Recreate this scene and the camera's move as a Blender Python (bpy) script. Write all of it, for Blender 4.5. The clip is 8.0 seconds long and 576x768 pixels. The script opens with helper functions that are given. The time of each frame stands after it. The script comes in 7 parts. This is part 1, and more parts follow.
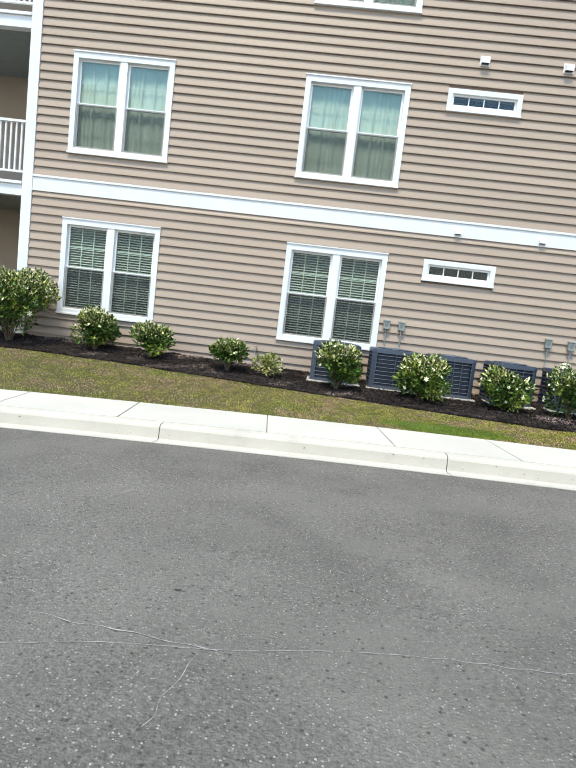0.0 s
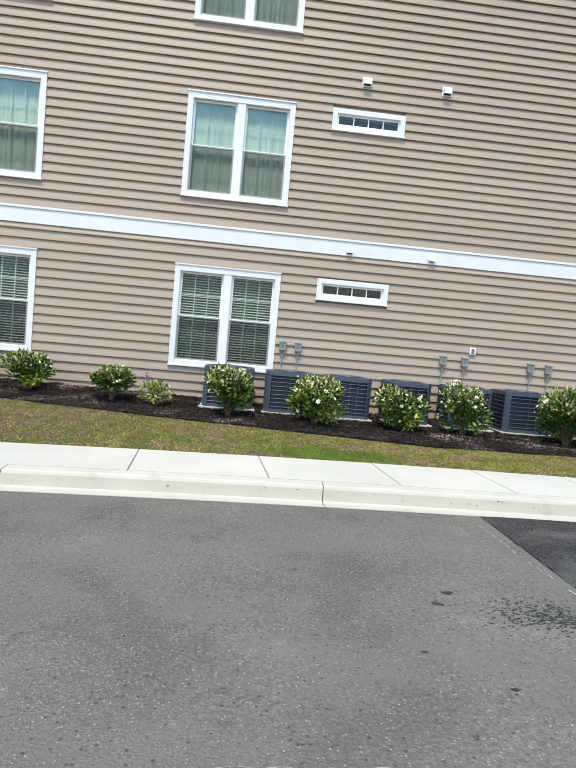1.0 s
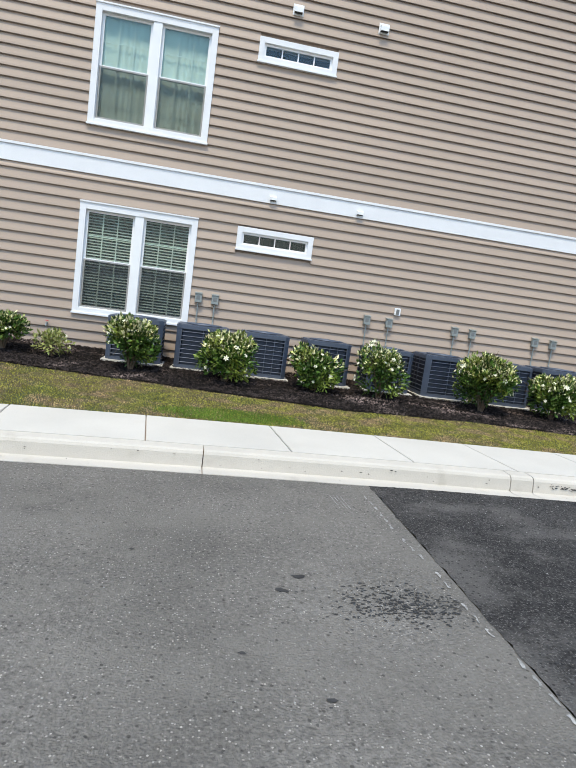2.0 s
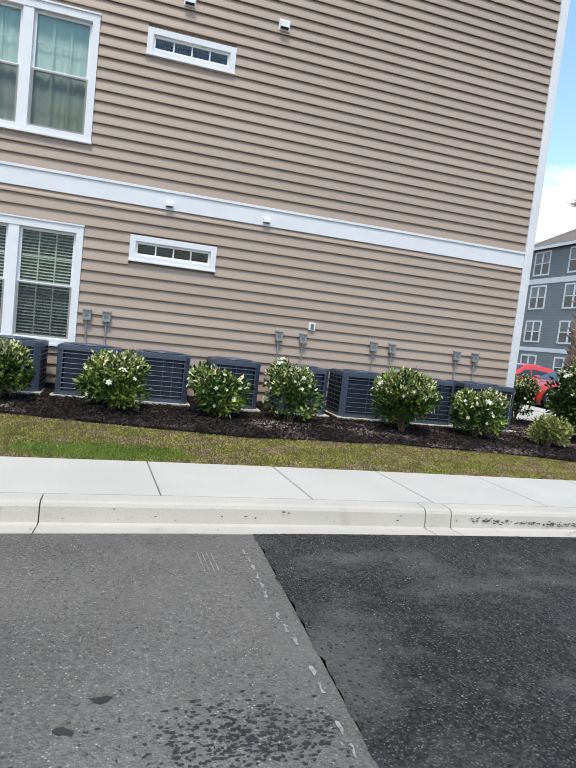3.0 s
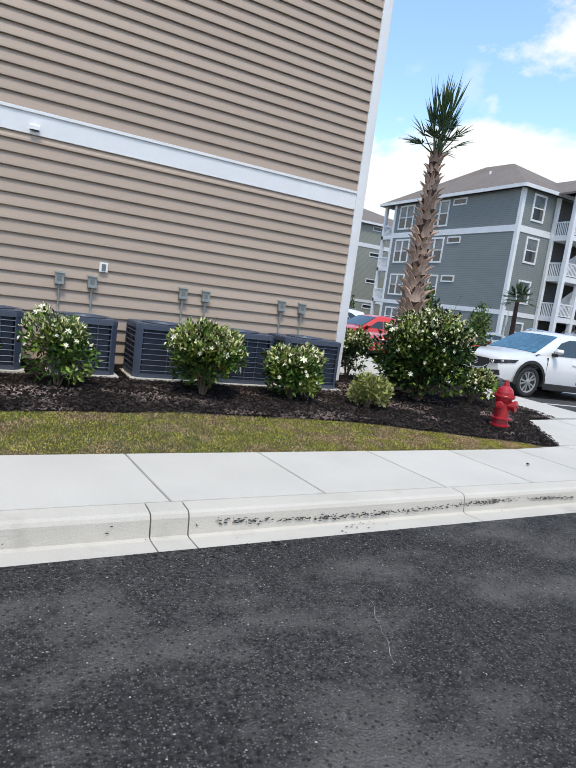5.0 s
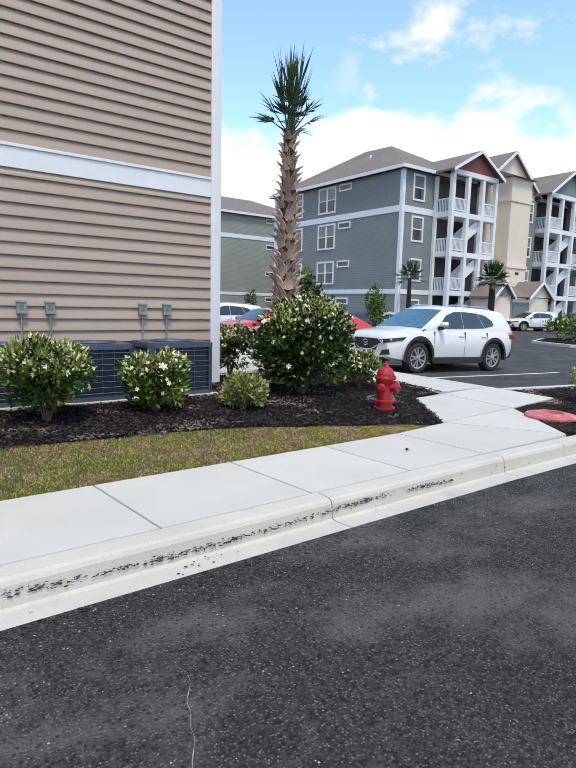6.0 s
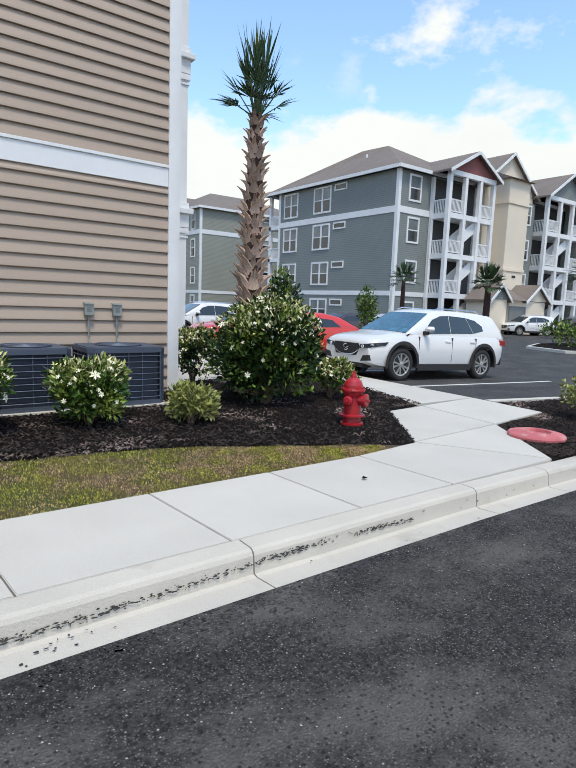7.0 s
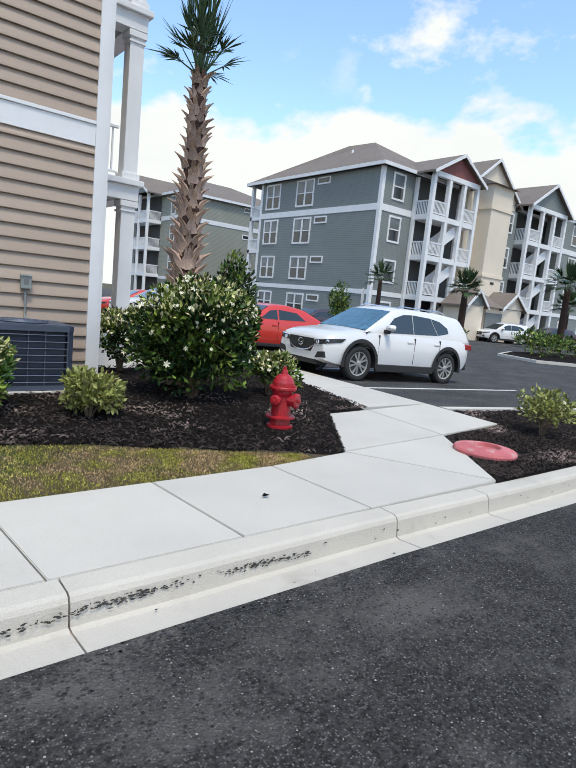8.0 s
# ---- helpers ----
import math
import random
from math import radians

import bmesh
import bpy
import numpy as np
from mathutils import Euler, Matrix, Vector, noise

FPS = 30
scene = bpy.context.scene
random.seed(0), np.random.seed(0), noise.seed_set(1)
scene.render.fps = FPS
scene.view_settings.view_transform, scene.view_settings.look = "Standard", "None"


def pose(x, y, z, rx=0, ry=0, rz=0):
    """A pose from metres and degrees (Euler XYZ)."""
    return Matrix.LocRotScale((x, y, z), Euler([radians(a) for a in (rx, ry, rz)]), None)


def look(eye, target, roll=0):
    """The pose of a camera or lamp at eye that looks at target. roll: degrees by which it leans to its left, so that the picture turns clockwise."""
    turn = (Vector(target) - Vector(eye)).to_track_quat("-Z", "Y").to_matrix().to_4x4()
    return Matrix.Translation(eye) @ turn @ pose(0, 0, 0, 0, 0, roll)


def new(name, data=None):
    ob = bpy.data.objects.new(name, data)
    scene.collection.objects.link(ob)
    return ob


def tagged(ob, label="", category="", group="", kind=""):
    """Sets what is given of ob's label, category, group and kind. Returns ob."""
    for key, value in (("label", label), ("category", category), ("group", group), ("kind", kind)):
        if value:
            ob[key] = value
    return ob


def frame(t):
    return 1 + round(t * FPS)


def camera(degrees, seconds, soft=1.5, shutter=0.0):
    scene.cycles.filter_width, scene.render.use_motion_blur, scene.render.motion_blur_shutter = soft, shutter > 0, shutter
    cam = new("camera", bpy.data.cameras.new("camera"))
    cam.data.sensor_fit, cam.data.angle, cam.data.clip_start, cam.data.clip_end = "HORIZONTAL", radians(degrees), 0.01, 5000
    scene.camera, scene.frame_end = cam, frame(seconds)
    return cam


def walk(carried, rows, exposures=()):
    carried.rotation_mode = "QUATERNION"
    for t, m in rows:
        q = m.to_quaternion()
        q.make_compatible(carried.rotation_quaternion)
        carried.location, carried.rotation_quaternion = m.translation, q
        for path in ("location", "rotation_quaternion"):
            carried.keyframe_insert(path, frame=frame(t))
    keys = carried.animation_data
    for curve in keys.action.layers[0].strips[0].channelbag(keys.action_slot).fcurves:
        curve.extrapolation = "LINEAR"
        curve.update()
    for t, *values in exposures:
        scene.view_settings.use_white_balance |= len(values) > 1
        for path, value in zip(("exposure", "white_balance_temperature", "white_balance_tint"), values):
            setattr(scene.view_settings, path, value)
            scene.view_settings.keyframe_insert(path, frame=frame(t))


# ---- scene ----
cam = camera(54.5, 8.0, soft=1.1)
PATH = [
    (0, (-0.542, 0.367, 1.411), (-0.624, 2.351, 1.177), 6.8),
    (0.5, (-0.197, 0.551, 1.503), (0.006, 2.533, 1.325), 6.3),
    (1, (0.15, 0.844, 1.511), (0.302, 2.833, 1.376), 5.2),
    (1.3, (0.376, 1.053, 1.509), (0.73, 3.013, 1.333), 9.1),
    (1.5, (0.523, 1.215, 1.501), (0.902, 3.161, 1.242), 11.1),
    (1.7, (0.654, 1.209, 1.539), (1.028, 3.152, 1.253), 9.7),
    (2.8, (1.417, 1.987, 1.515), (1.729, 3.957, 1.364), 5.5),
    (3, (1.6, 2.13, 1.515), (2.135, 4.049, 1.347), 6.4),
    (3.5, (2.086, 2.385, 1.533), (2.678, 4.29, 1.392), 4.6),
    (4, (2.412, 2.575, 1.562), (3.209, 4.393, 1.319), 7.2),
    (4.2, (2.627, 2.723, 1.583), (3.521, 4.496, 1.342), 8.8),
    (5.3, (3.556, 3.123, 1.631), (4.555, 4.821, 1.284), 6.0),
    (5.5, (3.851, 3.202, 1.656), (4.984, 4.797, 1.242), 5.4),
    (6, (4.145, 3.286, 1.628), (5.329, 4.873, 1.348), 1.4),
    (6.2, (4.33, 3.354, 1.658), (5.48, 4.984, 1.518), 1.9),
    (6.5, (4.622, 3.492, 1.628), (5.742, 5.12, 1.324), 3.1),
    (6.7, (4.715, 3.541, 1.655), (5.861, 5.162, 1.414), 3.9),
    (7, (5.067, 3.649, 1.67), (6.258, 5.232, 1.391), 2.2),
    (7.2, (5.246, 3.69, 1.657), (6.387, 5.319, 1.443), 2.2),
    (7.5, (5.531, 3.779, 1.637), (6.578, 5.476, 1.478), 2.3),
    (7.8, (5.844, 3.855, 1.608), (6.988, 5.473, 1.341), 2.7),
    (8, (6.1, 3.961, 1.597), (7.351, 5.493, 1.305), 5.8),
]
walk(cam, [(t, look(eye, target, roll)) for t, eye, target, roll in PATH],
     [(0, 0.48, 7520, 3), (1.0, 0.35, 7440, 4), (1.5, 0.29, 7360, 5), (3.0, 0.08, 7280, 7), (3.5, -0.04, 7250, 7), (4.0, 0.04, 7220, 7), (5.5, 0.02, 7140, 8), (6.0, 0.02, 7130, 8), (6.5, -0.13, 7160, 8), (7.0, -0.06, 7190, 7), (7.5, -0.12, 7230, 6), (8.0, -0.05, 7200, 7)])

# ---- sky, sun ----
SUN_AZ, SUN_EL = 248.0, 66.0          # degrees: compass turn of the sun from +x, counter-clockwise, and its height
world = bpy.data.worlds.new("sky")
scene.world = world
world.use_nodes = True
wn, wl = world.node_tree.nodes, world.node_tree.links
wn.clear()
w_out = wn.new("ShaderNodeOutputWorld")
w_bg = wn.new("ShaderNodeBackground")
w_bg.inputs["Strength"].default_value = 0.15
w_sky = wn.new("ShaderNodeTexSky")
w_sky.sky_type = 'NISHITA'
w_sky.sun_disc = False
w_sky.sun_elevation = radians(SUN_EL)
w_sky.sun_rotation = radians(90 - SUN_AZ)
w_sky.air_density, w_sky.dust_density, w_sky.ozone_density = 1.0, 0.6, 1.6
w_co = wn.new("ShaderNodeTexCoord")
w_sep = wn.new("ShaderNodeSeparateXYZ")
wl.new(w_co.outputs["Generated"], w_sep.inputs[0])
w_map = wn.new("ShaderNodeMapping")
w_map.inputs["Scale"].default_value = (1.0, 1.0, 1.7)
wl.new(w_co.outputs["Generated"], w_map.inputs[0])


def wmath(op, a, b=None, clamp=False):
    n = wn.new("ShaderNodeMath")
    n.operation, n.use_clamp = op, clamp
    for i, v in enumerate((a, b)):
        if v is None:
            continue
        if isinstance(v, (int, float)):
            n.inputs[i].default_value = v
        else:
            wl.new(v, n.inputs[i])
    return n.outputs[0]


def wnoise(scale, detail, rough, off=0.0):
    n = wn.new("ShaderNodeTexNoise")
    n.noise_dimensions = '4D'
    n.inputs["Scale"].default_value, n.inputs["Detail"].default_value, n.inputs["Roughness"].default_value = scale, detail, rough
    n.inputs["W"].default_value = off
    wl.new(w_map.outputs[0], n.inputs["Vector"])
    return n.outputs["Fac"]


# a bank of cumulus low over the horizon, with thin patches higher up
bank = wmath('SUBTRACT', wmath('ADD', 0.312, wmath('MULTIPLY', wmath('SUBTRACT', wnoise(8.5, 6.0, 0.52, 3.1), 0.5), 0.24)), w_sep.outputs["Z"])
bank = wmath('MULTIPLY', bank, 38.0, clamp=True)
wisp = wmath('MULTIPLY', wmath('SUBTRACT', wnoise(4.2, 6.0, 0.6, 7.7), 0.60), 7.0, clamp=True)
# one torn cloud that stands alone above the bank
w_off = wn.new("ShaderNodeVectorMath")
w_off.operation = 'SUBTRACT'
w_off.inputs[1].default_value = (0.705, 0.575, 0.418)
wl.new(w_co.outputs["Generated"], w_off.inputs[0])
w_flat = wn.new("ShaderNodeVectorMath")
w_flat.operation = 'MULTIPLY'
w_flat.inputs[1].default_value = (1.0, 1.0, 2.3)
wl.new(w_off.outputs[0], w_flat.inputs[0])
w_len = wn.new("ShaderNodeVectorMath")
w_len.operation = 'LENGTH'
wl.new(w_flat.outputs[0], w_len.inputs[0])
near = wmath('SUBTRACT', 1.0, wmath('MULTIPLY', w_len.outputs["Value"], 4.0, clamp=True))
lone = wmath('MULTIPLY', wmath('SUBTRACT', wmath('ADD', wmath('MULTIPLY', near, 0.62), wmath('MULTIPLY', wnoise(9.0, 8.0, 0.62, 5.2), 1.7)), 1.28), 3.5, clamp=True)
cloud = wmath('MAXIMUM', wmath('MAXIMUM', bank, wmath('MULTIPLY', wisp, 0.6)), lone)
w_tone = wn.new("ShaderNodeMix")
w_tone.data_type = 'RGBA'
w_tone.inputs[6].default_value = (5.9, 6.4, 7.0, 1)
w_tone.inputs[7].default_value = (7.0, 7.4, 7.9, 1)
wl.new(wnoise(7.0, 5.0, 0.6, 1.3), w_tone.inputs[0])
w_tint = wn.new("ShaderNodeMix")
w_tint.data_type, w_tint.blend_type = 'RGBA', 'MULTIPLY'
w_tint.inputs[0].default_value = 1.0
w_tint.inputs[7].default_value = (1.97, 2.20, 2.36, 1)
wl.new(w_sky.outputs[0], w_tint.inputs[6])
w_mix = wn.new("ShaderNodeMix")
w_mix.data_type = 'RGBA'
wl.new(cloud, w_mix.inputs[0])
wl.new(w_tint.outputs[2], w_mix.inputs[6])
wl.new(w_tone.outputs[2], w_mix.inputs[7])
wl.new(w_mix.outputs[2], w_bg.inputs["Color"])
wl.new(w_bg.outputs[0], w_out.inputs[0])

sun_data = bpy.data.lights.new("sun", 'SUN')
sun_data.energy, sun_data.angle, sun_data.color = 2.75, radians(11.0), (1.0, 0.94, 0.84)
sun = new("sun", sun_data)
sun.matrix_world = look((math.cos(radians(SUN_AZ)) * math.cos(radians(SUN_EL)) * 60, math.sin(radians(SUN_AZ)) * math.cos(radians(SUN_EL)) * 60,
                         math.sin(radians(SUN_EL)) * 60), (0, 0, 0))


# ---- materials ----
def mat(name, base, rough=0.7, metal=0.0, fine=(60.0, 0.12), coarse=(2.0, 0.1), bump=(80.0, 0.0), spec=0.5, island=0.0, piece=0.0, tint=None, coat=0.0, stretch=None):
    """A principled surface: fine and coarse give (scale, amount) of tone noise, bump (scale, metres); tint mixes a second colour by the coarse noise."""
    m = bpy.data.materials.new(name)
    m.use_nodes = True
    n, l = m.node_tree.nodes, m.node_tree.links
    b = n["Principled BSDF"]
    b.inputs["Roughness"].default_value, b.inputs["Metallic"].default_value = rough, metal
    b.inputs["Specular IOR Level"].default_value = spec
    b.inputs["Coat Weight"].default_value = coat
    co = n.new("ShaderNodeTexCoord")
    vec = co.outputs["Object"]
    if stretch:
        mp = n.new("ShaderNodeMapping")
        mp.inputs["Scale"].default_value = stretch
        l.new(vec, mp.inputs[0])
        vec = mp.outputs[0]

    def noise_of(scale, detail=4.0):
        t = n.new("ShaderNodeTexNoise")
        t.inputs["Scale"].default_value, t.inputs["Detail"].default_value = scale, detail
        l.new(vec, t.inputs["Vector"])
        return t.outputs["Fac"]

    def ranged(fac, amount):
        r = n.new("ShaderNodeMapRange")
        r.inputs["From Min"].default_value, r.inputs["From Max"].default_value = 0.25, 0.75
        r.inputs["To Min"].default_value, r.inputs["To Max"].default_value = 1 - amount, 1 + amount
        l.new(fac, r.inputs["Value"])
        return r.outputs[0]

    def times(a, c):
        t = n.new("ShaderNodeMath")
        t.operation = 'MULTIPLY'
        l.new(a, t.inputs[0])
        l.new(c, t.inputs[1])
        return t.outputs[0]

    cf = noise_of(coarse[0], 6.0)
    tone = times(ranged(noise_of(fine[0]), fine[1]), ranged(cf, coarse[1]))
    if island:
        g = n.new("ShaderNodeNewGeometry")
        r = n.new("ShaderNodeMapRange")
        r.inputs["To Min"].default_value, r.inputs["To Max"].default_value = 1 - island, 1 + island
        l.new(g.outputs["Random Per Island"], r.inputs["Value"])
        tone = times(tone, r.outputs[0])
    if piece:
        g = n.new("ShaderNodeObjectInfo")
        r = n.new("ShaderNodeMapRange")
        r.inputs["To Min"].default_value, r.inputs["To Max"].default_value = 1 - piece, 1 + piece
        l.new(g.outputs["Random"], r.inputs["Value"])
        tone = times(tone, r.outputs[0])
    mix = n.new("ShaderNodeMix")
    mix.data_type, mix.blend_type = 'RGBA', 'MULTIPLY'
    mix.inputs[0].default_value = 1.0
    mix.inputs[6].default_value = (*base, 1)
    if tint:
        tm = n.new("ShaderNodeMix")
        tm.data_type = 'RGBA'
        tr = n.new("ShaderNodeMapRange")
        tr.inputs["From Min"].default_value, tr.inputs["From Max"].default_value = tint[1]
        l.new(noise_of(tint[2], 5.0), tr.inputs["Value"])
        l.new(tr.outputs[0], tm.inputs[0])
        tm.inputs[6].default_value, tm.inputs[7].default_value = (*base, 1), (*tint[0], 1)
        l.new(tm.outputs[2], mix.inputs[6])
    l.new(tone, mix.inputs[7])
    l.new(mix.outputs[2], b.inputs["Base Color"])
    if bump[1]:
        bn = n.new("ShaderNodeBump")
        bn.inputs["Distance"].default_value = bump[1]
        bn.inputs["Strength"].default_value = 1.0
        l.new(noise_of(bump[0], 3.0), bn.inputs["Height"])
        l.new(bn.outputs[0], b.inputs["Normal"])
    return m


def asphalt(name, base, light, patch, speck, grain=0.5, pits=0.12, edge=(0.47, 0.66), cover=0.72):
    """Rolled asphalt: binder, pale stones of several sizes, worn and dusty patches."""
    m = mat(name, base, 0.88, fine=(48.0, grain), coarse=(0.8, 0.32), bump=(85.0, 0.012 + 0.02 * grain), spec=0.25)
    n, l = m.node_tree.nodes, m.node_tree.links
    b = n["Principled BSDF"]
    under = b.inputs["Base Color"].links[0].from_socket
    co = n.new("ShaderNodeTexCoord")
    v = n.new("ShaderNodeTexVoronoi")
    v.inputs["Scale"].default_value = 92.0
    l.new(co.outputs["Object"], v.inputs["Vector"])
    sep = n.new("ShaderNodeSeparateColor")
    l.new(v.outputs["Color"], sep.inputs[0])
    pick = n.new("ShaderNodeMapRange")
    pick.inputs["From Min"].default_value, pick.inputs["From Max"].default_value = 1 - speck, 1.0
    l.new(sep.outputs[0], pick.inputs["Value"])
    near = n.new("ShaderNodeMapRange")
    near.inputs["From Min"].default_value, near.inputs["From Max"].default_value = 0.55, 0.3
    l.new(v.outputs["Distance"], near.inputs["Value"])
    both = n.new("ShaderNodeMath")
    both.operation = 'MULTIPLY'
    l.new(pick.outputs[0], both.inputs[0])
    l.new(near.outputs[0], both.inputs[1])
    s = n.new("ShaderNodeMix")
    s.data_type = 'RGBA'
    s.inputs[7].default_value = (*light, 1)
    l.new(both.outputs[0], s.inputs[0])
    l.new(under, s.inputs[6])
    p = n.new("ShaderNodeTexNoise")
    p.inputs["Scale"].default_value, p.inputs["Detail"].default_value, p.inputs["Roughness"].default_value = 1.1, 9.0, 0.66
    mp = n.new("ShaderNodeMapping")
    mp.inputs["Scale"].default_value, mp.inputs["Location"].default_value = (0.8, 1.15, 1.0), (3.0, 1.0, 0.0)
    l.new(co.outputs["Object"], mp.inputs[0])
    l.new(mp.outputs[0], p.inputs["Vector"])
    pr = n.new("ShaderNodeMapRange")
    pr.inputs["From Min"].default_value, pr.inputs["From Max"].default_value = edge
    pr.inputs["To Max"].default_value = cover
    l.new(p.outputs["Fac"], pr.inputs["Value"])
    q = n.new("ShaderNodeMix")
    q.data_type = 'RGBA'
    q.inputs[7].default_value = (*patch, 1)
    l.new(pr.outputs[0], q.inputs[0])
    l.new(s.outputs[2], q.inputs[6])
    # open pits where stones have broken out
    k = n.new("ShaderNodeTexVoronoi")
    k.inputs["Scale"].default_value = 41.0
    l.new(co.outputs["Object"], k.inputs["Vector"])
    ks = n.new("ShaderNodeSeparateColor")
    l.new(k.outputs["Color"], ks.inputs[0])
    kp = n.new("ShaderNodeMapRange")
    kp.inputs["From Min"].default_value, kp.inputs["From Max"].default_value = 1 - pits, 1 - pits * 0.6
    l.new(ks.outputs[1], kp.inputs["Value"])
    kn = n.new("ShaderNodeMapRange")
    kn.inputs["From Min"].default_value, kn.inputs["From Max"].default_value = 0.42, 0.25
    kn.inputs["To Max"].default_value = 0.75
    l.new(k.outputs["Distance"], kn.inputs["Value"])
    kb = n.new("ShaderNodeMath")
    kb.operation = 'MULTIPLY'
    l.new(kp.outputs[0], kb.inputs[0])
    l.new(kn.outputs[0], kb.inputs[1])
    d = n.new("ShaderNodeMix")
    d.data_type = 'RGBA'
    d.inputs[7].default_value = (base[0] * 0.3, base[1] * 0.3, base[2] * 0.3, 1)
    l.new(kb.outputs[0], d.inputs[0])
    l.new(q.outputs[2], d.inputs[6])
    l.new(d.outputs[2], b.inputs["Base Color"])
    return m


def glass(name, tint=(1, 1, 1), mirror=1.0):
    m = bpy.data.materials.new(name)
    m.use_nodes = True
    n, l = m.node_tree.nodes, m.node_tree.links
    n.clear()
    out, t, g, mx, f = (n.new(k) for k in ("ShaderNodeOutputMaterial", "ShaderNodeBsdfTransparent", "ShaderNodeBsdfGlossy", "ShaderNodeMixShader", "ShaderNodeFresnel"))
    t.inputs[0].default_value = (*tint, 1)
    g.inputs["Roughness"].default_value = 0.02
    f.inputs[0].default_value = 1.45 + mirror
    l.new(f.outputs[0], mx.inputs[0])
    l.new(t.outputs[0], mx.inputs[1])
    l.new(g.outputs[0], mx.inputs[2])
    l.new(mx.outputs[0], out.inputs[0])
    return m


def veil(name, colour, cover):
    """A woven mesh too fine to be seen thread by thread."""
    m = bpy.data.materials.new(name)
    m.use_nodes = True
    n, l = m.node_tree.nodes, m.node_tree.links
    n.clear()
    out, t, d, mx = (n.new(k) for k in ("ShaderNodeOutputMaterial", "ShaderNodeBsdfTransparent", "ShaderNodeBsdfDiffuse", "ShaderNodeMixShader"))
    d.inputs[0].default_value = (*colour, 1)
    mx.inputs[0].default_value = cover
    l.new(t.outputs[0], mx.inputs[1])
    l.new(d.outputs[0], mx.inputs[2])
    l.new(mx.outputs[0], out.inputs[0])
    return m


M_SIDING = mat("tan_vinyl_siding", (0.398, 0.314, 0.252), 0.5, fine=(220.0, 0.05), coarse=(1.3, 0.06), bump=(30.0, 0.0015), piece=0.035, stretch=(0.15, 1, 1), spec=0.3)
M_TRIM = mat("white_trim_paint", (0.76, 0.77, 0.78), 0.5, fine=(90.0, 0.03), coarse=(1.7, 0.05), bump=(60.0, 0.0008), spec=0.35)
M_VINYL = mat("white_window_vinyl", (0.8, 0.81, 0.81), 0.35, fine=(120.0, 0.02), coarse=(3.0, 0.04))
M_BLIND = mat("white_blind_slats", (0.84, 0.86, 0.85), 0.55, fine=(40.0, 0.03), coarse=(2.0, 0.06), island=0.07)
M_CURTAIN = mat("pale_curtain_cloth", (0.80, 0.82, 0.81), 0.9, fine=(160.0, 0.06), coarse=(3.0, 0.08))
M_SHEATH = mat("house_sheathing", (0.30, 0.24, 0.2), 0.9)
# dimness of unlit rooms, put into a near-black teal colour
M_ROOMDIM = mat("painted_room_dimness", (0.03, 0.065, 0.068), 0.9, coarse=(0.8, 0.06))
M_GLASS = glass("window_glass", (0.79, 0.90, 0.885), 0.05)
M_SCREEN = veil("insect_screen", (0.06, 0.068, 0.072), 0.30)
M_CONC = mat("pale_concrete", (0.515, 0.490, 0.442), 0.85, fine=(190.0, 0.08), coarse=(1.1, 0.07), bump=(150.0, 0.003), piece=0.03, tint=((0.50, 0.47, 0.42), (0.58, 0.78), 2.3))
M_CURB = mat("weathered_kerb_concrete", (0.500, 0.466, 0.410), 0.88, fine=(150.0, 0.09), coarse=(1.6, 0.07), bump=(90.0, 0.004), piece=0.04, tint=((0.36, 0.325, 0.275), (0.60, 0.85), 3.0))
M_OLD = asphalt("worn_grey_asphalt", (0.148, 0.138, 0.124), (0.42, 0.39, 0.35), (0.184, 0.172, 0.153), 0.13, grain=0.36, pits=0.11)
M_NEW = asphalt("fresh_dark_asphalt", (0.040, 0.0375, 0.0365), (0.195, 0.184, 0.172), (0.150, 0.141, 0.131), 0.48, grain=0.90, pits=0.52, edge=(0.48, 0.62), cover=0.66)
M_LOT = asphalt("parking_asphalt", (0.055, 0.055, 0.057), (0.2, 0.2, 0.19), (0.10, 0.10, 0.095), 0.14)
M_SOIL = mat("lawn_soil", (0.085, 0.062, 0.032), 0.95, fine=(70.0, 0.3), coarse=(1.2, 0.25), bump=(60.0, 0.02), tint=((0.05, 0.06, 0.014), (0.42, 0.6), 1.6))
M_GRASS = mat("turf_blades", (0.300, 0.280, 0.055), 0.75, fine=(30.0, 0.6), coarse=(5.0, 0.4), island=0.75, spec=0.2, tint=((0.38, 0.265, 0.14), (0.45, 0.60), 3.4))
M_LUSH = mat("lush_turf_blades", (0.13, 0.215, 0.03), 0.7, fine=(4.0, 0.2), coarse=(0.9, 0.2), island=0.4, spec=0.2)
M_MULCH = mat("dark_mulch", (0.012, 0.0095, 0.0085), 0.95, fine=(55.0, 0.5), coarse=(1.4, 0.25), bump=(45.0, 0.05), spec=0.1)
M_CHIP = mat("mulch_chips", (0.026, 0.020, 0.018), 0.85, fine=(20.0, 0.4), coarse=(1.3, 0.4), island=1.0, spec=0.15, tint=((0.19, 0.145, 0.13), (0.55, 0.68), 1.1))
M_LEAF = mat("glossy_shrub_leaves", (0.046, 0.100, 0.016), 0.42, fine=(8.0, 0.2), coarse=(2.2, 0.3), island=0.8, spec=0.25, tint=((0.22, 0.27, 0.05), (0.48, 0.66), 3.2))
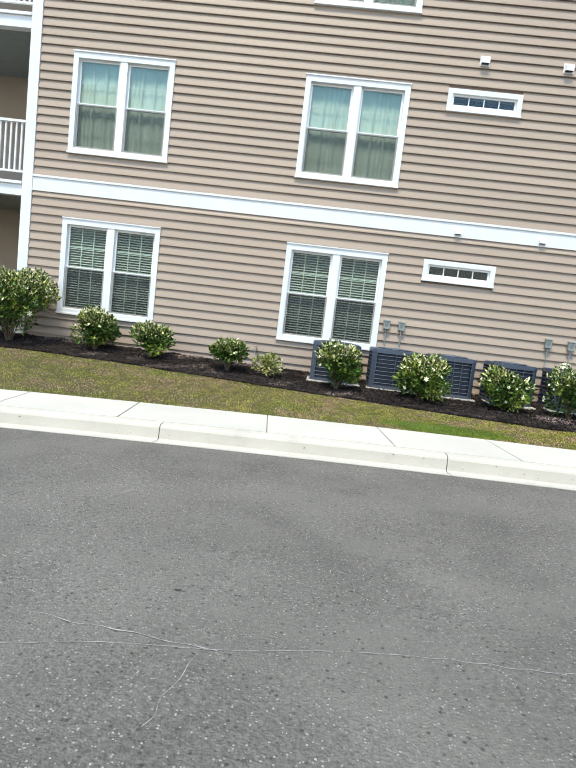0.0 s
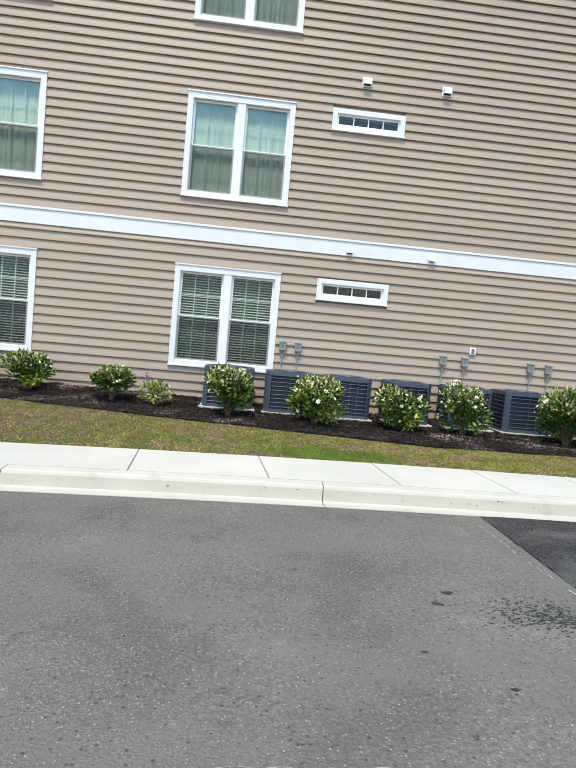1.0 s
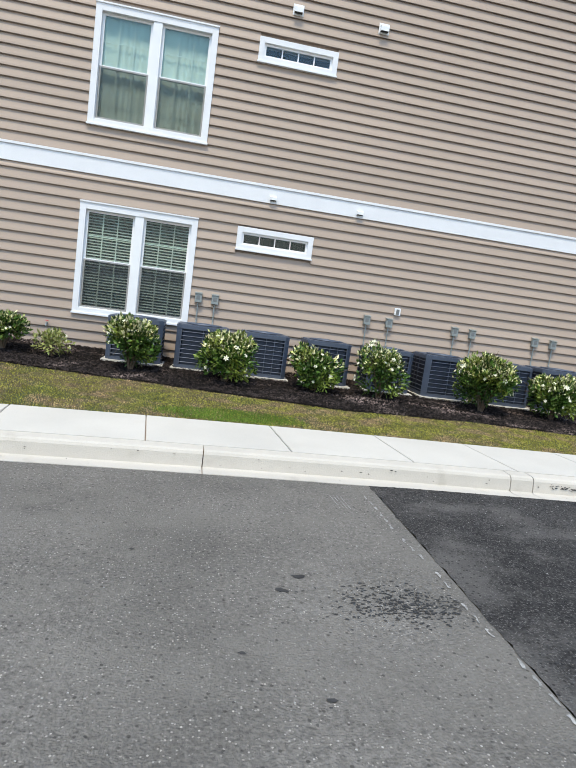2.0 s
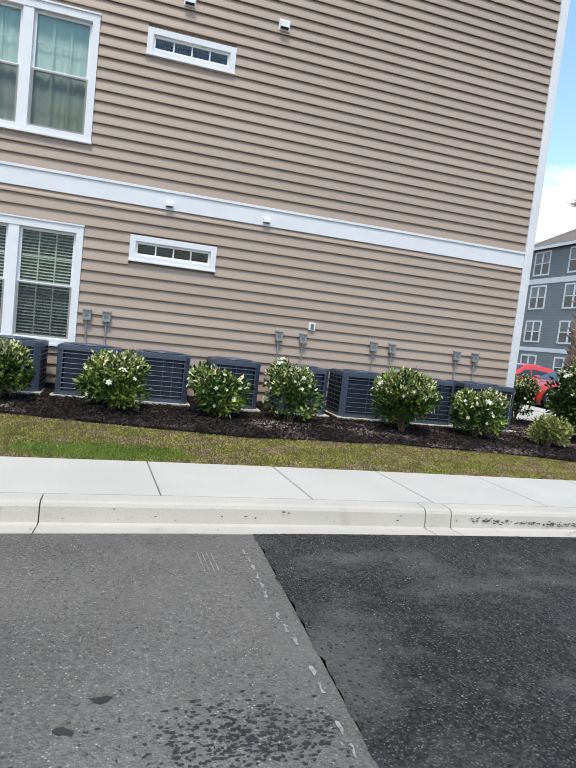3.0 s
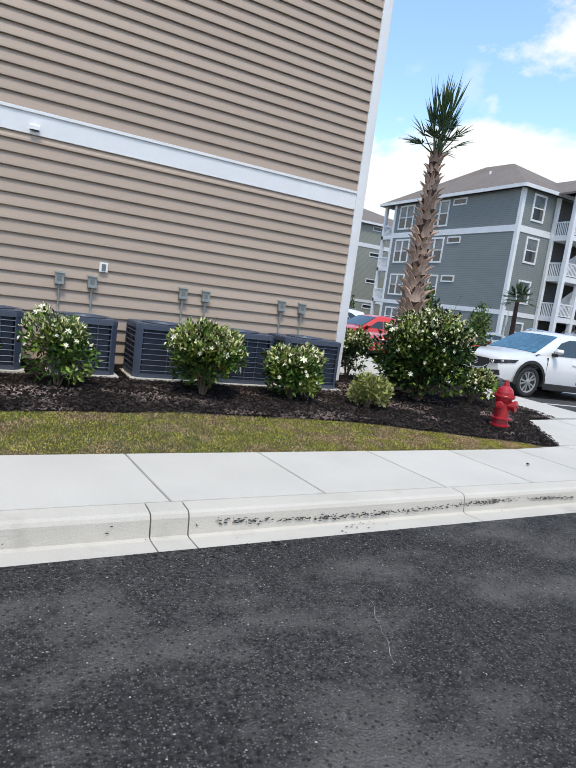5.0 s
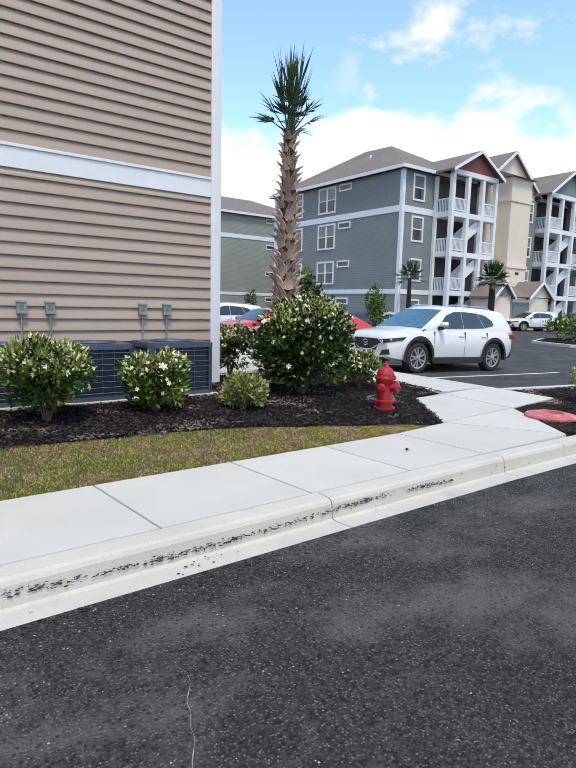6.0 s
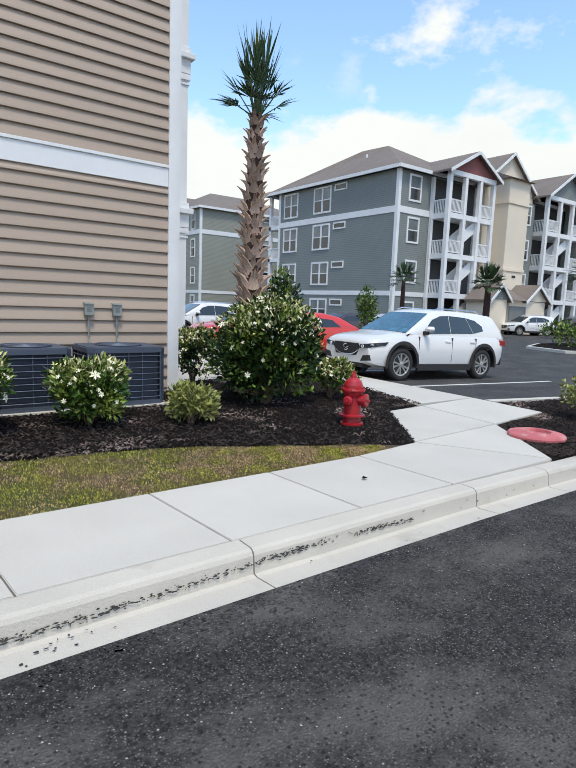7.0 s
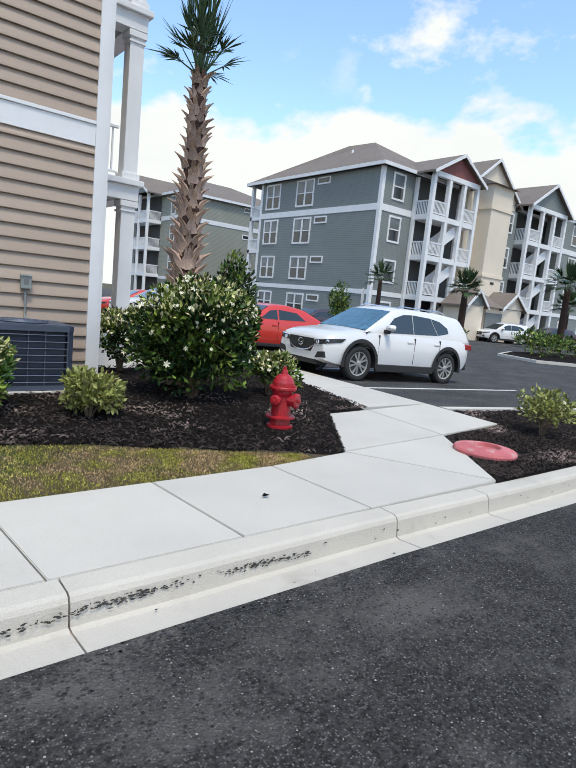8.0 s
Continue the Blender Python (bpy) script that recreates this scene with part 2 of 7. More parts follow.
M_LEAF_DARK = mat("dark_shrub_leaves", (0.014, 0.042, 0.011), 0.42, fine=(8.0, 0.2), coarse=(2.2, 0.3), island=0.8, spec=0.2, tint=((0.12, 0.18, 0.03), (0.47, 0.62), 2.6))
M_LEAF_PALE = mat("pale_green_leaves", (0.25, 0.275, 0.075), 0.5, fine=(8.0, 0.2), coarse=(2.2, 0.2), island=0.5, tint=((0.28, 0.26, 0.09), (0.5, 0.7), 5.0))
M_TIPS = mat("yellow_green_top_leaves", (0.36, 0.39, 0.11), 0.45, fine=(8.0, 0.2), coarse=(2.2, 0.2), island=0.5, spec=0.3, tint=((0.68, 0.64, 0.38), (0.42, 0.54), 7.0))
M_FLOWER = mat("white_petals", (0.80, 0.79, 0.62), 0.6, fine=(20.0, 0.06), coarse=(3.0, 0.1), island=0.12)
M_TWIG = mat("shrub_twigs", (0.12, 0.085, 0.055), 0.9, fine=(40.0, 0.2))
M_BARK = mat("palm_trunk_fibre", (0.045, 0.022, 0.016), 0.95, fine=(60.0, 0.4), coarse=(6.0, 0.25), bump=(50.0, 0.02))
M_BOOT = mat("palm_leaf_base", (0.40, 0.285, 0.225), 0.9, fine=(50.0, 0.25), coarse=(4.0, 0.25), bump=(70.0, 0.006), piece=0.3)
M_FROND = mat("palm_fronds", (0.035, 0.075, 0.03), 0.45, fine=(15.0, 0.2), coarse=(2.0, 0.25), island=0.4, tint=((0.10, 0.13, 0.03), (0.55, 0.75), 3.0))
M_ACPAINT = mat("blue_grey_sheet_metal", (0.062, 0.080, 0.115), 0.5, fine=(90.0, 0.08), coarse=(2.5, 0.12), bump=(40.0, 0.0006), piece=0.08)
M_ACDARK = mat("condenser_fins", (0.024, 0.034, 0.054), 0.6, 0.3, fine=(300.0, 0.3), coarse=(3.0, 0.2))
M_ACWIRE = mat("condenser_grille_wire", (0.085, 0.105, 0.145), 0.45, 0.3)
M_STEEL = mat("galvanised_grey_box", (0.27, 0.30, 0.29), 0.5, 0.25, fine=(60.0, 0.08), coarse=(8.0, 0.12))
M_DARKLABEL = mat("faded_label", (0.16, 0.17, 0.17), 0.7)
M_RED = mat("red_hydrant_paint", (0.37, 0.013, 0.022), 0.35, fine=(70.0, 0.1), coarse=(8.0, 0.15), bump=(70.0, 0.002), spec=0.5, tint=((0.30, 0.02, 0.025), (0.55, 0.7), 12.0))
M_LID = mat("faded_red_paint_on_concrete", (0.50, 0.13, 0.14), 0.8, fine=(60.0, 0.15), coarse=(5.0, 0.2), bump=(60.0, 0.004), tint=((0.45, 0.3, 0.27), (0.55, 0.75), 9.0))
M_CARWHITE = mat("white_car_paint", (0.70, 0.70, 0.70), 0.3, coat=0.7, fine=(300.0, 0.01), coarse=(1.0, 0.02))
M_CARRED = mat("red_car_paint", (0.62, 0.035, 0.022), 0.3, coat=0.7, fine=(300.0, 0.02), coarse=(1.0, 0.03))
M_CARSILVER = mat("silver_car_paint", (0.42, 0.44, 0.44), 0.35, 0.4, coat=0.6, fine=(300.0, 0.02), coarse=(1.0, 0.03))
M_CARDARK = mat("dark_car_paint", (0.05, 0.03, 0.035), 0.3, coat=0.7, fine=(300.0, 0.02), coarse=(1.0, 0.03))
M_PLASTIC = mat("black_plastic", (0.018, 0.018, 0.019), 0.6, fine=(80.0, 0.1))
M_TYRE = mat("tyre_rubber", (0.022, 0.022, 0.022), 0.85, fine=(60.0, 0.15), bump=(60.0, 0.002))
M_ALLOY = mat("alloy_rim", (0.55, 0.56, 0.57), 0.3, 0.8)
M_CHROME = mat("chrome", (0.7, 0.7, 0.72), 0.12, 1.0, fine=(50.0, 0.01), coarse=(1.0, 0.01))
M_CARGLASS = mat("car_glass", (0.018, 0.024, 0.025), 0.04, fine=(10.0, 0.05), coarse=(1.0, 0.05), spec=0.7, coat=0.25)
# the bluish reflections on the windscreen are put into this colour
M_SKYSCREEN = mat("painted_windscreen_reflection", (0.022, 0.10, 0.15), 0.06, fine=(9.0, 0.6), coarse=(3.0, 0.3), coat=1.0)
M_LAMPCLEAR = mat("headlamp_lens", (0.055, 0.06, 0.068), 0.06, 0.1, fine=(30.0, 0.5), coarse=(9.0, 0.5), coat=1.0)
M_LAMPRED = mat("tail_lamp_lens", (0.35, 0.02, 0.02), 0.15, coat=1.0)
M_GREYSIDE = mat("grey_blue_siding", (0.220, 0.246, 0.240), 0.65, fine=(30.0, 0.05), coarse=(0.4, 0.07), spec=0.3)
M_SAGESIDE = mat("sage_grey_siding", (0.30, 0.31, 0.265), 0.7, fine=(30.0, 0.05), coarse=(0.4, 0.07), spec=0.3)
M_STUCCO = mat("beige_stucco", (0.74, 0.65, 0.53), 0.85, fine=(25.0, 0.05), coarse=(0.35, 0.06))
M_SHINGLE = mat("brown_grey_shingles", (0.175, 0.145, 0.125), 0.9, fine=(12.0, 0.22), coarse=(0.7, 0.12), bump=(8.0, 0.02))
M_GABLE = mat("dark_red_shingle_gable", (0.24, 0.085, 0.08), 0.8, fine=(14.0, 0.2), coarse=(1.0, 0.1))
# porch back walls: the shadow inside the porch is put into this colour
M_PORCHSHADOW = mat("painted_porch_shadow", (0.055, 0.058, 0.062), 0.85, coarse=(0.6, 0.2))
M_FARUPPER = mat("far_window_upper_panes", (0.15, 0.175, 0.185), 0.12, fine=(14.0, 0.25), coarse=(0.9, 0.45), spec=0.6)
M_FARGLASS = mat("far_window_glass", (0.030, 0.036, 0.040), 0.08, coarse=(0.5, 0.35), spec=0.8)
M_GARAGE = mat("grey_green_door", (0.17, 0.19, 0.19), 0.7)
M_WHITELINE = mat("worn_white_road_paint", (0.6, 0.6, 0.57), 0.8, fine=(45.0, 0.25), coarse=(3.0, 0.15))
M_CHALK = mat("chalky_crack_dust", (0.29, 0.285, 0.27), 0.95, fine=(40.0, 0.35), coarse=(4.0, 0.3))
M_OIL = mat("oily_dark_stain", (0.03, 0.029, 0.028), 0.6, fine=(40.0, 0.35), coarse=(4.0, 0.3))
M_SIGNBACK = mat("bare_aluminium_sign_back", (0.6, 0.6, 0.58), 0.55, 0.3)


# lap shadows painted on far walls: courses are too small there to be pieces
def lap_shade_lines(m, pitch):
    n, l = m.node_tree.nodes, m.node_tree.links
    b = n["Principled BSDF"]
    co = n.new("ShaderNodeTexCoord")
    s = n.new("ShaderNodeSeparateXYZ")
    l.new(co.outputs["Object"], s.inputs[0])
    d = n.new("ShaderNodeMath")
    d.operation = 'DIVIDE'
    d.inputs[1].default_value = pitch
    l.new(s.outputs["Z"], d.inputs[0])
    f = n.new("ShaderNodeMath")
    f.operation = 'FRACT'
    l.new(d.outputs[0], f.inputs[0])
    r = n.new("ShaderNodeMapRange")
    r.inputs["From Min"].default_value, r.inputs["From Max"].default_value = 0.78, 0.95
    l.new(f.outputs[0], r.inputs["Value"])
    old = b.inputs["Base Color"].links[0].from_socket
    # darkens the colour under each lap in place of a cast shadow
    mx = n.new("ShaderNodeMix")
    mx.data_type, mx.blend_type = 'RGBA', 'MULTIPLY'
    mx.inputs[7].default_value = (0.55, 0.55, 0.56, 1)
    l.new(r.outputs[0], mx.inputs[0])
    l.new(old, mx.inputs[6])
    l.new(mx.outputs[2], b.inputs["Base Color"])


lap_shade_lines(M_GREYSIDE, 0.1524)
lap_shade_lines(M_SAGESIDE, 0.1524)


# ---- mesh helpers ----
def box(bm, x0, x1, y0, y1, z0, z1, bev=0.0):
    """Adds a box, its edges bevelled where bev is given."""
    vs = [bm.verts.new((x, y, z)) for x in (x0, x1) for y in (y0, y1) for z in (z0, z1)]
    fs = [bm.faces.new([vs[i] for i in q]) for q in ((0, 1, 3, 2), (4, 6, 7, 5), (0, 4, 5, 1), (2, 3, 7, 6), (0, 2, 6, 4), (1, 5, 7, 3))]
    if bev:
        es = list({e for f in fs for e in f.edges})
        bmesh.ops.bevel(bm, geom=es, offset=bev, segments=2, affect='EDGES', profile=0.7)
    return vs


def prism(bm, pts, axis, a0, a1):
    """Extrudes a closed outline of 2D points along axis 'x', 'y' or 'z' from a0 to a1."""
    def at(p, a):
        return {'x': (a, p[0], p[1]), 'y': (p[0], a, p[1]), 'z': (p[0], p[1], a)}[axis]
    v0, v1 = [bm.verts.new(at(p, a0)) for p in pts], [bm.verts.new(at(p, a1)) for p in pts]
    bm.faces.new(v0)
    bm.faces.new(v1[::-1])
    for i in range(len(pts)):
        j = (i + 1) % len(pts)
        bm.faces.new((v0[j], v0[i], v1[i], v1[j]))


def tube(bm, p0, p1, r0, r1=None, n=10):
    """A tapered round bar between two points."""
    p0, p1 = Vector(p0), Vector(p1)
    r1 = r0 if r1 is None else r1
    q = (p1 - p0).to_track_quat('Z', 'Y')
    rings = []
    for p, r in ((p0, r0), (p1, r1)):
        rings.append([bm.verts.new(p + q @ Vector((r * math.cos(2 * math.pi * i / n), r * math.sin(2 * math.pi * i / n), 0))) for i in range(n)])
    for i in range(n):
        j = (i + 1) % n
        bm.faces.new((rings[0][i], rings[0][j], rings[1][j], rings[1][i]))
    bm.faces.new(rings[0][::-1])
    bm.faces.new(rings[1])


def lathe(bm, prof, n=24, m=None):
    """Turns a profile of (radius, height) about z; m places it."""
    m = m or Matrix()
    rings = []
    for r, z in prof:
        rings.append([bm.verts.new(m @ Vector((r * math.cos(2 * math.pi * i / n), r * math.sin(2 * math.pi * i / n), z))) for i in range(n)])
    for a, c in zip(rings, rings[1:]):
        for i in range(n):
            j = (i + 1) % n
            bm.faces.new((a[i], a[j], c[j], c[i]))
    bm.faces.new(rings[0][::-1])
    bm.faces.new(rings[-1])


def part(name, bm, material, parent=None, label="", smooth=False):
    """Links a bmesh as one mesh object, under a thing or a part where one is given."""
    bmesh.ops.recalc_face_normals(bm, faces=bm.faces)
    me = bpy.data.meshes.new(name)
    bm.to_mesh(me)
    bm.free()
    me.materials.append(material)
    if smooth:
        me.shade_smooth()
    ob = new(name, me)
    ob.parent = parent
    if label:
        ob["label"] = label
    return ob


def raw(name, verts, faces, material, parent=None, label=""):
    me = bpy.data.meshes.new(name)
    me.from_pydata(verts, [], faces)
    me.update()
    me.materials.append(material)
    ob = new(name, me)
    ob.parent = parent
    if label:
        ob["label"] = label
    return ob


def thing(name, m, label, category, group="", kind=""):
    """An Empty at a thing's base."""
    ob = new(name)
    ob.empty_display_size = 0.1
    ob.matrix_basis = m
    return tagged(ob, label, category, group, kind)


def pw(x, pts):
    """Piecewise straight line through (x, y) points."""
    return float(np.interp(x, [p[0] for p in pts], [p[1] for p in pts]))


def sheet(name, xs, y_of, rows, z_of, material, parent=None, drop=0.0):
    """A ground sheet: for each x, rows of y from y_of(x), at heights z_of(x, y)."""
    verts, faces = [], []
    for x in xs:
        a, c = y_of(x)
        for k in range(rows + 1):
            y = a + (c - a) * k / rows
            verts.append((x, y, z_of(x, y) - (drop if k in (0, rows) else 0)))
    for i in range(len(xs) - 1):
        for k in range(rows):
            a = i * (rows + 1) + k
            faces.append((a, a + rows + 1, a + rows + 2, a + 1))
    ob = raw(name, verts, faces, material, parent)
    ob.data.shade_smooth()
    return ob


def span(a, c, step):
    n = max(1, int(round((c - a) / step)))
    return [a + (c - a) * i / n for i in range(n + 1)]


# ---- heights of the ground ----
Y_GUT, Y_FACE, Y_JOINT, Y_WALKIN, Y_WALL = 6.15, 6.385, 6.58, 7.69, 11.76


def road_z(x):
    if x < 4:
        return -0.0021 * (max(x, -9) - 4) ** 2
    return -0.0125 * min(max(x - 9, 0), 8)


def walk_z(x):
    return road_z(x) + 0.152 if x < 9 else 0.155


def wall_base(x):
    return pw(x, [(-12, 0.42), (-5, 0.42), (-1.5, 0.36), (5, 0.30), (9, 0.26), (13, 0.2)])


def bed_z(x, y):
    t = min(max((y - Y_WALKIN) / (Y_WALL - Y_WALKIN), 0), 1)
    z = walk_z(x) - 0.012 + (wall_base(x) - walk_z(x)) * t
    return z + 0.012 * (noise.noise((x * 1.3, y * 1.3, 0.3))) * min(1, t * 8)


EDGE = [(-13, 10.5), (-6, 10.4), (-3.5, 10.15), (-0.8, 9.6), (0.7, 9.35), (3, 8.92), (5, 9.05), (6.2, 9.0), (7.65, 8.75), (8.6, 8.35), (9.4, 7.95), (10.05, 7.76)]


def bed_front(x):
    if x < 10.05:
        return pw(x, EDGE)
    return pw(x, [(10.05, 7.79), (11.235, 9.33), (12.06, 9.40), (12.75, 12.7)])


def bed_back(x):
    return Y_WALL + 0.15 if x < 8.95 else 12.9


# ---- ground, road, kerb ----
ground = sheet("ground", [-1500, -40, 0, 40, 1500], lambda x: (-1500, 1500), 6, lambda x, y: -0.75, M_SOIL)
tagged(ground, "bare level land round the estate", "ground", kind="structure")
SEAM = 2.585
road_old = sheet("road", span(-45, SEAM, 0.5), lambda x: (-14.0, Y_GUT), 40, lambda x, y: road_z(x), M_OLD)
tagged(road_old, "worn grey asphalt road with pale stones", "road", kind="structure")


def seam_x(y):
    return SEAM + 0.03 * noise.noise((y * 1.7, 0, 0)) + 0.02 * noise.noise((y * 9, 2, 0)) + 0.012 * noise.noise((y * 30, 4, 0))


ys = span(-14, Y_GUT, 0.04)
nv, nf = [], []
xs_new = [None] + span(3.0, 60, 0.75)
for y in ys:
    for x in xs_new:
        xx = seam_x(y) if x is None else x
        nv.append((xx, y, road_z(xx) + (0.004 if x is None else 0.010)))
for i in range(len(ys) - 1):
    for k in range(len(xs_new) - 1):
        a = i * len(xs_new) + k
        nf.append((a, a + 1, a + len(xs_new) + 1, a + len(xs_new)))
road_new = raw("road", nv, nf, M_NEW)
tagged(road_new, "fresh dark asphalt laid beside the worn road", "road", kind="structure")

# kerb and gutter in cast lengths
KERB = [(Y_GUT, 0.006), (Y_GUT + 0.20, -0.012), (Y_FACE + 0.0, -0.004), (Y_FACE + 0.012, 0.112), (Y_FACE + 0.026, 0.136), (Y_FACE + 0.05, 0.149), (Y_JOINT - 0.006, 0.152)]


def strip(bm, prof, x0, x1, z_of, depth=0.25, step=0.35):
    """A cast strip of the given cross-section (y, height over z_of) from x0 to x1."""
    rings = []
    for x in span(x0, x1, step):
        w = 0.006 * noise.noise((x * 2.1, 0.5, 0))
        rings.append([bm.verts.new((x, y + w * (0 < i < len(prof) - 1), z_of(x) + z)) for i, (y, z) in enumerate(prof)]
                     + [bm.verts.new((x, prof[-1][0], z_of(x) - depth)), bm.verts.new((x, prof[0][0], z_of(x) - depth))])
    for a, c in zip(rings, rings[1:]):
        for i in range(len(a)):
            j = (i + 1) % len(a)
            bm.faces.new((a[i], a[j], c[j], c[i]))
    bm.faces.new(rings[0][::-1])
    bm.faces.new(rings[-1])


kerb = thing("curb", Matrix(), "pale concrete kerb and gutter with scuffed face", "curb", kind="structure")
KERB_X = [-33, -27, -21, -15, -11.6, -8.4, -5.2, -2.15, 1.03, 4.165, 4.42, 6.92, 9.235, 10.43, 13.9, 17.3, 20.3, 26, 32, 38]
for a, c in zip(KERB_X, KERB_X[1:]):
    bm = bmesh.new()
    strip(bm, KERB, a + 0.005, c - 0.005, lambda x: road_z(x) if x < 9 else max(road_z(x), -0.03))
    part("curb_section", bm, M_CURB, kerb)
# dark fill in the joints and under the slabs
bm = bmesh.new()
strip(bm, [(Y_GUT + 0.01, -0.02), (Y_FACE + 0.04, -0.02), (Y_FACE + 0.06, 0.09), (Y_JOINT, 0.12), (Y_WALKIN - 0.02, 0.13)], -33, 10.3, road_z, 0.3)
part("joint_fill", bm, M_SHEATH, kerb, "dark earth in the joints")

# pavement slabs
pavement = thing("pavement", Matrix(), "pale concrete pavement slabs with tooled joints", "pavement", kind="structure")
SLAB_X = [-33, -27, -21, -15, -12, -10.2, -8.6, -7.2, -5.7, -4.25, -2.75, -1.02, 0.435, 1.852, 3.13, 4.30, 5.545, 6.82, 7.97, 9.10]
SKEW = 0.047        # the cross joints lean a little against the kerb


def slab(pts, z_of, parent, mat_=None, thick=0.11, name="slab"):
    """A cast slab: a bevelled prism over a ground outline."""
    bm = bmesh.new()
    v0 = [bm.verts.new((x, y, 0)) for x, y in pts]
    f = bm.faces.new(v0)
    r = bmesh.ops.extrude_face_region(bm, geom=[f])
    top = [g for g in r["geom"] if isinstance(g, bmesh.types.BMVert)]
    for v in v0:
        v.co.z = z_of(v.co.x, v.co.y) - thick
    for v in top:
        v.co.z = z_of(v.co.x, v.co.y)
    tf = [g for g in r["geom"] if isinstance(g, bmesh.types.BMFace)][0]
    bmesh.ops.bevel(bm, geom=list(tf.edges), offset=0.005, segments=2, affect='EDGES')
    return part(name, bm, mat_ or M_CONC, parent)


for a, c in zip(SLAB_X, SLAB_X[1:]):
    slab([(a + 0.0055 + SKEW, Y_JOINT + 0.003), (c - 0.0055 + SKEW, Y_JOINT + 0.003), (c - 0.0055 - SKEW, Y_WALKIN), (a + 0.0055 - SKEW, Y_WALKIN)], lambda x, y: walk_z(x) + 0.002, pavement)
slab([(9.105 + SKEW, Y_JOINT + 0.003), (10.82, Y_JOINT + 0.003), (10.075, 7.80), (9.105 - SKEW, Y_WALKIN)], lambda x, y: walk_z(x) + 0.002, pavement)

footpath = thing("footpath", Matrix(), "pale concrete footpath leading to the parked cars", "path", kind="structure")
D = Vector((0.05, 0.9987))            # along the row of parking bays
N = Vector((-0.9987, 0.05))           # the way the parked cars face


def fz(x, y):
    return 0.158


def lot_z(x):
    return pw(x, [(12, 0.10), (13.6, 0.085), (16, 0.03), (19, -0.04), (25, -0.10)])


slab([(10.087, 7.81), (10.835, Y_JOINT + 0.006), (11.916, 7.965)], fz, footpath)
slab([(10.09, 7.825), (11.911, 7.977), (12.08, 9.40), (11.265, 9.33)], fz, footpath)
slab([(11.926, 7.98), (13.49, 8.17), (13.66, 9.56), (12.095, 9.41)], fz, footpath)
for k in range(7):
    y0, y1 = 9.57 + k * 1.5, 9.57 + (k + 1) * 1.5 - 0.01
    xl = [12.11 + (y - 9.57) * 0.16 for y in (y0, y1)]
    xr_ = [13.66 + (y - 9.57) * 0.06 for y in (y0, y1)]
    slab([(xl[0], y0), (xr_[0], y0), (xr_[1], y1), (xl[1], y1)], fz, footpath)
slab([(9.35, 12.95), (12.62, 12.95), (12.85, 14.5), (9.4, 14.5)], lambda x, y: 0.16, footpath)
slab([(9.4, 14.51), (12.84, 14.51), (13.7, 19.9), (9.6, 19.9)], lambda x, y: 0.16, footpath)

lot = sheet("parking_lot", [12.2, 13.6, 16, 19, 25, 40, 70, 150], lambda x: (Y_JOINT + 0.1 if x > 60 else 6.6, 160), 20, lambda x, y: lot_z(x) if x < 30 else -0.10, M_LOT)
tagged(lot, "dark grey asphalt parking lot", "parking lot", kind="structure")

# island bed beside the footpath, with its pale kerb
island = sheet("mulch_bed", span(10.84, 24, 0.15), lambda x: (Y_JOINT - 0.01, pw(x, [(10.5, 6.35), (10.83, 6.60), (11.91, 8.06), (13.5, 8.26), (13.72, 9.2), (15.3, 8.85), (24, 7.2)])), 12,
               lambda x, y: 0.14 + 0.02 * noise.noise((x, y, 4)), M_MULCH, drop=0.02)
tagged(island, "dark mulch bed between kerb and parking lot", "mulch bed", kind="structure")
bm = bmesh.new()
for (xa, ya), (xb, yb) in (((13.72, 9.36), (15.3, 8.99)), ((15.31, 8.985), (24, 7.3))):
    v = []
    for x, y, z in ((xa, ya, -0.1), (xb, yb, -0.1), (xb, yb - 0.16, -0.1), (xa, ya - 0.16, -0.1)):
        v.append((x, y, z))
    lo, hi = [bm.verts.new(p) for p in v], [bm.verts.new((p[0], p[1], 0.15)) for p in v]
    bm.faces.new(lo[::-1])
    bm.faces.new(hi)
    for i in range(4):
        bm.faces.new((lo[i], lo[(i + 1) % 4], hi[(i + 1) % 4], hi[i]))
tagged(part("island_curb", bm, M_CONC), "pale concrete kerb round the mulch island", "curb", kind="structure")

# lawn and mulch bed
lawn = sheet("lawn", span(-40, 9.9, 0.2), lambda x: (Y_WALKIN - 0.005, bed_front(x) + 0.15), 8, bed_z, M_SOIL)
tagged(lawn, "patchy green and straw-coloured lawn strip", "lawn", kind="structure")
bed = sheet("mulch_bed", span(-40, 12.72, 0.12), lambda x: (bed_front(x), max(bed_back(x), bed_front(x) + 0.02)), 16,
            lambda x, y: bed_z(x, y) + 0.02 + 0.02 * noise.noise((x * 3, y * 3, 1)), M_MULCH, drop=0.03)
tagged(bed, "dark brown mulch bed along the house wall", "mulch bed", kind="structure")

# ---- the tan house ----
WX0, WX1, WTOP = -6.62, 8.775, 10.2
PITCH_LOW, PITCH_HIGH = 0.1725, 0.1667       # exposed height of a course under and over the band
BAND = (3.352, 3.669)
BIG = [(x, z, 2.02, 1.90) for x in (-1.36, -5.945) for z in (0.975, 4.175, 7.375)]
SMALL = [(1.37, 2.475, 1.41, 0.40), (1.37, 5.695, 1.41, 0.40)]


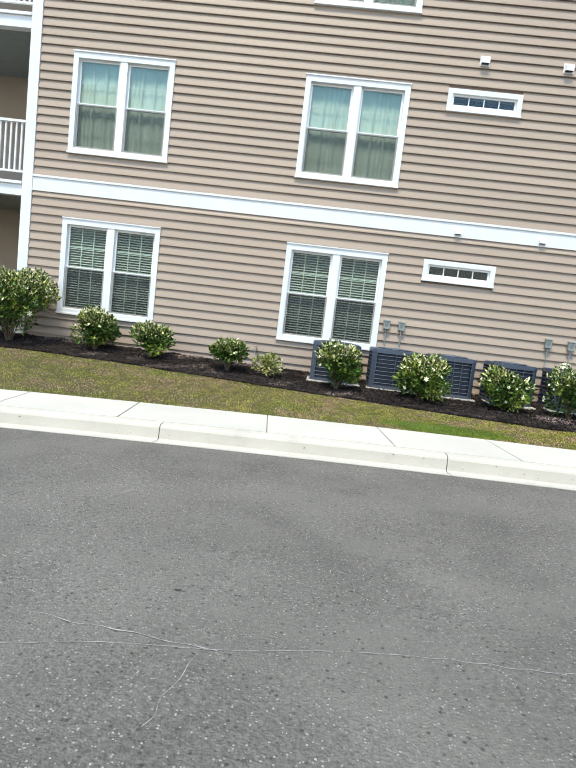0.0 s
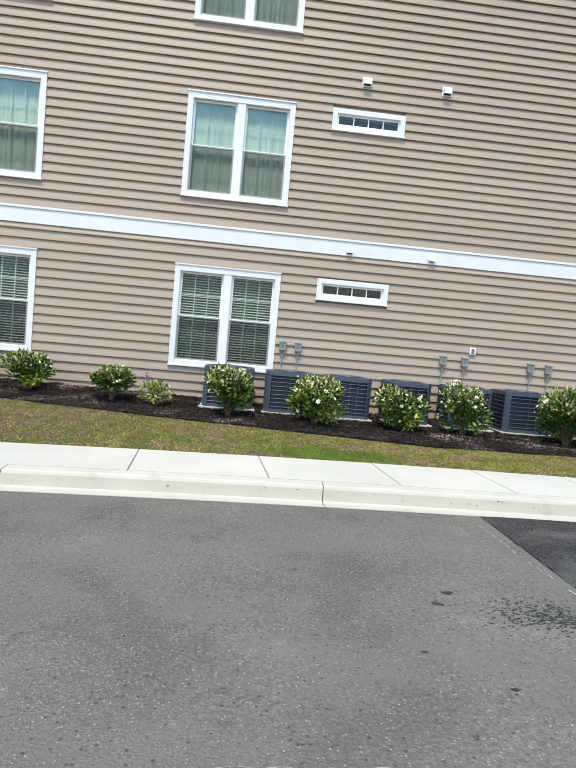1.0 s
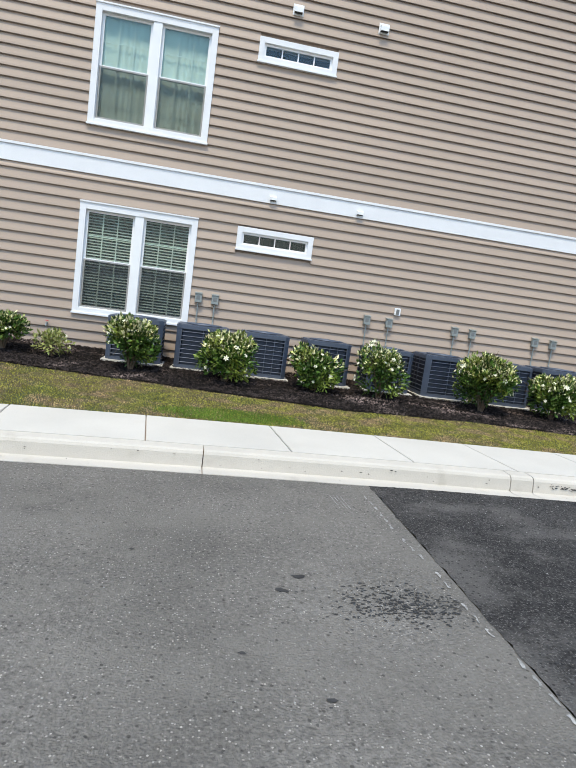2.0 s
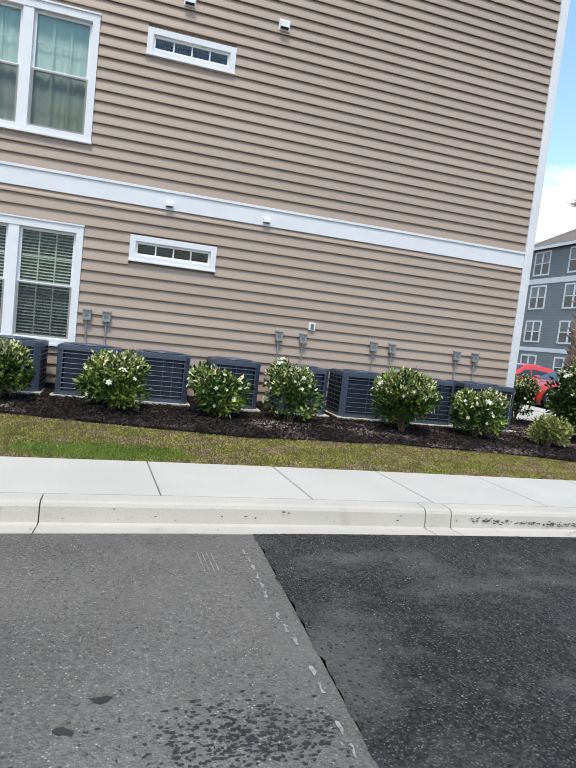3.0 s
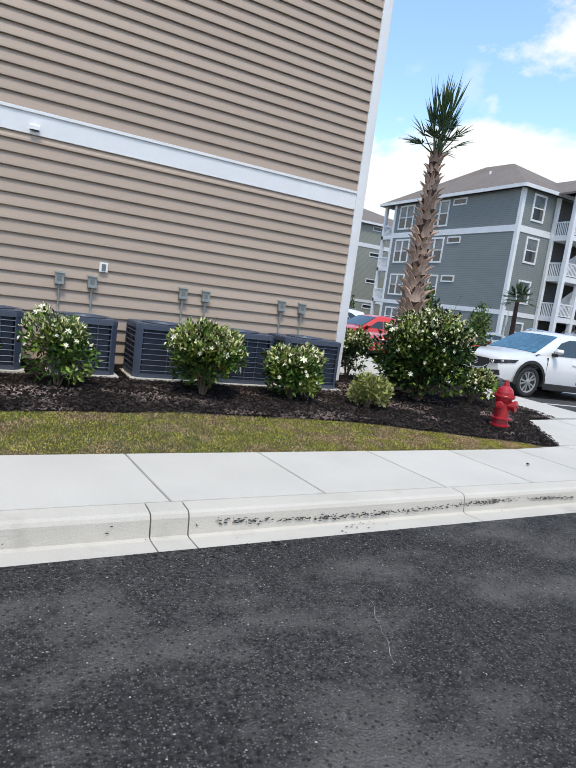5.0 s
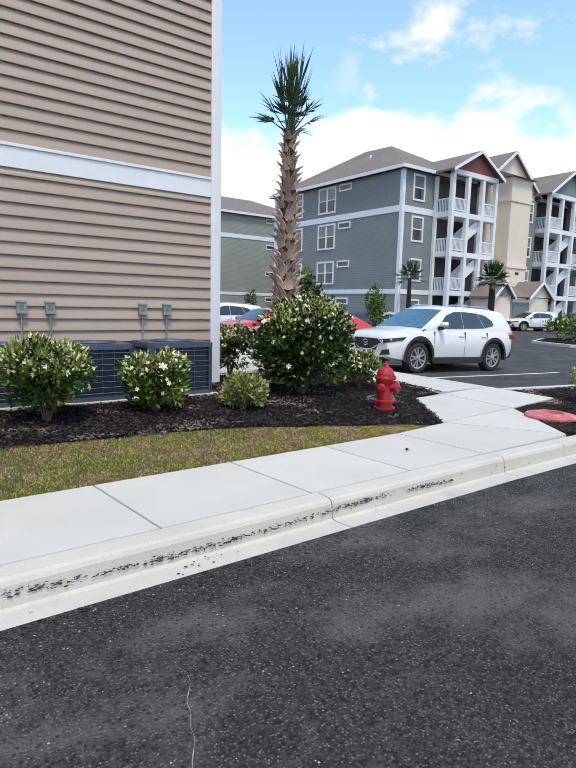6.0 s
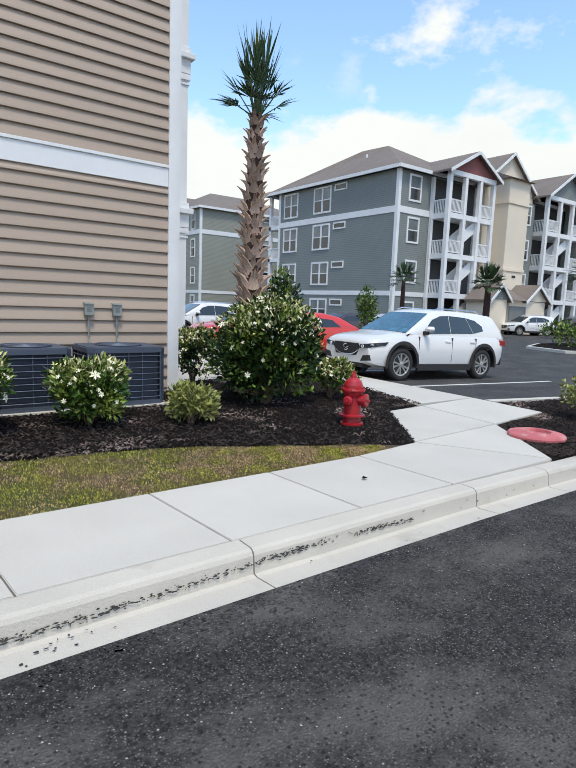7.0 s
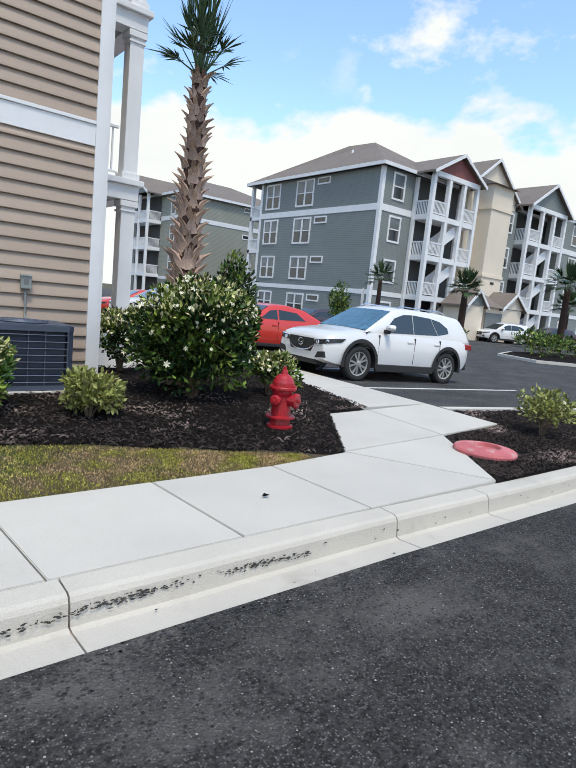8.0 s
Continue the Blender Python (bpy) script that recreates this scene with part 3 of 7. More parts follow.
def wall_cells(x0, x1, z0, z1, holes):
    """The rectangles that are left of a wall round its openings."""
    xs = sorted({x0, x1, *[h[0] for h in holes], *[h[1] for h in holes]})
    out = []
    for a, c in zip(xs, xs[1:]):
        cuts = sorted((h[2], h[3]) for h in holes if h[0] <= a and h[1] >= c)
        z = z0
        for p, q in cuts:
            if p > z:
                out.append((a, c, z, p))
            z = q
        if z < z1:
            out.append((a, c, z, z1))
    return out


house_wall = thing("wall_south", Matrix(), "tan lap-sided end wall of an apartment house", "wall", kind="structure")
HOLES = [(x + 0.13, x + w - 0.13, z + 0.12, z + h - 0.13) for x, z, w, h in BIG] + [(x + 0.10, x + w - 0.10, z + 0.09, z + h - 0.10) for x, z, w, h in SMALL]
bm = bmesh.new()
for a, c, p, q in wall_cells(WX0 - 0.1, WX1 + 0.1, 0.1, WTOP, HOLES):
    box(bm, a, c, Y_WALL + 0.045, Y_WALL + 0.22, p, q)
part("sheathing", bm, M_SHEATH, house_wall, "dark sheathing behind the siding")
bm = bmesh.new()
box(bm, WX0 - 0.05, WX1 + 0.15, Y_WALL - 0.004, Y_WALL + 0.2, -0.1, 0.29)
part("foundation", bm, M_CURB, house_wall, "concrete footing at the wall's base")
# trim: corner boards, band with its drip cap
for x0, x1 in ((WX0 - 0.21, WX0), (WX1, WX1 + 0.150)):
    bm = bmesh.new()
    box(bm, x0, x1, Y_WALL - 0.035, Y_WALL + 0.16, 0.27, WTOP, 0.006)
    part("corner_board", bm, M_TRIM, house_wall, "white corner board")
bm = bmesh.new()
box(bm, WX1 + 0.150, WX1 + 0.19, Y_WALL - 0.02, Y_WALL + 0.3, 0.27, WTOP, 0.006)
part("corner_board", bm, M_TRIM, house_wall, "white corner board")
bm = bmesh.new()
box(bm, WX0 + 0.002, WX1 - 0.002, Y_WALL - 0.022, Y_WALL + 0.03, BAND[0], BAND[1] - 0.05, 0.003)
box(bm, WX0 + 0.002, WX1 - 0.002, Y_WALL - 0.040, Y_WALL + 0.03, BAND[1] - 0.048, BAND[1] - 0.004, 0.006)
part("band_board", bm, M_TRIM, house_wall, "white band board with a drip cap")

# lap boards, each course cut at the windows
LAPS = [(x, x + w, z, z + h) for x, z, w, h in BIG + SMALL]


def lap_board(x0, x1, z, h):
    me = bpy.data.meshes.new("siding_board")
    b = bmesh.new()
    prism(b, [(Y_WALL + 0.045, z + 0.022), (Y_WALL + 0.012, z + 0.022), (Y_WALL - 0.012, z + 0.004), (Y_WALL - 0.017, z - 0.004), (Y_WALL - 0.021, z + 0.002), (Y_WALL - 0.018, z + 0.026), (Y_WALL + 0.018, z + h + 0.024), (Y_WALL + 0.045, z + h + 0.022)], 'x', x0, x1)
    bmesh.ops.recalc_face_normals(b, faces=b.faces)
    b.to_mesh(me)
    b.free()
    me.materials.append(M_SIDING)
    ob = new("siding_board", me)
    ob.parent = house_wall


courses = []
z = BAND[0] - 0.10
courses.append((z, 0.098))
while z > 0.2:
    z -= PITCH_LOW
    courses.append((z, PITCH_LOW))
z = BAND[1]
while z < WTOP - 0.01:
    courses.append((z, min(PITCH_HIGH, WTOP - z)))
    z += PITCH_HIGH
for z, h in courses:
    cuts = sorted((a, c) for a, c, p, q in LAPS if p < z + h * 0.55 and q > z + h * 0.45)
    x = WX0 + 0.003
    for a, c in cuts + [(WX1 - 0.003, None)]:
        if a - x > 0.02:
            lap_board(x, a + 0.004, z, h)
        x = c - 0.004 if c else x

# closing walls, floors and roof of the house
bm = bmesh.new()
box(bm, WX1 - 0.05, WX1 + 0.14, Y_WALL + 0.22, 26, 0.1, WTOP)
box(bm, WX0 - 0.10, WX0 + 0.1, Y_WALL + 0.22, 26, 0.1, WTOP)
box(bm, WX0 - 0.1, WX1, 26, 26.2, 0.1, WTOP)
tagged(part("wall_house", bm, M_SIDING), "tan side walls closing the apartment house", "wall", kind="structure")
# floors and inner walls in the colour that holds the rooms' dimness
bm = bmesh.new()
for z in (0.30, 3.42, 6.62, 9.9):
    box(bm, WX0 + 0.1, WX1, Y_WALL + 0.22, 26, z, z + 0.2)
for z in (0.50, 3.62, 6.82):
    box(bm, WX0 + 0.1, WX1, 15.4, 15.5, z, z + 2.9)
tagged(part("floor_inside", bm, M_ROOMDIM), "storey floors and inner walls of the house", "floor", kind="structure")
bm = bmesh.new()
rx0, rx1, ry0, ry1, rz = WX0 - 4.5, WX1 + 0.40, Y_WALL - 0.45, 26.6, WTOP
v = [bm.verts.new(p) for p in ((rx0, ry0, rz), (rx1, ry0, rz), (rx1, ry1, rz), (rx0, ry1, rz), (rx0 + 6, 19, rz + 3.6), (rx1 - 6, 19, rz + 3.6))]
w = [bm.verts.new((q.co.x, q.co.y, rz - 0.22)) for q in v[:4]]
for q in ((0, 1, 5, 4), (1, 2, 5), (2, 3, 4, 5), (3, 0, 4)):
    bm.faces.new([v[i] for i in q])
for i in range(4):
    bm.faces.new((w[i], w[(i + 1) % 4], v[(i + 1) % 4], v[i]))
bm.faces.new(w[::-1])
tagged(part("roof", bm, M_SHINGLE), "hipped shingle roof closing the house", "roof", kind="structure")


# windows of the tan house
def big_window(n, x, z, w, h, inner):
    ob = thing("window_%d" % n, pose(x, Y_WALL, z), "white double sash window with " + ("lowered slat blinds" if inner == "blind" else "pale drawn curtains"), "window", "sash windows of the tan house", "structure")
    tr, head = 0.105, 0.115
    bm = bmesh.new()
    box(bm, 0, tr, -0.032, 0.05, 0, h, 0.004)
    box(bm, w - tr, w, -0.032, 0.05, 0, h, 0.004)
    box(bm, tr, w - tr, -0.032, 0.05, h - head, h, 0.004)
    box(bm, tr, w - tr, -0.032, 0.05, 0.0, tr - 0.02, 0.004)
    part("window_frame", bm, M_TRIM, ob, "flat white casing boards")
    bm = bmesh.new()
    box(bm, -0.012, w + 0.012, -0.055, 0.04, -0.028, 0.004, 0.004)
    part("window_sill", bm, M_TRIM, ob)
    bm = bmesh.new()
    box(bm, -0.008, w + 0.008, -0.048, 0.04, h - 0.004, h + 0.022, 0.004)
    part("drip_cap", bm, M_TRIM, ob)
    mid = w / 2
    bm = bmesh.new()
    box(bm, mid - 0.075, mid + 0.075, -0.022, 0.10, tr - 0.02, h - head, 0.004)
    part("mullion", bm, M_VINYL, ob)
    for x0, x1 in ((tr, mid - 0.075), (mid + 0.075, w - tr)):
        z0, z1 = tr - 0.02, h - head
        zm = z0 + (z1 - z0) * 0.50
        for lo, hi, dy, lower in ((z0, zm + 0.022, 0.015, True), (zm - 0.022, z1, 0.042, False)):
            fr = 0.042
            bm = bmesh.new()
            box(bm, x0, x0 + fr, dy, dy + 0.026, lo, hi, 0.003)
            box(bm, x1 - fr, x1, dy, dy + 0.026, lo, hi, 0.003)
            box(bm, x0 + fr, x1 - fr, dy, dy + 0.026, lo, lo + fr, 0.003)
            box(bm, x0 + fr, x1 - fr, dy, dy + 0.026, hi - fr, hi, 0.003)
            sash = part("sash", bm, M_VINYL, ob)
            bm = bmesh.new()
            box(bm, x0 + fr - 0.003, x1 - fr + 0.003, dy + 0.010, dy + 0.014, lo + fr - 0.003, hi - fr + 0.003)
            pane = part("pane", bm, M_GLASS, sash)
            pane.visible_shadow = False
            for k in (1, 2):
                xm = x0 + fr + (x1 - x0 - 2 * fr) * k / 3
                bm = bmesh.new()
                box(bm, xm - 0.009, xm + 0.009, dy + 0.017, dy + 0.023, lo + fr, hi - fr)
                part("muntin", bm, M_VINYL, sash)
            zc = (lo + hi) / 2
            bm = bmesh.new()
            box(bm, x0 + fr, x1 - fr, dy + 0.0172, dy + 0.0228, zc - 0.009, zc + 0.009)
            part("muntin", bm, M_VINYL, sash)
            if lower:
                bm = bmesh.new()
                box(bm, x0 + 0.012, x1 - 0.012, dy - 0.011, dy - 0.009, lo + 0.015, hi - 0.02)
                scr = part("insect_screen", bm, M_SCREEN, ob)
                scr.visible_shadow = False
        bm = bmesh.new()
        if inner == "blind":
            zz = z0 + 0.03
            while zz < z1 - 0.02:
                t = 0.019
                q = [bm.verts.new(p) for p in ((x0 + 0.02, 0.100, zz), (x1 - 0.02, 0.100, zz), (x1 - 0.02, 0.138, zz + t), (x0 + 0.02, 0.138, zz + t))]
                q2 = [bm.verts.new((p.co.x, p.co.y, p.co.z + 0.003)) for p in q]
                bm.faces.new(q[::-1])
                bm.faces.new(q2)
                for i in range(4):
                    bm.faces.new((q[i], q[(i + 1) % 4], q2[(i + 1) % 4], q2[i]))
                zz += 0.050
            part("blind", bm, M_BLIND, ob, "white horizontal slat blind")
        else:
            top, bot = [], []
            m = 60
            for i in range(m + 1):
                u = i / m
                yy = 0.105 + 0.006 * math.sin(u * 40 + 3 * math.sin(u * 7 + n))
                top.append(bm.verts.new((x0 + 0.01 + (x1 - x0 - 0.02) * u, yy, z1 - 0.01)))
                bot.append(bm.verts.new((x0 + 0.01 + (x1 - x0 - 0.02) * u, yy + 0.01, z0 + 0.01)))
            for i in range(m):
                bm.faces.new((top[i], top[i + 1], bot[i + 1], bot[i]))
            part("curtain", bm, M_CURTAIN, ob, "pale drawn curtain")
    return ob


for n, (x, z, w, h) in enumerate(BIG):
    big_window(n + 1, x, z, w, h, "blind" if z < 3 else "curtain")


def small_window(n, x, z, w, h):
    ob = thing("window_%d" % n, pose(x, Y_WALL, z), "narrow white high window with four small panes", "window", "narrow windows of the tan house", "structure")
    tr = 0.095
    bm = bmesh.new()
    box(bm, 0, tr, -0.032, 0.05, 0, h, 0.004)
    box(bm, w - tr, w, -0.032, 0.05, 0, h, 0.004)
    box(bm, tr, w - tr, -0.032, 0.05, h - tr, h, 0.004)
    box(bm, tr, w - tr, -0.032, 0.05, 0, tr - 0.015, 0.004)
    part("window_frame", bm, M_TRIM, ob, "flat white casing boards")
    bm = bmesh.new()
    box(bm, -0.01, w + 0.01, -0.05, 0.04, -0.024, 0.004, 0.004)
    part("window_sill", bm, M_TRIM, ob)
    x0, x1, z0, z1 = tr, w - tr, tr - 0.015, h - tr
    bm = bmesh.new()
    f = 0.036
    box(bm, x0, x1, 0.01, 0.05, z0, z0 + f, 0.003)
    box(bm, x0, x1, 0.01, 0.05, z1 - f, z1, 0.003)
    box(bm, x0, x0 + f, 0.011, 0.049, z0, z1, 0.003)
    box(bm, x1 - f, x1, 0.011, 0.049, z0, z1, 0.003)
    sash = part("sash", bm, M_VINYL, ob)
    for k in range(4):
        a = x0 + f + (x1 - x0 - 2 * f) * k / 4
        c = x0 + f + (x1 - x0 - 2 * f) * (k + 1) / 4
        bm = bmesh.new()
        box(bm, a + 0.002, c - 0.002, 0.028, 0.032, z0 + f - 0.002, z1 - f + 0.002)
        part("pane", bm, M_GLASS, sash).visible_shadow = False
        if k:
            bm = bmesh.new()
            box(bm, a - 0.011, a + 0.011, 0.022, 0.040, z0 + f, z1 - f)
            part("muntin", bm, M_VINYL, sash)


for n, (x, z, w, h) in enumerate(SMALL):
    small_window(7 + n, x, z, w, h)


# balconies beside the end wall
def balustrade(ob, x0, x1, y, z0, z1, step=0.11, along='x'):
    """Top and bottom rails with square balusters between, each a part."""
    def seg(bm, a, c, p, q, w):
        if along == 'x':
            box(bm, a, c, y - w / 2, y + w / 2, p, q, 0.003)
        else:
            box(bm, y - w / 2, y + w / 2, a, c, p, q, 0.003)
    for p, q, w in ((z1 - 0.05, z1, 0.08), (z0 + 0.08, z0 + 0.12, 0.05)):
        bm = bmesh.new()
        seg(bm, x0, x1, p, q, w)
        part("rail", bm, M_TRIM, ob)
    me = None
    n = int((x1 - x0) / step)
    for i in range(1, n):
        a = x0 + (x1 - x0) * i / n
        if me is None:
            b = bmesh.new()
            box(b, -0.016, 0.016, -0.016, 0.016, 0, z1 - z0 - 0.17)
            first = part("baluster", b, M_TRIM, ob)
            me = first.data
        else:
            first = new("baluster", me)
            first.parent = ob
        first.location = (a, y, z0 + 0.12) if along == 'x' else (y, a, z0 + 0.12)


bx0, bx1 = -10.9, WX0 - 0.212
for z in (3.24, 6.44):
    ob = thing("balcony", Matrix(), "white recessed balcony with square balusters", "balcony", "balconies of the tan house", "structure")
    bm = bmesh.new()
    box(bm, bx0, bx1, Y_WALL - 0.01, Y_WALL + 0.17, z - 0.02, z + 0.20, 0.005)
    part("beam", bm, M_TRIM, ob)
    bm = bmesh.new()
    box(bm, bx0, bx1, Y_WALL - 0.05, Y_WALL + 0.2, z + 0.202, z + 0.26, 0.005)
    part("floor_edge", bm, M_TRIM, ob)
    bm = bmesh.new()
    box(bm, bx0, bx1, Y_WALL + 0.202, 14.6, z + 0.05, z + 0.25)
    part("deck", bm, M_STEEL, ob, "grey balcony deck")
    balustrade(ob, bx0 + 0.2, bx1 - 0.002, Y_WALL + 0.06, z + 0.36, z + 1.46)
    bm = bmesh.new()
    box(bm, bx0, bx0 + 0.2, Y_WALL - 0.03, Y_WALL + 0.19, z + 0.262, z + 3.1, 0.006)
    part("post", bm, M_TRIM, ob)
bm = bmesh.new()
box(bm, bx0, bx0 + 0.2, Y_WALL - 0.03, Y_WALL + 0.19, 0.1, 3.21, 0.006)
tagged(part("porch_post", bm, M_TRIM), "square white porch post", "post", kind="structure")
bm = bmesh.new()
for a, c, p, q in wall_cells(bx0, WX0 - 0.1, 0.1, WTOP, []):
    box(bm, a, c, 14.6, 14.75, p, q)
tagged(part("wall_porch", bm, M_SIDING), "tan back wall of the recessed porches", "wall", kind="structure")

# porch at the other side of the house, seen past the corner
porch = thing("side_porch", Matrix(), "white two-storey porch with boxed columns", "porch", kind="structure")
for z0, z1 in ((0.15, 3.33), (3.77, 6.63), (7.07, 9.9)):
    for y in (15.85, 19.6):
        bm = bmesh.new()
        box(bm, 10.74, 11.04, y - 0.15, y + 0.15, z0, z1, 0.01)
        for zz in (z0, z1 - 0.12):
            box(bm, 10.70, 11.08, y - 0.19, y + 0.19, zz, zz + 0.12, 0.01)
        box(bm, 10.715, 11.065, y - 0.175, y + 0.175, z1 - 0.22, z1 - 0.18, 0.006)
        part("column", bm, M_TRIM, porch, "boxed white column")
for z in (3.34, 6.64):
    bm = bmesh.new()
    box(bm, 9.02, 11.08, 15.66, 16.04, z, z + 0.30, 0.008)
    box(bm, 9.02, 11.16, 15.58, 16.10, z + 0.302, z + 0.42, 0.02)
    box(bm, 10.7, 11.08, 16.05, 19.8, z, z + 0.30, 0.008)
    part("beam", bm, M_TRIM, porch)
    bm = bmesh.new()
    box(bm, 9.02, 10.69, 16.05, 19.8, z + 0.2, z + 0.4)
    part("deck", bm, M_STEEL, porch, "grey porch deck")
    balustrade(porch, 9.05, 10.65, 15.85, z + 0.44, z + 1.45)

bm = bmesh.new()
box(bm, 9.25, 11.25, 15.5, 20.0, 9.9, 10.15, 0.02)
part("porch_roof", bm, M_TRIM, porch)

# fittings on the end wall
for x, z in ((1.97, 6.60), (3.53, 6.61)):
    ob = thing("wall_vent", pose(x, Y_WALL - 0.012, z), "white plastic dryer vent hood on tan siding", "vent", "vent hoods")
    bm = bmesh.new()
    box(bm, -0.095, 0.095, -0.012, 0.012, -0.06, 0.12, 0.004)
    part("flange", bm, M_VINYL, ob)
    bm = bmesh.new()
    prism(bm, [(-0.012, 0.10), (-0.09, 0.05), (-0.09, -0.03), (-0.012, -0.03)], 'x', -0.075, 0.075)
    part("hood", bm, M_VINYL, ob)
    bm = bmesh.new()
    box(bm, -0.065, 0.065, -0.08, -0.02, -0.036, -0.031)
    part("louver", bm, M_PLASTIC, ob, "dark opening under the hood")
for x, z in ((1.94, BAND[0] + 0.055), (3.575, BAND[0] + 0.055)):
    ob = thing("band_vent", pose(x, Y_WALL - 0.022, z), "small white vent hood on the band board", "vent", "band vents")
    bm = bmesh.new()
    prism(bm, [(0, 0.075), (-0.06, 0.05), (-0.06, 0.0), (0, 0.0)], 'x', -0.06, 0.06)
    part("hood", bm, M_VINYL, ob)
    bm = bmesh.new()
    box(bm, -0.052, 0.052, -0.052, -0.004, -0.008, -0.001)
    part("louver", bm, M_PLASTIC, ob, "dark opening under the hood")

BOXES = (0.81, 1.11, 4.01, 4.455, 5.82, 6.195, 7.565, 7.97)
for i, x in enumerate(BOXES):
    ob = thing("disconnect_box", pose(x, Y_WALL - 0.012, 1.42), "grey-green metal disconnect box on tan siding", "electrical box", "disconnect boxes")
    bm = bmesh.new()
    box(bm, -0.062, 0.062, -0.075, 0, 0, 0.165, 0.006)
    part("body", bm, M_STEEL, ob)
    bm = bmesh.new()
    prism(bm, [(0, 0.185), (-0.088, 0.166), (-0.088, 0.155), (0, 0.1655)], 'x', -0.066, 0.066)
    part("cover", bm, M_STEEL, ob)
    bm = bmesh.new()
    box(bm, -0.035, 0.03, -0.0775, -0.0752, 0.05, 0.12)
    part("label", bm, M_DARKLABEL, ob, "dull rectangular label")
    bm = bmesh.new()
    tube(bm, (0.0, -0.035, 0.0), (0.0, -0.03, -0.33), 0.013)
    tube(bm, (0.0, -0.03, -0.33), (0.03, -0.14, -0.62), 0.013)
    part("conduit", bm, M_STEEL, ob, "thin grey conduit")
ob = thing("wall_outlet", pose(4.60, Y_WALL - 0.012, 1.67), "white weatherproof outlet box on tan siding", "outlet")
bm = bmesh.new()
box(bm, -0.06, 0.06, -0.03, 0, 0, 0.14, 0.004)
part("plate", bm, M_VINYL, ob)
bm = bmesh.new()
box(bm, -0.028, 0.028, -0.045, -0.031, 0.02, 0.115, 0.003)
part("cover", bm, M_DARKLABEL, ob, "dark flip cover")
ob = thing("hose_bib", pose(-1.75, Y_WALL - 0.012, 0.72), "small dark tap and pipe on tan siding", "tap")
bm = bmesh.new()
tube(bm, (0, 0, 0), (0, -0.08, -0.01), 0.014)
tube(bm, (0, -0.08, 0.0), (0, -0.1, -0.06), 0.012)
part("spout", bm, M_STEEL, ob)
bm = bmesh.new()
lathe(bm, [(0.03, 0.035), (0.035, 0.04), (0.03, 0.047)], 10, Matrix.Translation((0, -0.06, 0)))
part("handle", bm, M_RED, ob)


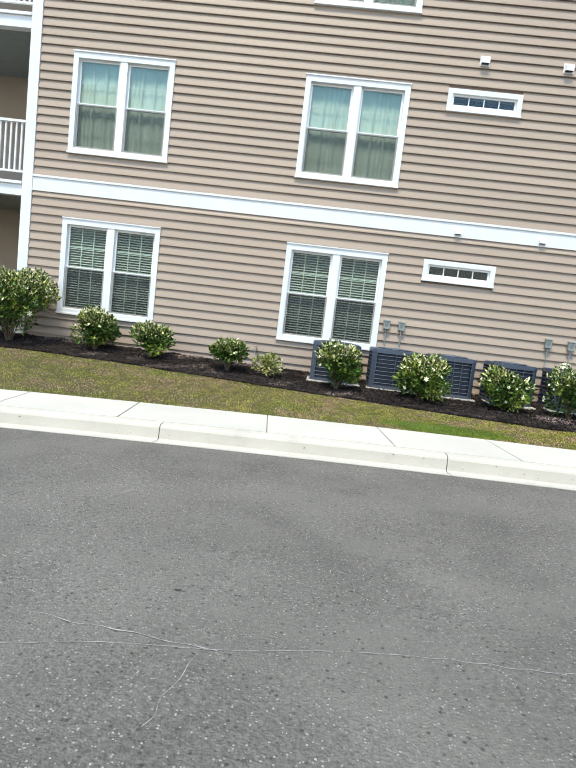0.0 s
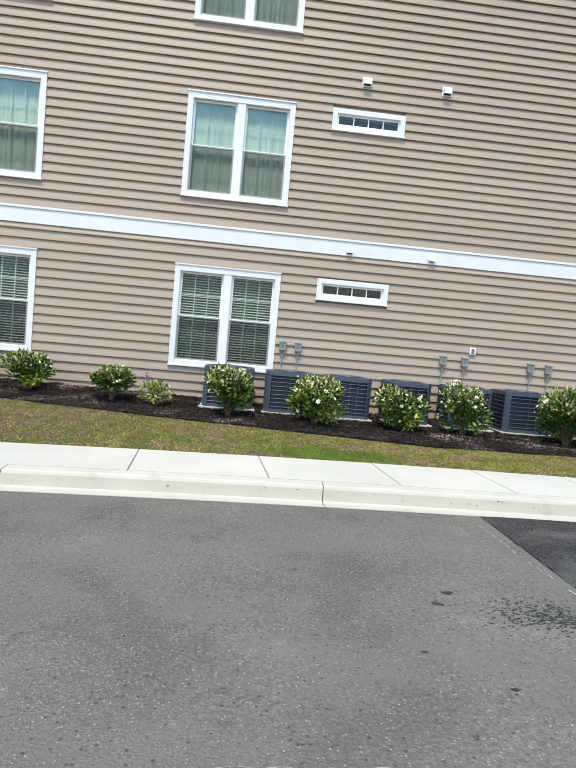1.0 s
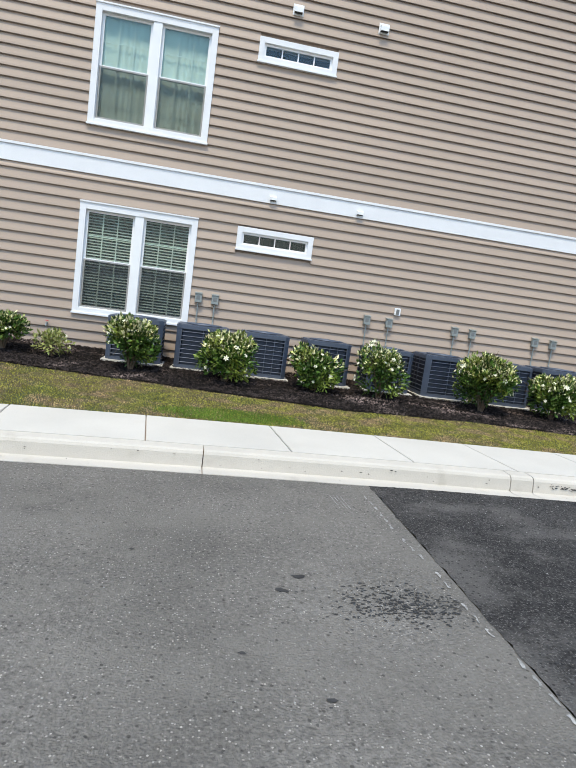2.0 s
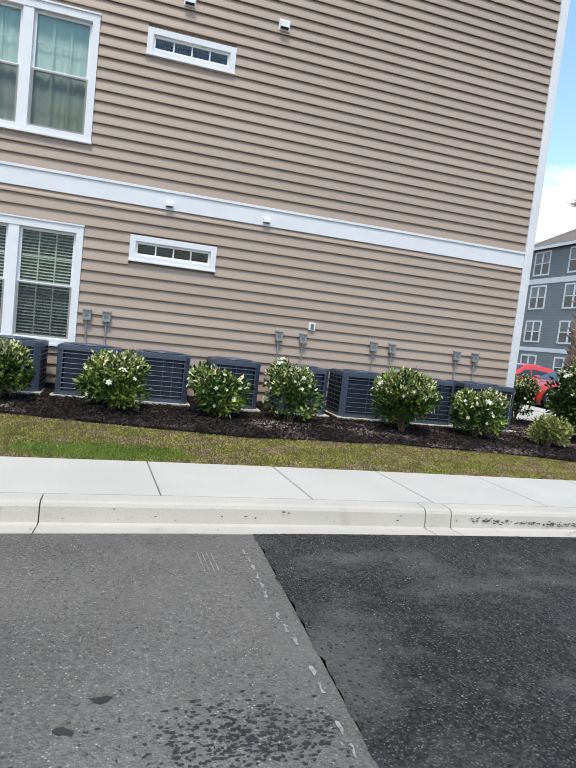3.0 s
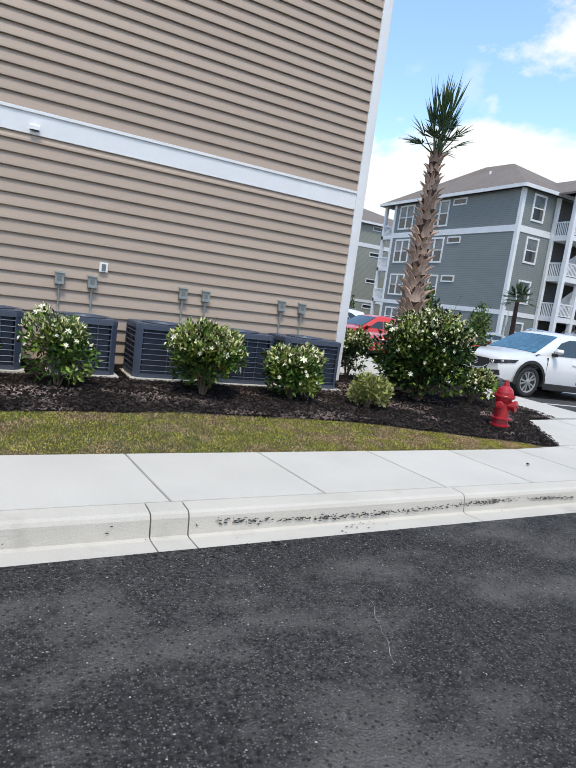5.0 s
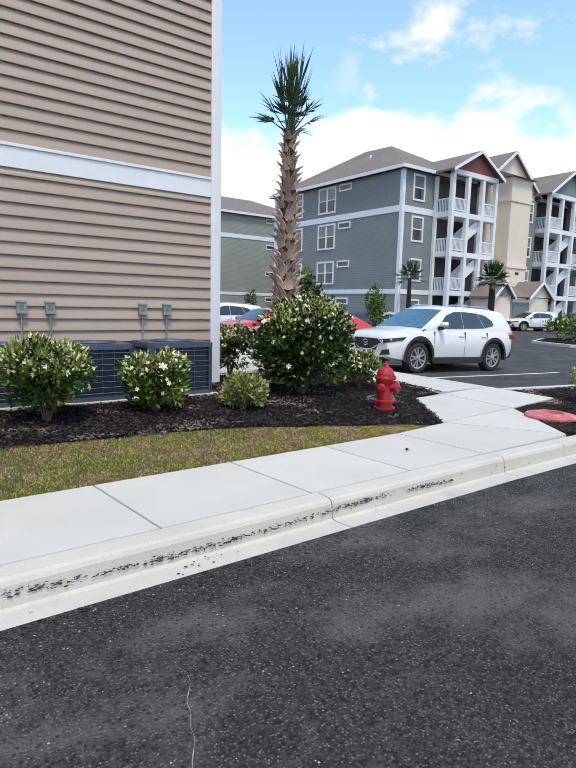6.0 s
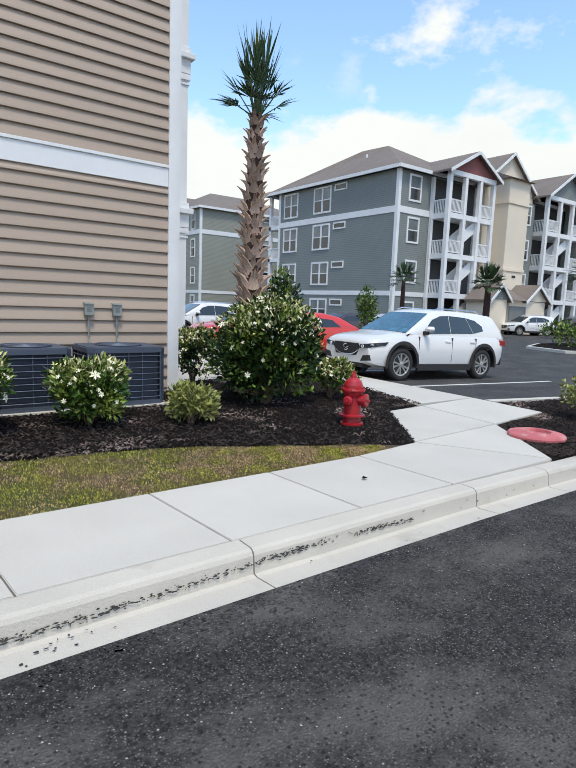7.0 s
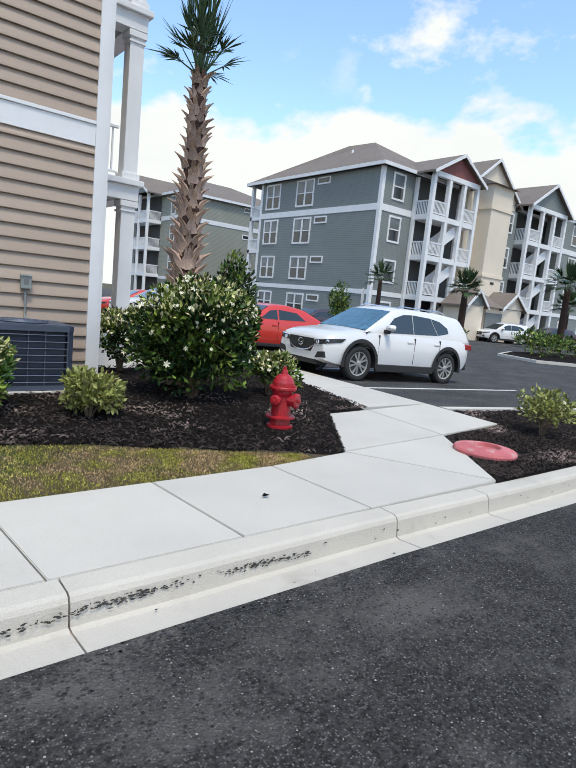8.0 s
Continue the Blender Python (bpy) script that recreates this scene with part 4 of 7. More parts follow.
# ---- condensers ----
def condenser(x0, x1, y0=10.76, z0=0.27, top=1.045, first=None):
    w, d, h = x1 - x0, 0.80, top - z0
    ob = thing("air_conditioner", pose((x0 + x1) / 2, y0 + d / 2, z0), "blue-grey metal condenser unit on a concrete pad in mulch", "air conditioner", "condensers along the wall")
    hw, hd, ch = w / 2, d / 2, 0.075

    def ring(off, c):
        a, b = hw - off, hd - off
        return [(-a + c, -b), (a - c, -b), (a, -b + c), (a, b - c), (a - c, b), (-a + c, b), (-a, b - c), (-a, -b + c)]
    bm = bmesh.new()
    prism(bm, ring(0.035, ch), 'z', 0.03, h - 0.05)
    part("coil", bm, M_ACDARK, ob, "dark finned coil behind the guard")
    bm = bmesh.new()
    prism(bm, ring(0.0, ch), 'z', 0.0, 0.055)
    part("base_pan", bm, M_ACPAINT, ob)
    bm = bmesh.new()
    prism(bm, ring(-0.004, ch), 'z', h - 0.075, h - 0.012)
    prism(bm, ring(0.02, ch), 'z', h - 0.012, h)
    part("top_cover", bm, M_ACPAINT, ob)
    # raised fan guard with spokes
    bm = bmesh.new()
    r = min(hw, hd) - 0.09
    for k in range(7):
        rr = r * (1 - k * 0.125)
        m = 20
        for i in range(m):
            a, c = 2 * math.pi * i / m, 2 * math.pi * (i + 1) / m
            tube(bm, (rr * math.cos(a), rr * math.sin(a), h + 0.012 + 0.002 * k), (rr * math.cos(c), rr * math.sin(c), h + 0.012 + 0.002 * k), 0.005, n=4)
    for i in range(8):
        a = 2 * math.pi * i / 8
        tube(bm, (r * 1.02 * math.cos(a), r * 1.02 * math.sin(a), h + 0.008), (0.06 * math.cos(a), 0.06 * math.sin(a), h + 0.026), 0.006, n=4)
    lathe(bm, [(0.075, h + 0.018), (0.075, h + 0.030), (0.05, h + 0.034)], 14)
    part("fan_guard", bm, M_ACWIRE, ob)
    bm = bmesh.new()
    lathe(bm, [(r, h + 0.001), (r, h + 0.004)], 20)
    part("fan_well", bm, M_ACDARK, ob, "dark fan opening")
    # corner posts and guard wires
    for sx in (-1, 1):
        for sy in (-1, 1):
            bm = bmesh.new()
            pts = [(sx * hw, sy * (hd - ch - 0.012)), (sx * hw, sy * (hd - ch)), (sx * (hw - ch), sy * hd), (sx * (hw - ch - 0.012), sy * hd), (sx * (hw - ch - 0.012), sy * (hd - 0.03)), (sx * (hw - 0.03), sy * (hd - ch - 0.012))]
            prism(bm, pts, 'z', 0.05, h - 0.07)
            part("corner_post", bm, M_ACPAINT, ob)
    for k in range(8):
        zz = 0.10 + (h - 0.22) * k / 7
        bm = bmesh.new()
        o = ring(0.004, ch)
        for i in range(8):
            tube(bm, (*o[i], zz), (*o[(i + 1) % 8], zz), 0.006, n=4)
        part("guard_wire", bm, M_ACWIRE, ob)
    for u in (0.0, 0.36):
        bm = bmesh.new()
        box(bm, u * hw - 0.006, u * hw + 0.006, -hd + 0.012, -hd + 0.022, 0.055, h - 0.07)
        part("guard_bar", bm, M_ACWIRE, ob)
        bm = bmesh.new()
        box(bm, -hw + 0.012, -hw + 0.022, u * hd - 0.006, u * hd + 0.006, 0.055, h - 0.07)
        part("guard_bar", bm, M_ACWIRE, ob)
    pad = thing("concrete_pad", pose((x0 + x1) / 2, y0 + d / 2, z0 - 0.07), "thin pale concrete pad under a condenser", "pad", "condenser pads")
    bm = bmesh.new()
    box(bm, -hw - 0.05, hw + 0.05, -hd - 0.055, hd + 0.06, 0, 0.07, 0.008)
    part("slab", bm, M_CONC, pad)
    return ob


for a, c, zb in ((-0.59, 0.30, 0.325), (0.52, 1.40, 0.315), (1.63, 2.43, 0.31), (2.76, 3.54, 0.305), (3.90, 4.70, 0.30), (4.95, 5.86, 0.295), (6.15, 7.07, 0.28), (7.27, 8.31, 0.27)):
    condenser(a, c, 10.76, zb, 1.045)


# ---- plants ----
def leaf_cloud(rng, n, pts, outs, size, fold=0.25, droop=0.0):
    """Folded pointed leaves at pts, facing roughly outwards; returns vertices and faces."""
    V, F = [], []
    for p, o in zip(pts, outs):
        d = Vector(rng.normal(size=3)) * 0.55 + Vector(o)
        d.z += 0.25 - droop
        d.normalize()
        up = Vector(rng.normal(size=3))
        side = d.cross(up)
        if side.length < 1e-3:
            continue
        side.normalize()
        nor = side.cross(d)
        L = size * (0.65 + 0.7 * rng.random())
        W = L * 0.24
        p = Vector(p)
        b = len(V)
        V += [p, p + d * L * 0.45 + side * W + nor * fold * W, p + d * L, p + d * L * 0.45 - side * W + nor * fold * W, p + d * L * 0.5 - nor * 0.02 * L]
        F += [(b, b + 1, b + 4), (b + 1, b + 2, b + 4), (b + 2, b + 3, b + 4), (b + 3, b, b + 4)]
    return V, F


def shrub(name, x, y, z, w, h, label, seed, leaf=M_LEAF, n=1500, size=0.085, flowers=30, group="", lumps=9, d=None, category="shrub", hollow=0.55, base=0.08, crest=1.0):
    """A leafy shrub: stems, a lumpy crown of separate leaves with gaps, and open flowers."""
    rng = np.random.default_rng(seed)
    ob = thing(name, pose(x, y, z), label, category, group)
    d = d or w
    cen, rad = [], []
    for i in range(lumps):
        a = 2 * math.pi * (i + rng.random() * 0.6) / lumps * 2.4
        r = 0.30 * math.sqrt((i + 0.4) / lumps)
        cz = h * (0.30 + 0.46 * rng.random()) if i else h * 0.62
        cen.append(np.array((w * r * math.cos(a) * 1.1, d * r * math.sin(a) * 1.1, cz)))
        rad.append((0.21 + 0.1 * rng.random()))
    bm = bmesh.new()
    for c in cen:
        mid = (c[0] * 0.35, c[1] * 0.35, c[2] * 0.45)
        tube(bm, (c[0] * 0.08, c[1] * 0.08, -0.03), mid, 0.012, 0.009, 5)
        tube(bm, mid, tuple(c), 0.009, 0.004, 5)
        for q in range(3):
            e = c + np.array((w, d, h)) * 0.16 * rng.normal(size=3)
            e[2] = max(e[2], 0.12)
            tube(bm, tuple(c * 0.8 + np.array((0, 0, 0.0))), tuple(e), 0.005, 0.003, 4)
    part("stem", bm, M_TWIG, ob)
    pts, outs = [], []
    while len(pts) < n:
        i = rng.integers(lumps)
        v = rng.normal(size=3)
        v /= np.linalg.norm(v)
        s = hollow + (1 - hollow) * rng.random() ** 0.6
        p = cen[i] + v * s * rad[i] * np.array((w, d, h * 0.95))
        lim = (p[0] / (w * 0.52)) ** 2 + (p[1] / (d * 0.52)) ** 2 + ((p[2] - h * 0.5) / (h * 0.53)) ** 2
        if p[2] < base * h * (0.5 + rng.random()) or lim > 1.0 + 0.12 * rng.random() or p[2] > h:
            continue
        pts.append(p)
        out = np.array((p[0] / w, p[1] / d, (p[2] - h * 0.4) / h)) * 1.6
        outs.append(out)
    V, F = leaf_cloud(rng, n, pts, outs, size)
    raw("foliage", V, F, leaf, ob)
    # a second set of paler yellow-green leaves towards the crown's top
    if flowers > 10:
        top = [k for k in range(n) if outs[k][2] + 0.5 * np.linalg.norm(outs[k]) + 0.15 * rng.normal() > (0.95 if crest < 1 else 0.75)]
        top = top[:int(n * (0.20 if crest < 1 else 0.34))]
        V, F = leaf_cloud(rng, len(top), [pts[k] + 0.012 * rng.normal(size=3) + np.array((0, 0, 0.012)) for k in top], [outs[k] for k in top], size * 0.85)
        raw("young_foliage", V, F, M_TIPS, ob, "yellow-green leaves towards the top")
    if flowers:
        V, F = [], []
        got = 0
        for k in rng.permutation(len(pts)):
            p, o = pts[k], outs[k]
            if np.linalg.norm(o) < 0.55 or o[2] < -0.35 or rng.random() > crest + (1 - crest) * (p[2] / h) ** 2.5:
                continue
            nrm = Vector(o).normalized() * 0.8 + Vector((0, -0.25, 0.25))
            q = nrm.to_track_quat('Z', 'Y')
            c0 = Vector(p) + nrm.normalized() * size * 0.65
            R = (0.020 + 0.013 * rng.random()) * (1.0 if rng.random() < 0.85 else 1.8)
            t0 = rng.random() * 6
            for j in range(6):
                a = t0 + j * math.pi / 3
                b = len(V)
                V += [c0, c0 + q @ Vector((R * 0.7 * math.cos(a - 0.4), R * 0.7 * math.sin(a - 0.4), R * 0.3)), c0 + q @ Vector((R * 1.2 * math.cos(a), R * 1.2 * math.sin(a), R * 0.1)),
                      c0 + q @ Vector((R * 0.7 * math.cos(a + 0.4), R * 0.7 * math.sin(a + 0.4), R * 0.3))]
                F.append((b, b + 1, b + 2, b + 3))
            got += 1
            if got >= flowers:
                break
        raw("blossom", V, F, M_FLOWER, ob, "small white open flowers")
    return ob


def on_bed(x, y):
    return bed_z(x, y) + 0.02


GARD = "white-flowering evergreen shrub in dark mulch before the wall"
SHRUBS = ((-6.5, 11.0, 1.75, 1.50, 2600, 45), (-4.83, 11.1, 0.95, 0.80, 1200, 14), (-3.68, 11.0, 0.82, 0.68, 950, 12), (-2.13, 10.7, 0.76, 0.58, 850, 12),
          (-0.11, 10.2, 0.84, 0.82, 1200, 24), (1.36, 10.1, 0.98, 0.78, 1500, 34), (2.80, 10.15, 0.92, 0.76, 1250, 26), (3.92, 10.15, 0.92, 0.93, 1000, 30),
          (5.70, 10.0, 1.08, 0.98, 1900, 48), (7.02, 10.0, 0.90, 0.82, 1500, 40))
for i, (x, y, w, h, n, f) in enumerate(SHRUBS):
    shrub("shrub", x, y, on_bed(x, y), w * 0.95, h * 1.0, GARD, 11 + i, M_LEAF, int(n * (2.5 if i != 7 else 1.7)), 0.076, int(f * 1.1), "shrubs before the wall", lumps=7 if i == 7 else 13, hollow=0.45, base=0.02)
shrub("shrub", -1.37, 10.6, on_bed(-1.37, 10.6), 0.6, 0.50, "thin sparse shrub with pale yellow leaves in mulch", 31, M_LEAF_PALE, 420, 0.075, 6, lumps=6)
shrub("shrub", 8.10, 9.6, on_bed(8.10, 9.6), 0.64, 0.50, "low pale yellow-green shrub in dark mulch", 32, M_LEAF_PALE, 1900, 0.068, 0, lumps=11, base=0.0)
shrub("large_shrub", 9.70, 10.35, on_bed(9.8, 10.35), 1.64, 1.58, "large dark green shrub with white flowers before the palm", 33, M_LEAF_DARK, 13500, 0.086, 200, lumps=30, hollow=0.40, base=0.03, d=1.5, crest=0.12)
shrub("shrub", 11.0, 10.4, on_bed(11.0, 10.4), 0.85, 0.62, "low green shrub with pale and reddish tips in mulch", 34, M_LEAF, 1000, 0.085, 22, lumps=8)
shrub("shrub", 9.50, 12.3, on_bed(9.5, 12.3), 0.85, 1.0, "dark green white-flowering shrub beside the house corner", 35, M_LEAF_DARK, 2000, 0.075, 60, lumps=10)
shrub("shrub", 13.55, 7.55, 0.15, 0.78, 0.72, "small open shrub with bare lower twigs in mulch", 36, M_LEAF_PALE, 900, 0.075, 4, lumps=7, base=0.35)
shrub("small_tree", 12.5, 13.7, 0.16, 1.0, 2.45, "young dark-leaved evergreen tree behind the shrubs", 37, M_LEAF_DARK, 2200, 0.11, 0, lumps=14, base=0.2, category="tree")


# palm with a booted trunk
def palm(x, y, z, trunk_h, r0, r1, crown, label, seed, rows=27, around=10, fronds=17, boots=True, fan=0.62, lw=0.016, tuft=0.0, narrow=1.0):
    rng = np.random.default_rng(seed)
    ob = thing("palm_tree", pose(x, y, z), label, "palm tree")
    bm = bmesh.new()
    prof = []
    for i in range(15):
        t = i / 14
        prof.append((r0 + (r1 - r0) * t ** 0.8 + 0.02 * math.sin(t * 3.1), trunk_h * t))
    lathe(bm, prof, 16)
    part("trunk", bm, M_BARK, ob, smooth=True)
    if boots:
        b = bmesh.new()
        # a split leaf base: broad foot, forked upturned tip
        for s in (-1, 1):
            v = [b.verts.new(p) for p in ((s * 0.105, 0.0, -0.04), (0, 0.045, -0.07), (0, 0.070, 0.04), (s * 0.042, 0.070, 0.09), (s * 0.034, 0.165, 0.170), (s * 0.008, 0.167, 0.177), (0, 0.09, 0.08), (s * 0.026, 0.03, 0.11))]
            for q in v:
                q.co.y *= 1.08
            for q in ((0, 1, 2, 3), (3, 2, 6, 5), (3, 5, 4), (0, 3, 7), (3, 4, 7), (4, 5, 7), (5, 6, 7)):
                b.faces.new([v[k] for k in q])
        bmesh.ops.recalc_face_normals(b, faces=b.faces)
        me = bpy.data.meshes.new("leaf_base")
        b.to_mesh(me)
        b.free()
        me.materials.append(M_BOOT)
        for k in range(rows):
            t = (k + 0.5) / rows
            zz = trunk_h * (0.0 + 0.98 * t)
            r = r0 + (r1 - r0) * t ** 0.8
            m = around if t < 0.75 else around - 2
            for i in range(m):
                a = 2 * math.pi * (i + 0.5 * (k % 2)) / m + rng.normal() * 0.10
                o = new("leaf_base", me)
                o.parent = ob
                s = (1.15 - 0.52 * t) * (0.8 + 0.4 * rng.random())
                o.matrix_basis = Matrix.Translation((math.cos(a) * (r - 0.015), math.sin(a) * (r - 0.015), zz + rng.normal() * 0.03)) @ Matrix.Rotation(a - math.pi / 2, 4, 'Z') @ Matrix.Rotation(radians(-6 + 16 * rng.random()), 4, 'X') @ Matrix.Diagonal((s, s * (0.75 + 0.6 * rng.random()), s * 1.05, 1))
    # fronds: a tuft of young upright ones, then older ones that lean out and hang
    total = fronds + (6 if tuft else 0)
    for k in range(total):
        young = k >= fronds
        t = k / (fronds - 1) if not young else 0.0
        el = radians(88 - (82 if boots else 105) * t + rng.normal() * 5) if not young else radians(85 - 17 * rng.random())
        az = k * 2.399 + rng.normal() * 0.2
        d = Vector((math.cos(az) * math.cos(el), math.sin(az) * math.cos(el), math.sin(el)))
        base_p = Vector((0, 0, trunk_h - 0.05)) + Vector((math.cos(az), math.sin(az), 0)) * r1 * 0.5
        size = crown * (tuft if young else (narrow if t > 0.25 else 1.0))
        stem_l = size * (0.34 + 0.14 * rng.random()) if not young else size * (0.15 + 0.35 * rng.random())
        tip = base_p + d * stem_l + Vector((0, 0, 0.08))
        V, F = [], []
        side = d.cross(Vector((0, 0, 1)))
        side = side.normalized() if side.length > 0.05 else Vector((1, 0, 0))
        nor = side.cross(d)
        V += [base_p - side * 0.018, base_p + side * 0.018, tip + side * 0.01, tip - side * 0.01, base_p - nor * 0.02, tip - nor * 0.012]
        F += [(0, 1, 2, 3), (0, 3, 5, 4), (1, 4, 5, 2)]
        m = 13 if boots else 20
        spread = radians(66 if t > 0.35 else 17)
        for i in range(m):
            u = (i / (m - 1) - 0.5) * 2
            a = u * spread + rng.normal() * 0.06
            ll = size * fan * (1 - 0.25 * abs(u)) * (0.62 + 0.55 * rng.random())
            e = (d * math.cos(a) + side * math.sin(a) + nor * (0.10 * abs(u) + 0.08 * rng.normal())).normalized()
            w = e.cross(nor).normalized() * lw
            midp = tip + e * ll * 0.5
            end = tip + e * ll - Vector((0, 0, ll * (0.16 if not boots else 0.07) * (1 if t > 0.3 else 0.1)))
            b = len(V)
            V += [tip, midp + w, end, midp - w, midp + nor * 0.010]
            F += [(b, b + 1, b + 4), (b + 1, b + 2, b + 4), (b + 2, b + 3, b + 4), (b + 3, b, b + 4)]
        raw("frond", V, F, M_FROND, ob)
    return ob


palm(9.92, 11.15, 0.26, 4.25, 0.205, 0.085, 0.86, "sabal palm with a trunk of criss-cross cut leaf bases", 5, rows=26, around=9, fronds=18, tuft=1.40, narrow=0.80, lw=0.016)
palm(34.4, 30.0, -0.1, 3.7, 0.17, 0.12, 1.35, "young palm with a slim trunk before the far house", 6, boots=False, fronds=20, lw=0.03)
palm(41.2, 28.0, -0.1, 3.7, 0.27, 0.20, 1.7, "palm with a dark full crown before the far house", 7, boots=False, fronds=30, lw=0.06, narrow=0.85)
palm(47.0, 23.5, -0.1, 4.6, 0.25, 0.19, 2.0, "palm with drooping green fronds beside the lot", 8, boots=False, fronds=28, lw=0.055)
palm(58.0, 28.5, -0.1, 3.6, 0.25, 0.19, 1.7, "palm with drooping green fronds beside the lot", 9, boots=False, fronds=28, lw=0.06)

# ---- hydrant ----
hyd = thing("fire_hydrant", pose(9.98, 8.79, 0.18, 0, 0, 25), "bright red fire hydrant standing in dark mulch", "hydrant")
bm = bmesh.new()
lathe(bm, [(0.145, 0.0), (0.15, 0.012), (0.15, 0.035), (0.118, 0.045), (0.112, 0.10), (0.105, 0.36), (0.118, 0.40), (0.122, 0.44)], 24)
part("barrel", bm, M_RED, hyd, smooth=False)
bm = bmesh.new()
lathe(bm, [(0.15, 0.44), (0.155, 0.447), (0.155, 0.468), (0.15, 0.475)], 24)
for i in range(8):
    a = 2 * math.pi * i / 8
    lathe(bm, [(0.016, 0.43), (0.016, 0.488)], 6, Matrix.Translation((0.135 * math.cos(a), 0.135 * math.sin(a), 0)))
part("flange", bm, M_RED, hyd)
bm = bmesh.new()
lathe(bm, [(0.125, 0.475), (0.122, 0.52), (0.10, 0.57), (0.065, 0.60), (0.04, 0.612), (0.036, 0.64), (0.03, 0.66), (0.01, 0.662)], 24)
part("bonnet", bm, M_RED, hyd)
bm = bmesh.new()
lathe(bm, [(0.022, 0.655), (0.02, 0.695)], 5)
part("operating_nut", bm, M_RED, hyd)
for ang, rr, ln in ((0, 0.055, 0.19), (180, 0.055, 0.19), (270, 0.078, 0.20)):
    m = Matrix.Rotation(radians(ang), 4, 'Z') @ Matrix.Translation((0, 0, 0.33)) @ Matrix.Rotation(radians(90), 4, 'Y')
    bm = bmesh.new()
    lathe(bm, [(rr * 0.85, 0.08), (rr * 0.85, ln - 0.05), (rr * 1.1, ln - 0.045), (rr * 1.12, ln - 0.01), (rr * 0.8, ln)], 16, m)
    lathe(bm, [(0.02, ln), (0.018, ln + 0.03)], 5, m)
    part("nozzle_cap", bm, M_RED, hyd)
bm = bmesh.new()
lathe(bm, [(0.165, 0.0), (0.165, 0.02), (0.12, 0.03)], 20, Matrix.Translation((0, 0, 0.12)))
part("foot_flange", bm, M_RED, hyd)

lid = thing("valve_collar", pose(11.70, 7.25, 0.15), "faded red painted concrete valve collar in mulch", "valve cover")
bm = bmesh.new()
lathe(bm, [(0.34, -0.03), (0.345, 0.035), (0.33, 0.055), (0.19, 0.085), (0.165, 0.082), (0.155, 0.03)], 32)
part("collar", bm, M_LID, lid)
bm = bmesh.new()
lathe(bm, [(0.148, 0.028), (0.148, 0.040), (0.14, 0.044), (0.03, 0.044)], 28)
part("cover_plate", bm, M_LID, lid, "round red cover plate")


# ---- cars ----
def wheel(car, x, y, r, w, spokes=5):
    out = 1 if y > 0 else -1
    bm = bmesh.new()
    m = Matrix.Translation((x, y, r)) @ Matrix.Rotation(radians(-90 * out), 4, 'X')
    lathe(bm, [(r * 0.60, -w / 2), (r * 0.60, w / 2 - 0.03)], 24, m)
    hub = part("wheel", bm, M_PLASTIC, car, "alloy wheel with a black tyre")
    bm = bmesh.new()
    prof = [(r * 0.64, -w / 2), (r * 0.90, -w / 2), (r * 0.985, -w / 2 + 0.03), (r, 0), (r * 0.985, w / 2 - 0.03), (r * 0.90, w / 2), (r * 0.69, w / 2 - 0.004), (r * 0.64, w / 2 - 0.03)]
    rings = []
    for a in range(36):
        an = 2 * math.pi * a / 36
        rings.append([bm.verts.new(m @ Vector((q * math.cos(an), q * math.sin(an), z))) for q, z in prof])
    for a in range(36):
        for i in range(len(prof)):
            j = (i + 1) % len(prof)
            bm.faces.new((rings[a][i], rings[a][j], rings[(a + 1) % 36][j], rings[(a + 1) % 36][i]))
    part("tyre", bm, M_TYRE, hub, smooth=True)
    bm = bmesh.new()
    rings = []
    for q, z in ((r * 0.67, w / 2 - 0.006), (r * 0.62, w / 2 - 0.01), (r * 0.60, w / 2 - 0.04), (r * 0.67, w / 2 - 0.04)):
        rings.append([bm.verts.new(m @ Vector((q * math.cos(2 * math.pi * a / 36), q * math.sin(2 * math.pi * a / 36), z))) for a in range(36)])
    for i in range(4):
        for a in range(36):
            bm.faces.new((rings[i][a], rings[i][(a + 1) % 36], rings[(i + 1) % 4][(a + 1) % 36], rings[(i + 1) % 4][a]))
    for k in range(spokes):
        for s in (-0.16, 0.16):
            a0 = 2 * math.pi * k / spokes
            p0, p1 = Vector((r * 0.12 * math.cos(a0 + s), r * 0.12 * math.sin(a0 + s), 0)), Vector((r * 0.63 * math.cos(a0 + s * 1.5), r * 0.63 * math.sin(a0 + s * 1.5), 0))
            sd = Vector((-(p1 - p0).y, (p1 - p0).x, 0)).normalized() * r * 0.042
            vs = [bm.verts.new(m @ (p + Vector((0, 0, z)))) for z in (w / 2 - 0.035, w / 2 - 0.012) for p in (p0 - sd, p0 + sd, p1 + sd * 1.3, p1 - sd * 1.3)]
            for q in ((0, 1, 2, 3), (7, 6, 5, 4), (0, 4, 5, 1), (1, 5, 6, 2), (2, 6, 7, 3), (3, 7, 4, 0)):
                bm.faces.new([vs[i] for i in q])
    lathe(bm, [(r * 0.17, w / 2 - 0.035), (r * 0.17, w / 2 - 0.008), (r * 0.08, w / 2 - 0.002)], 16, m)
    part("rim", bm, M_ALLOY, hub)


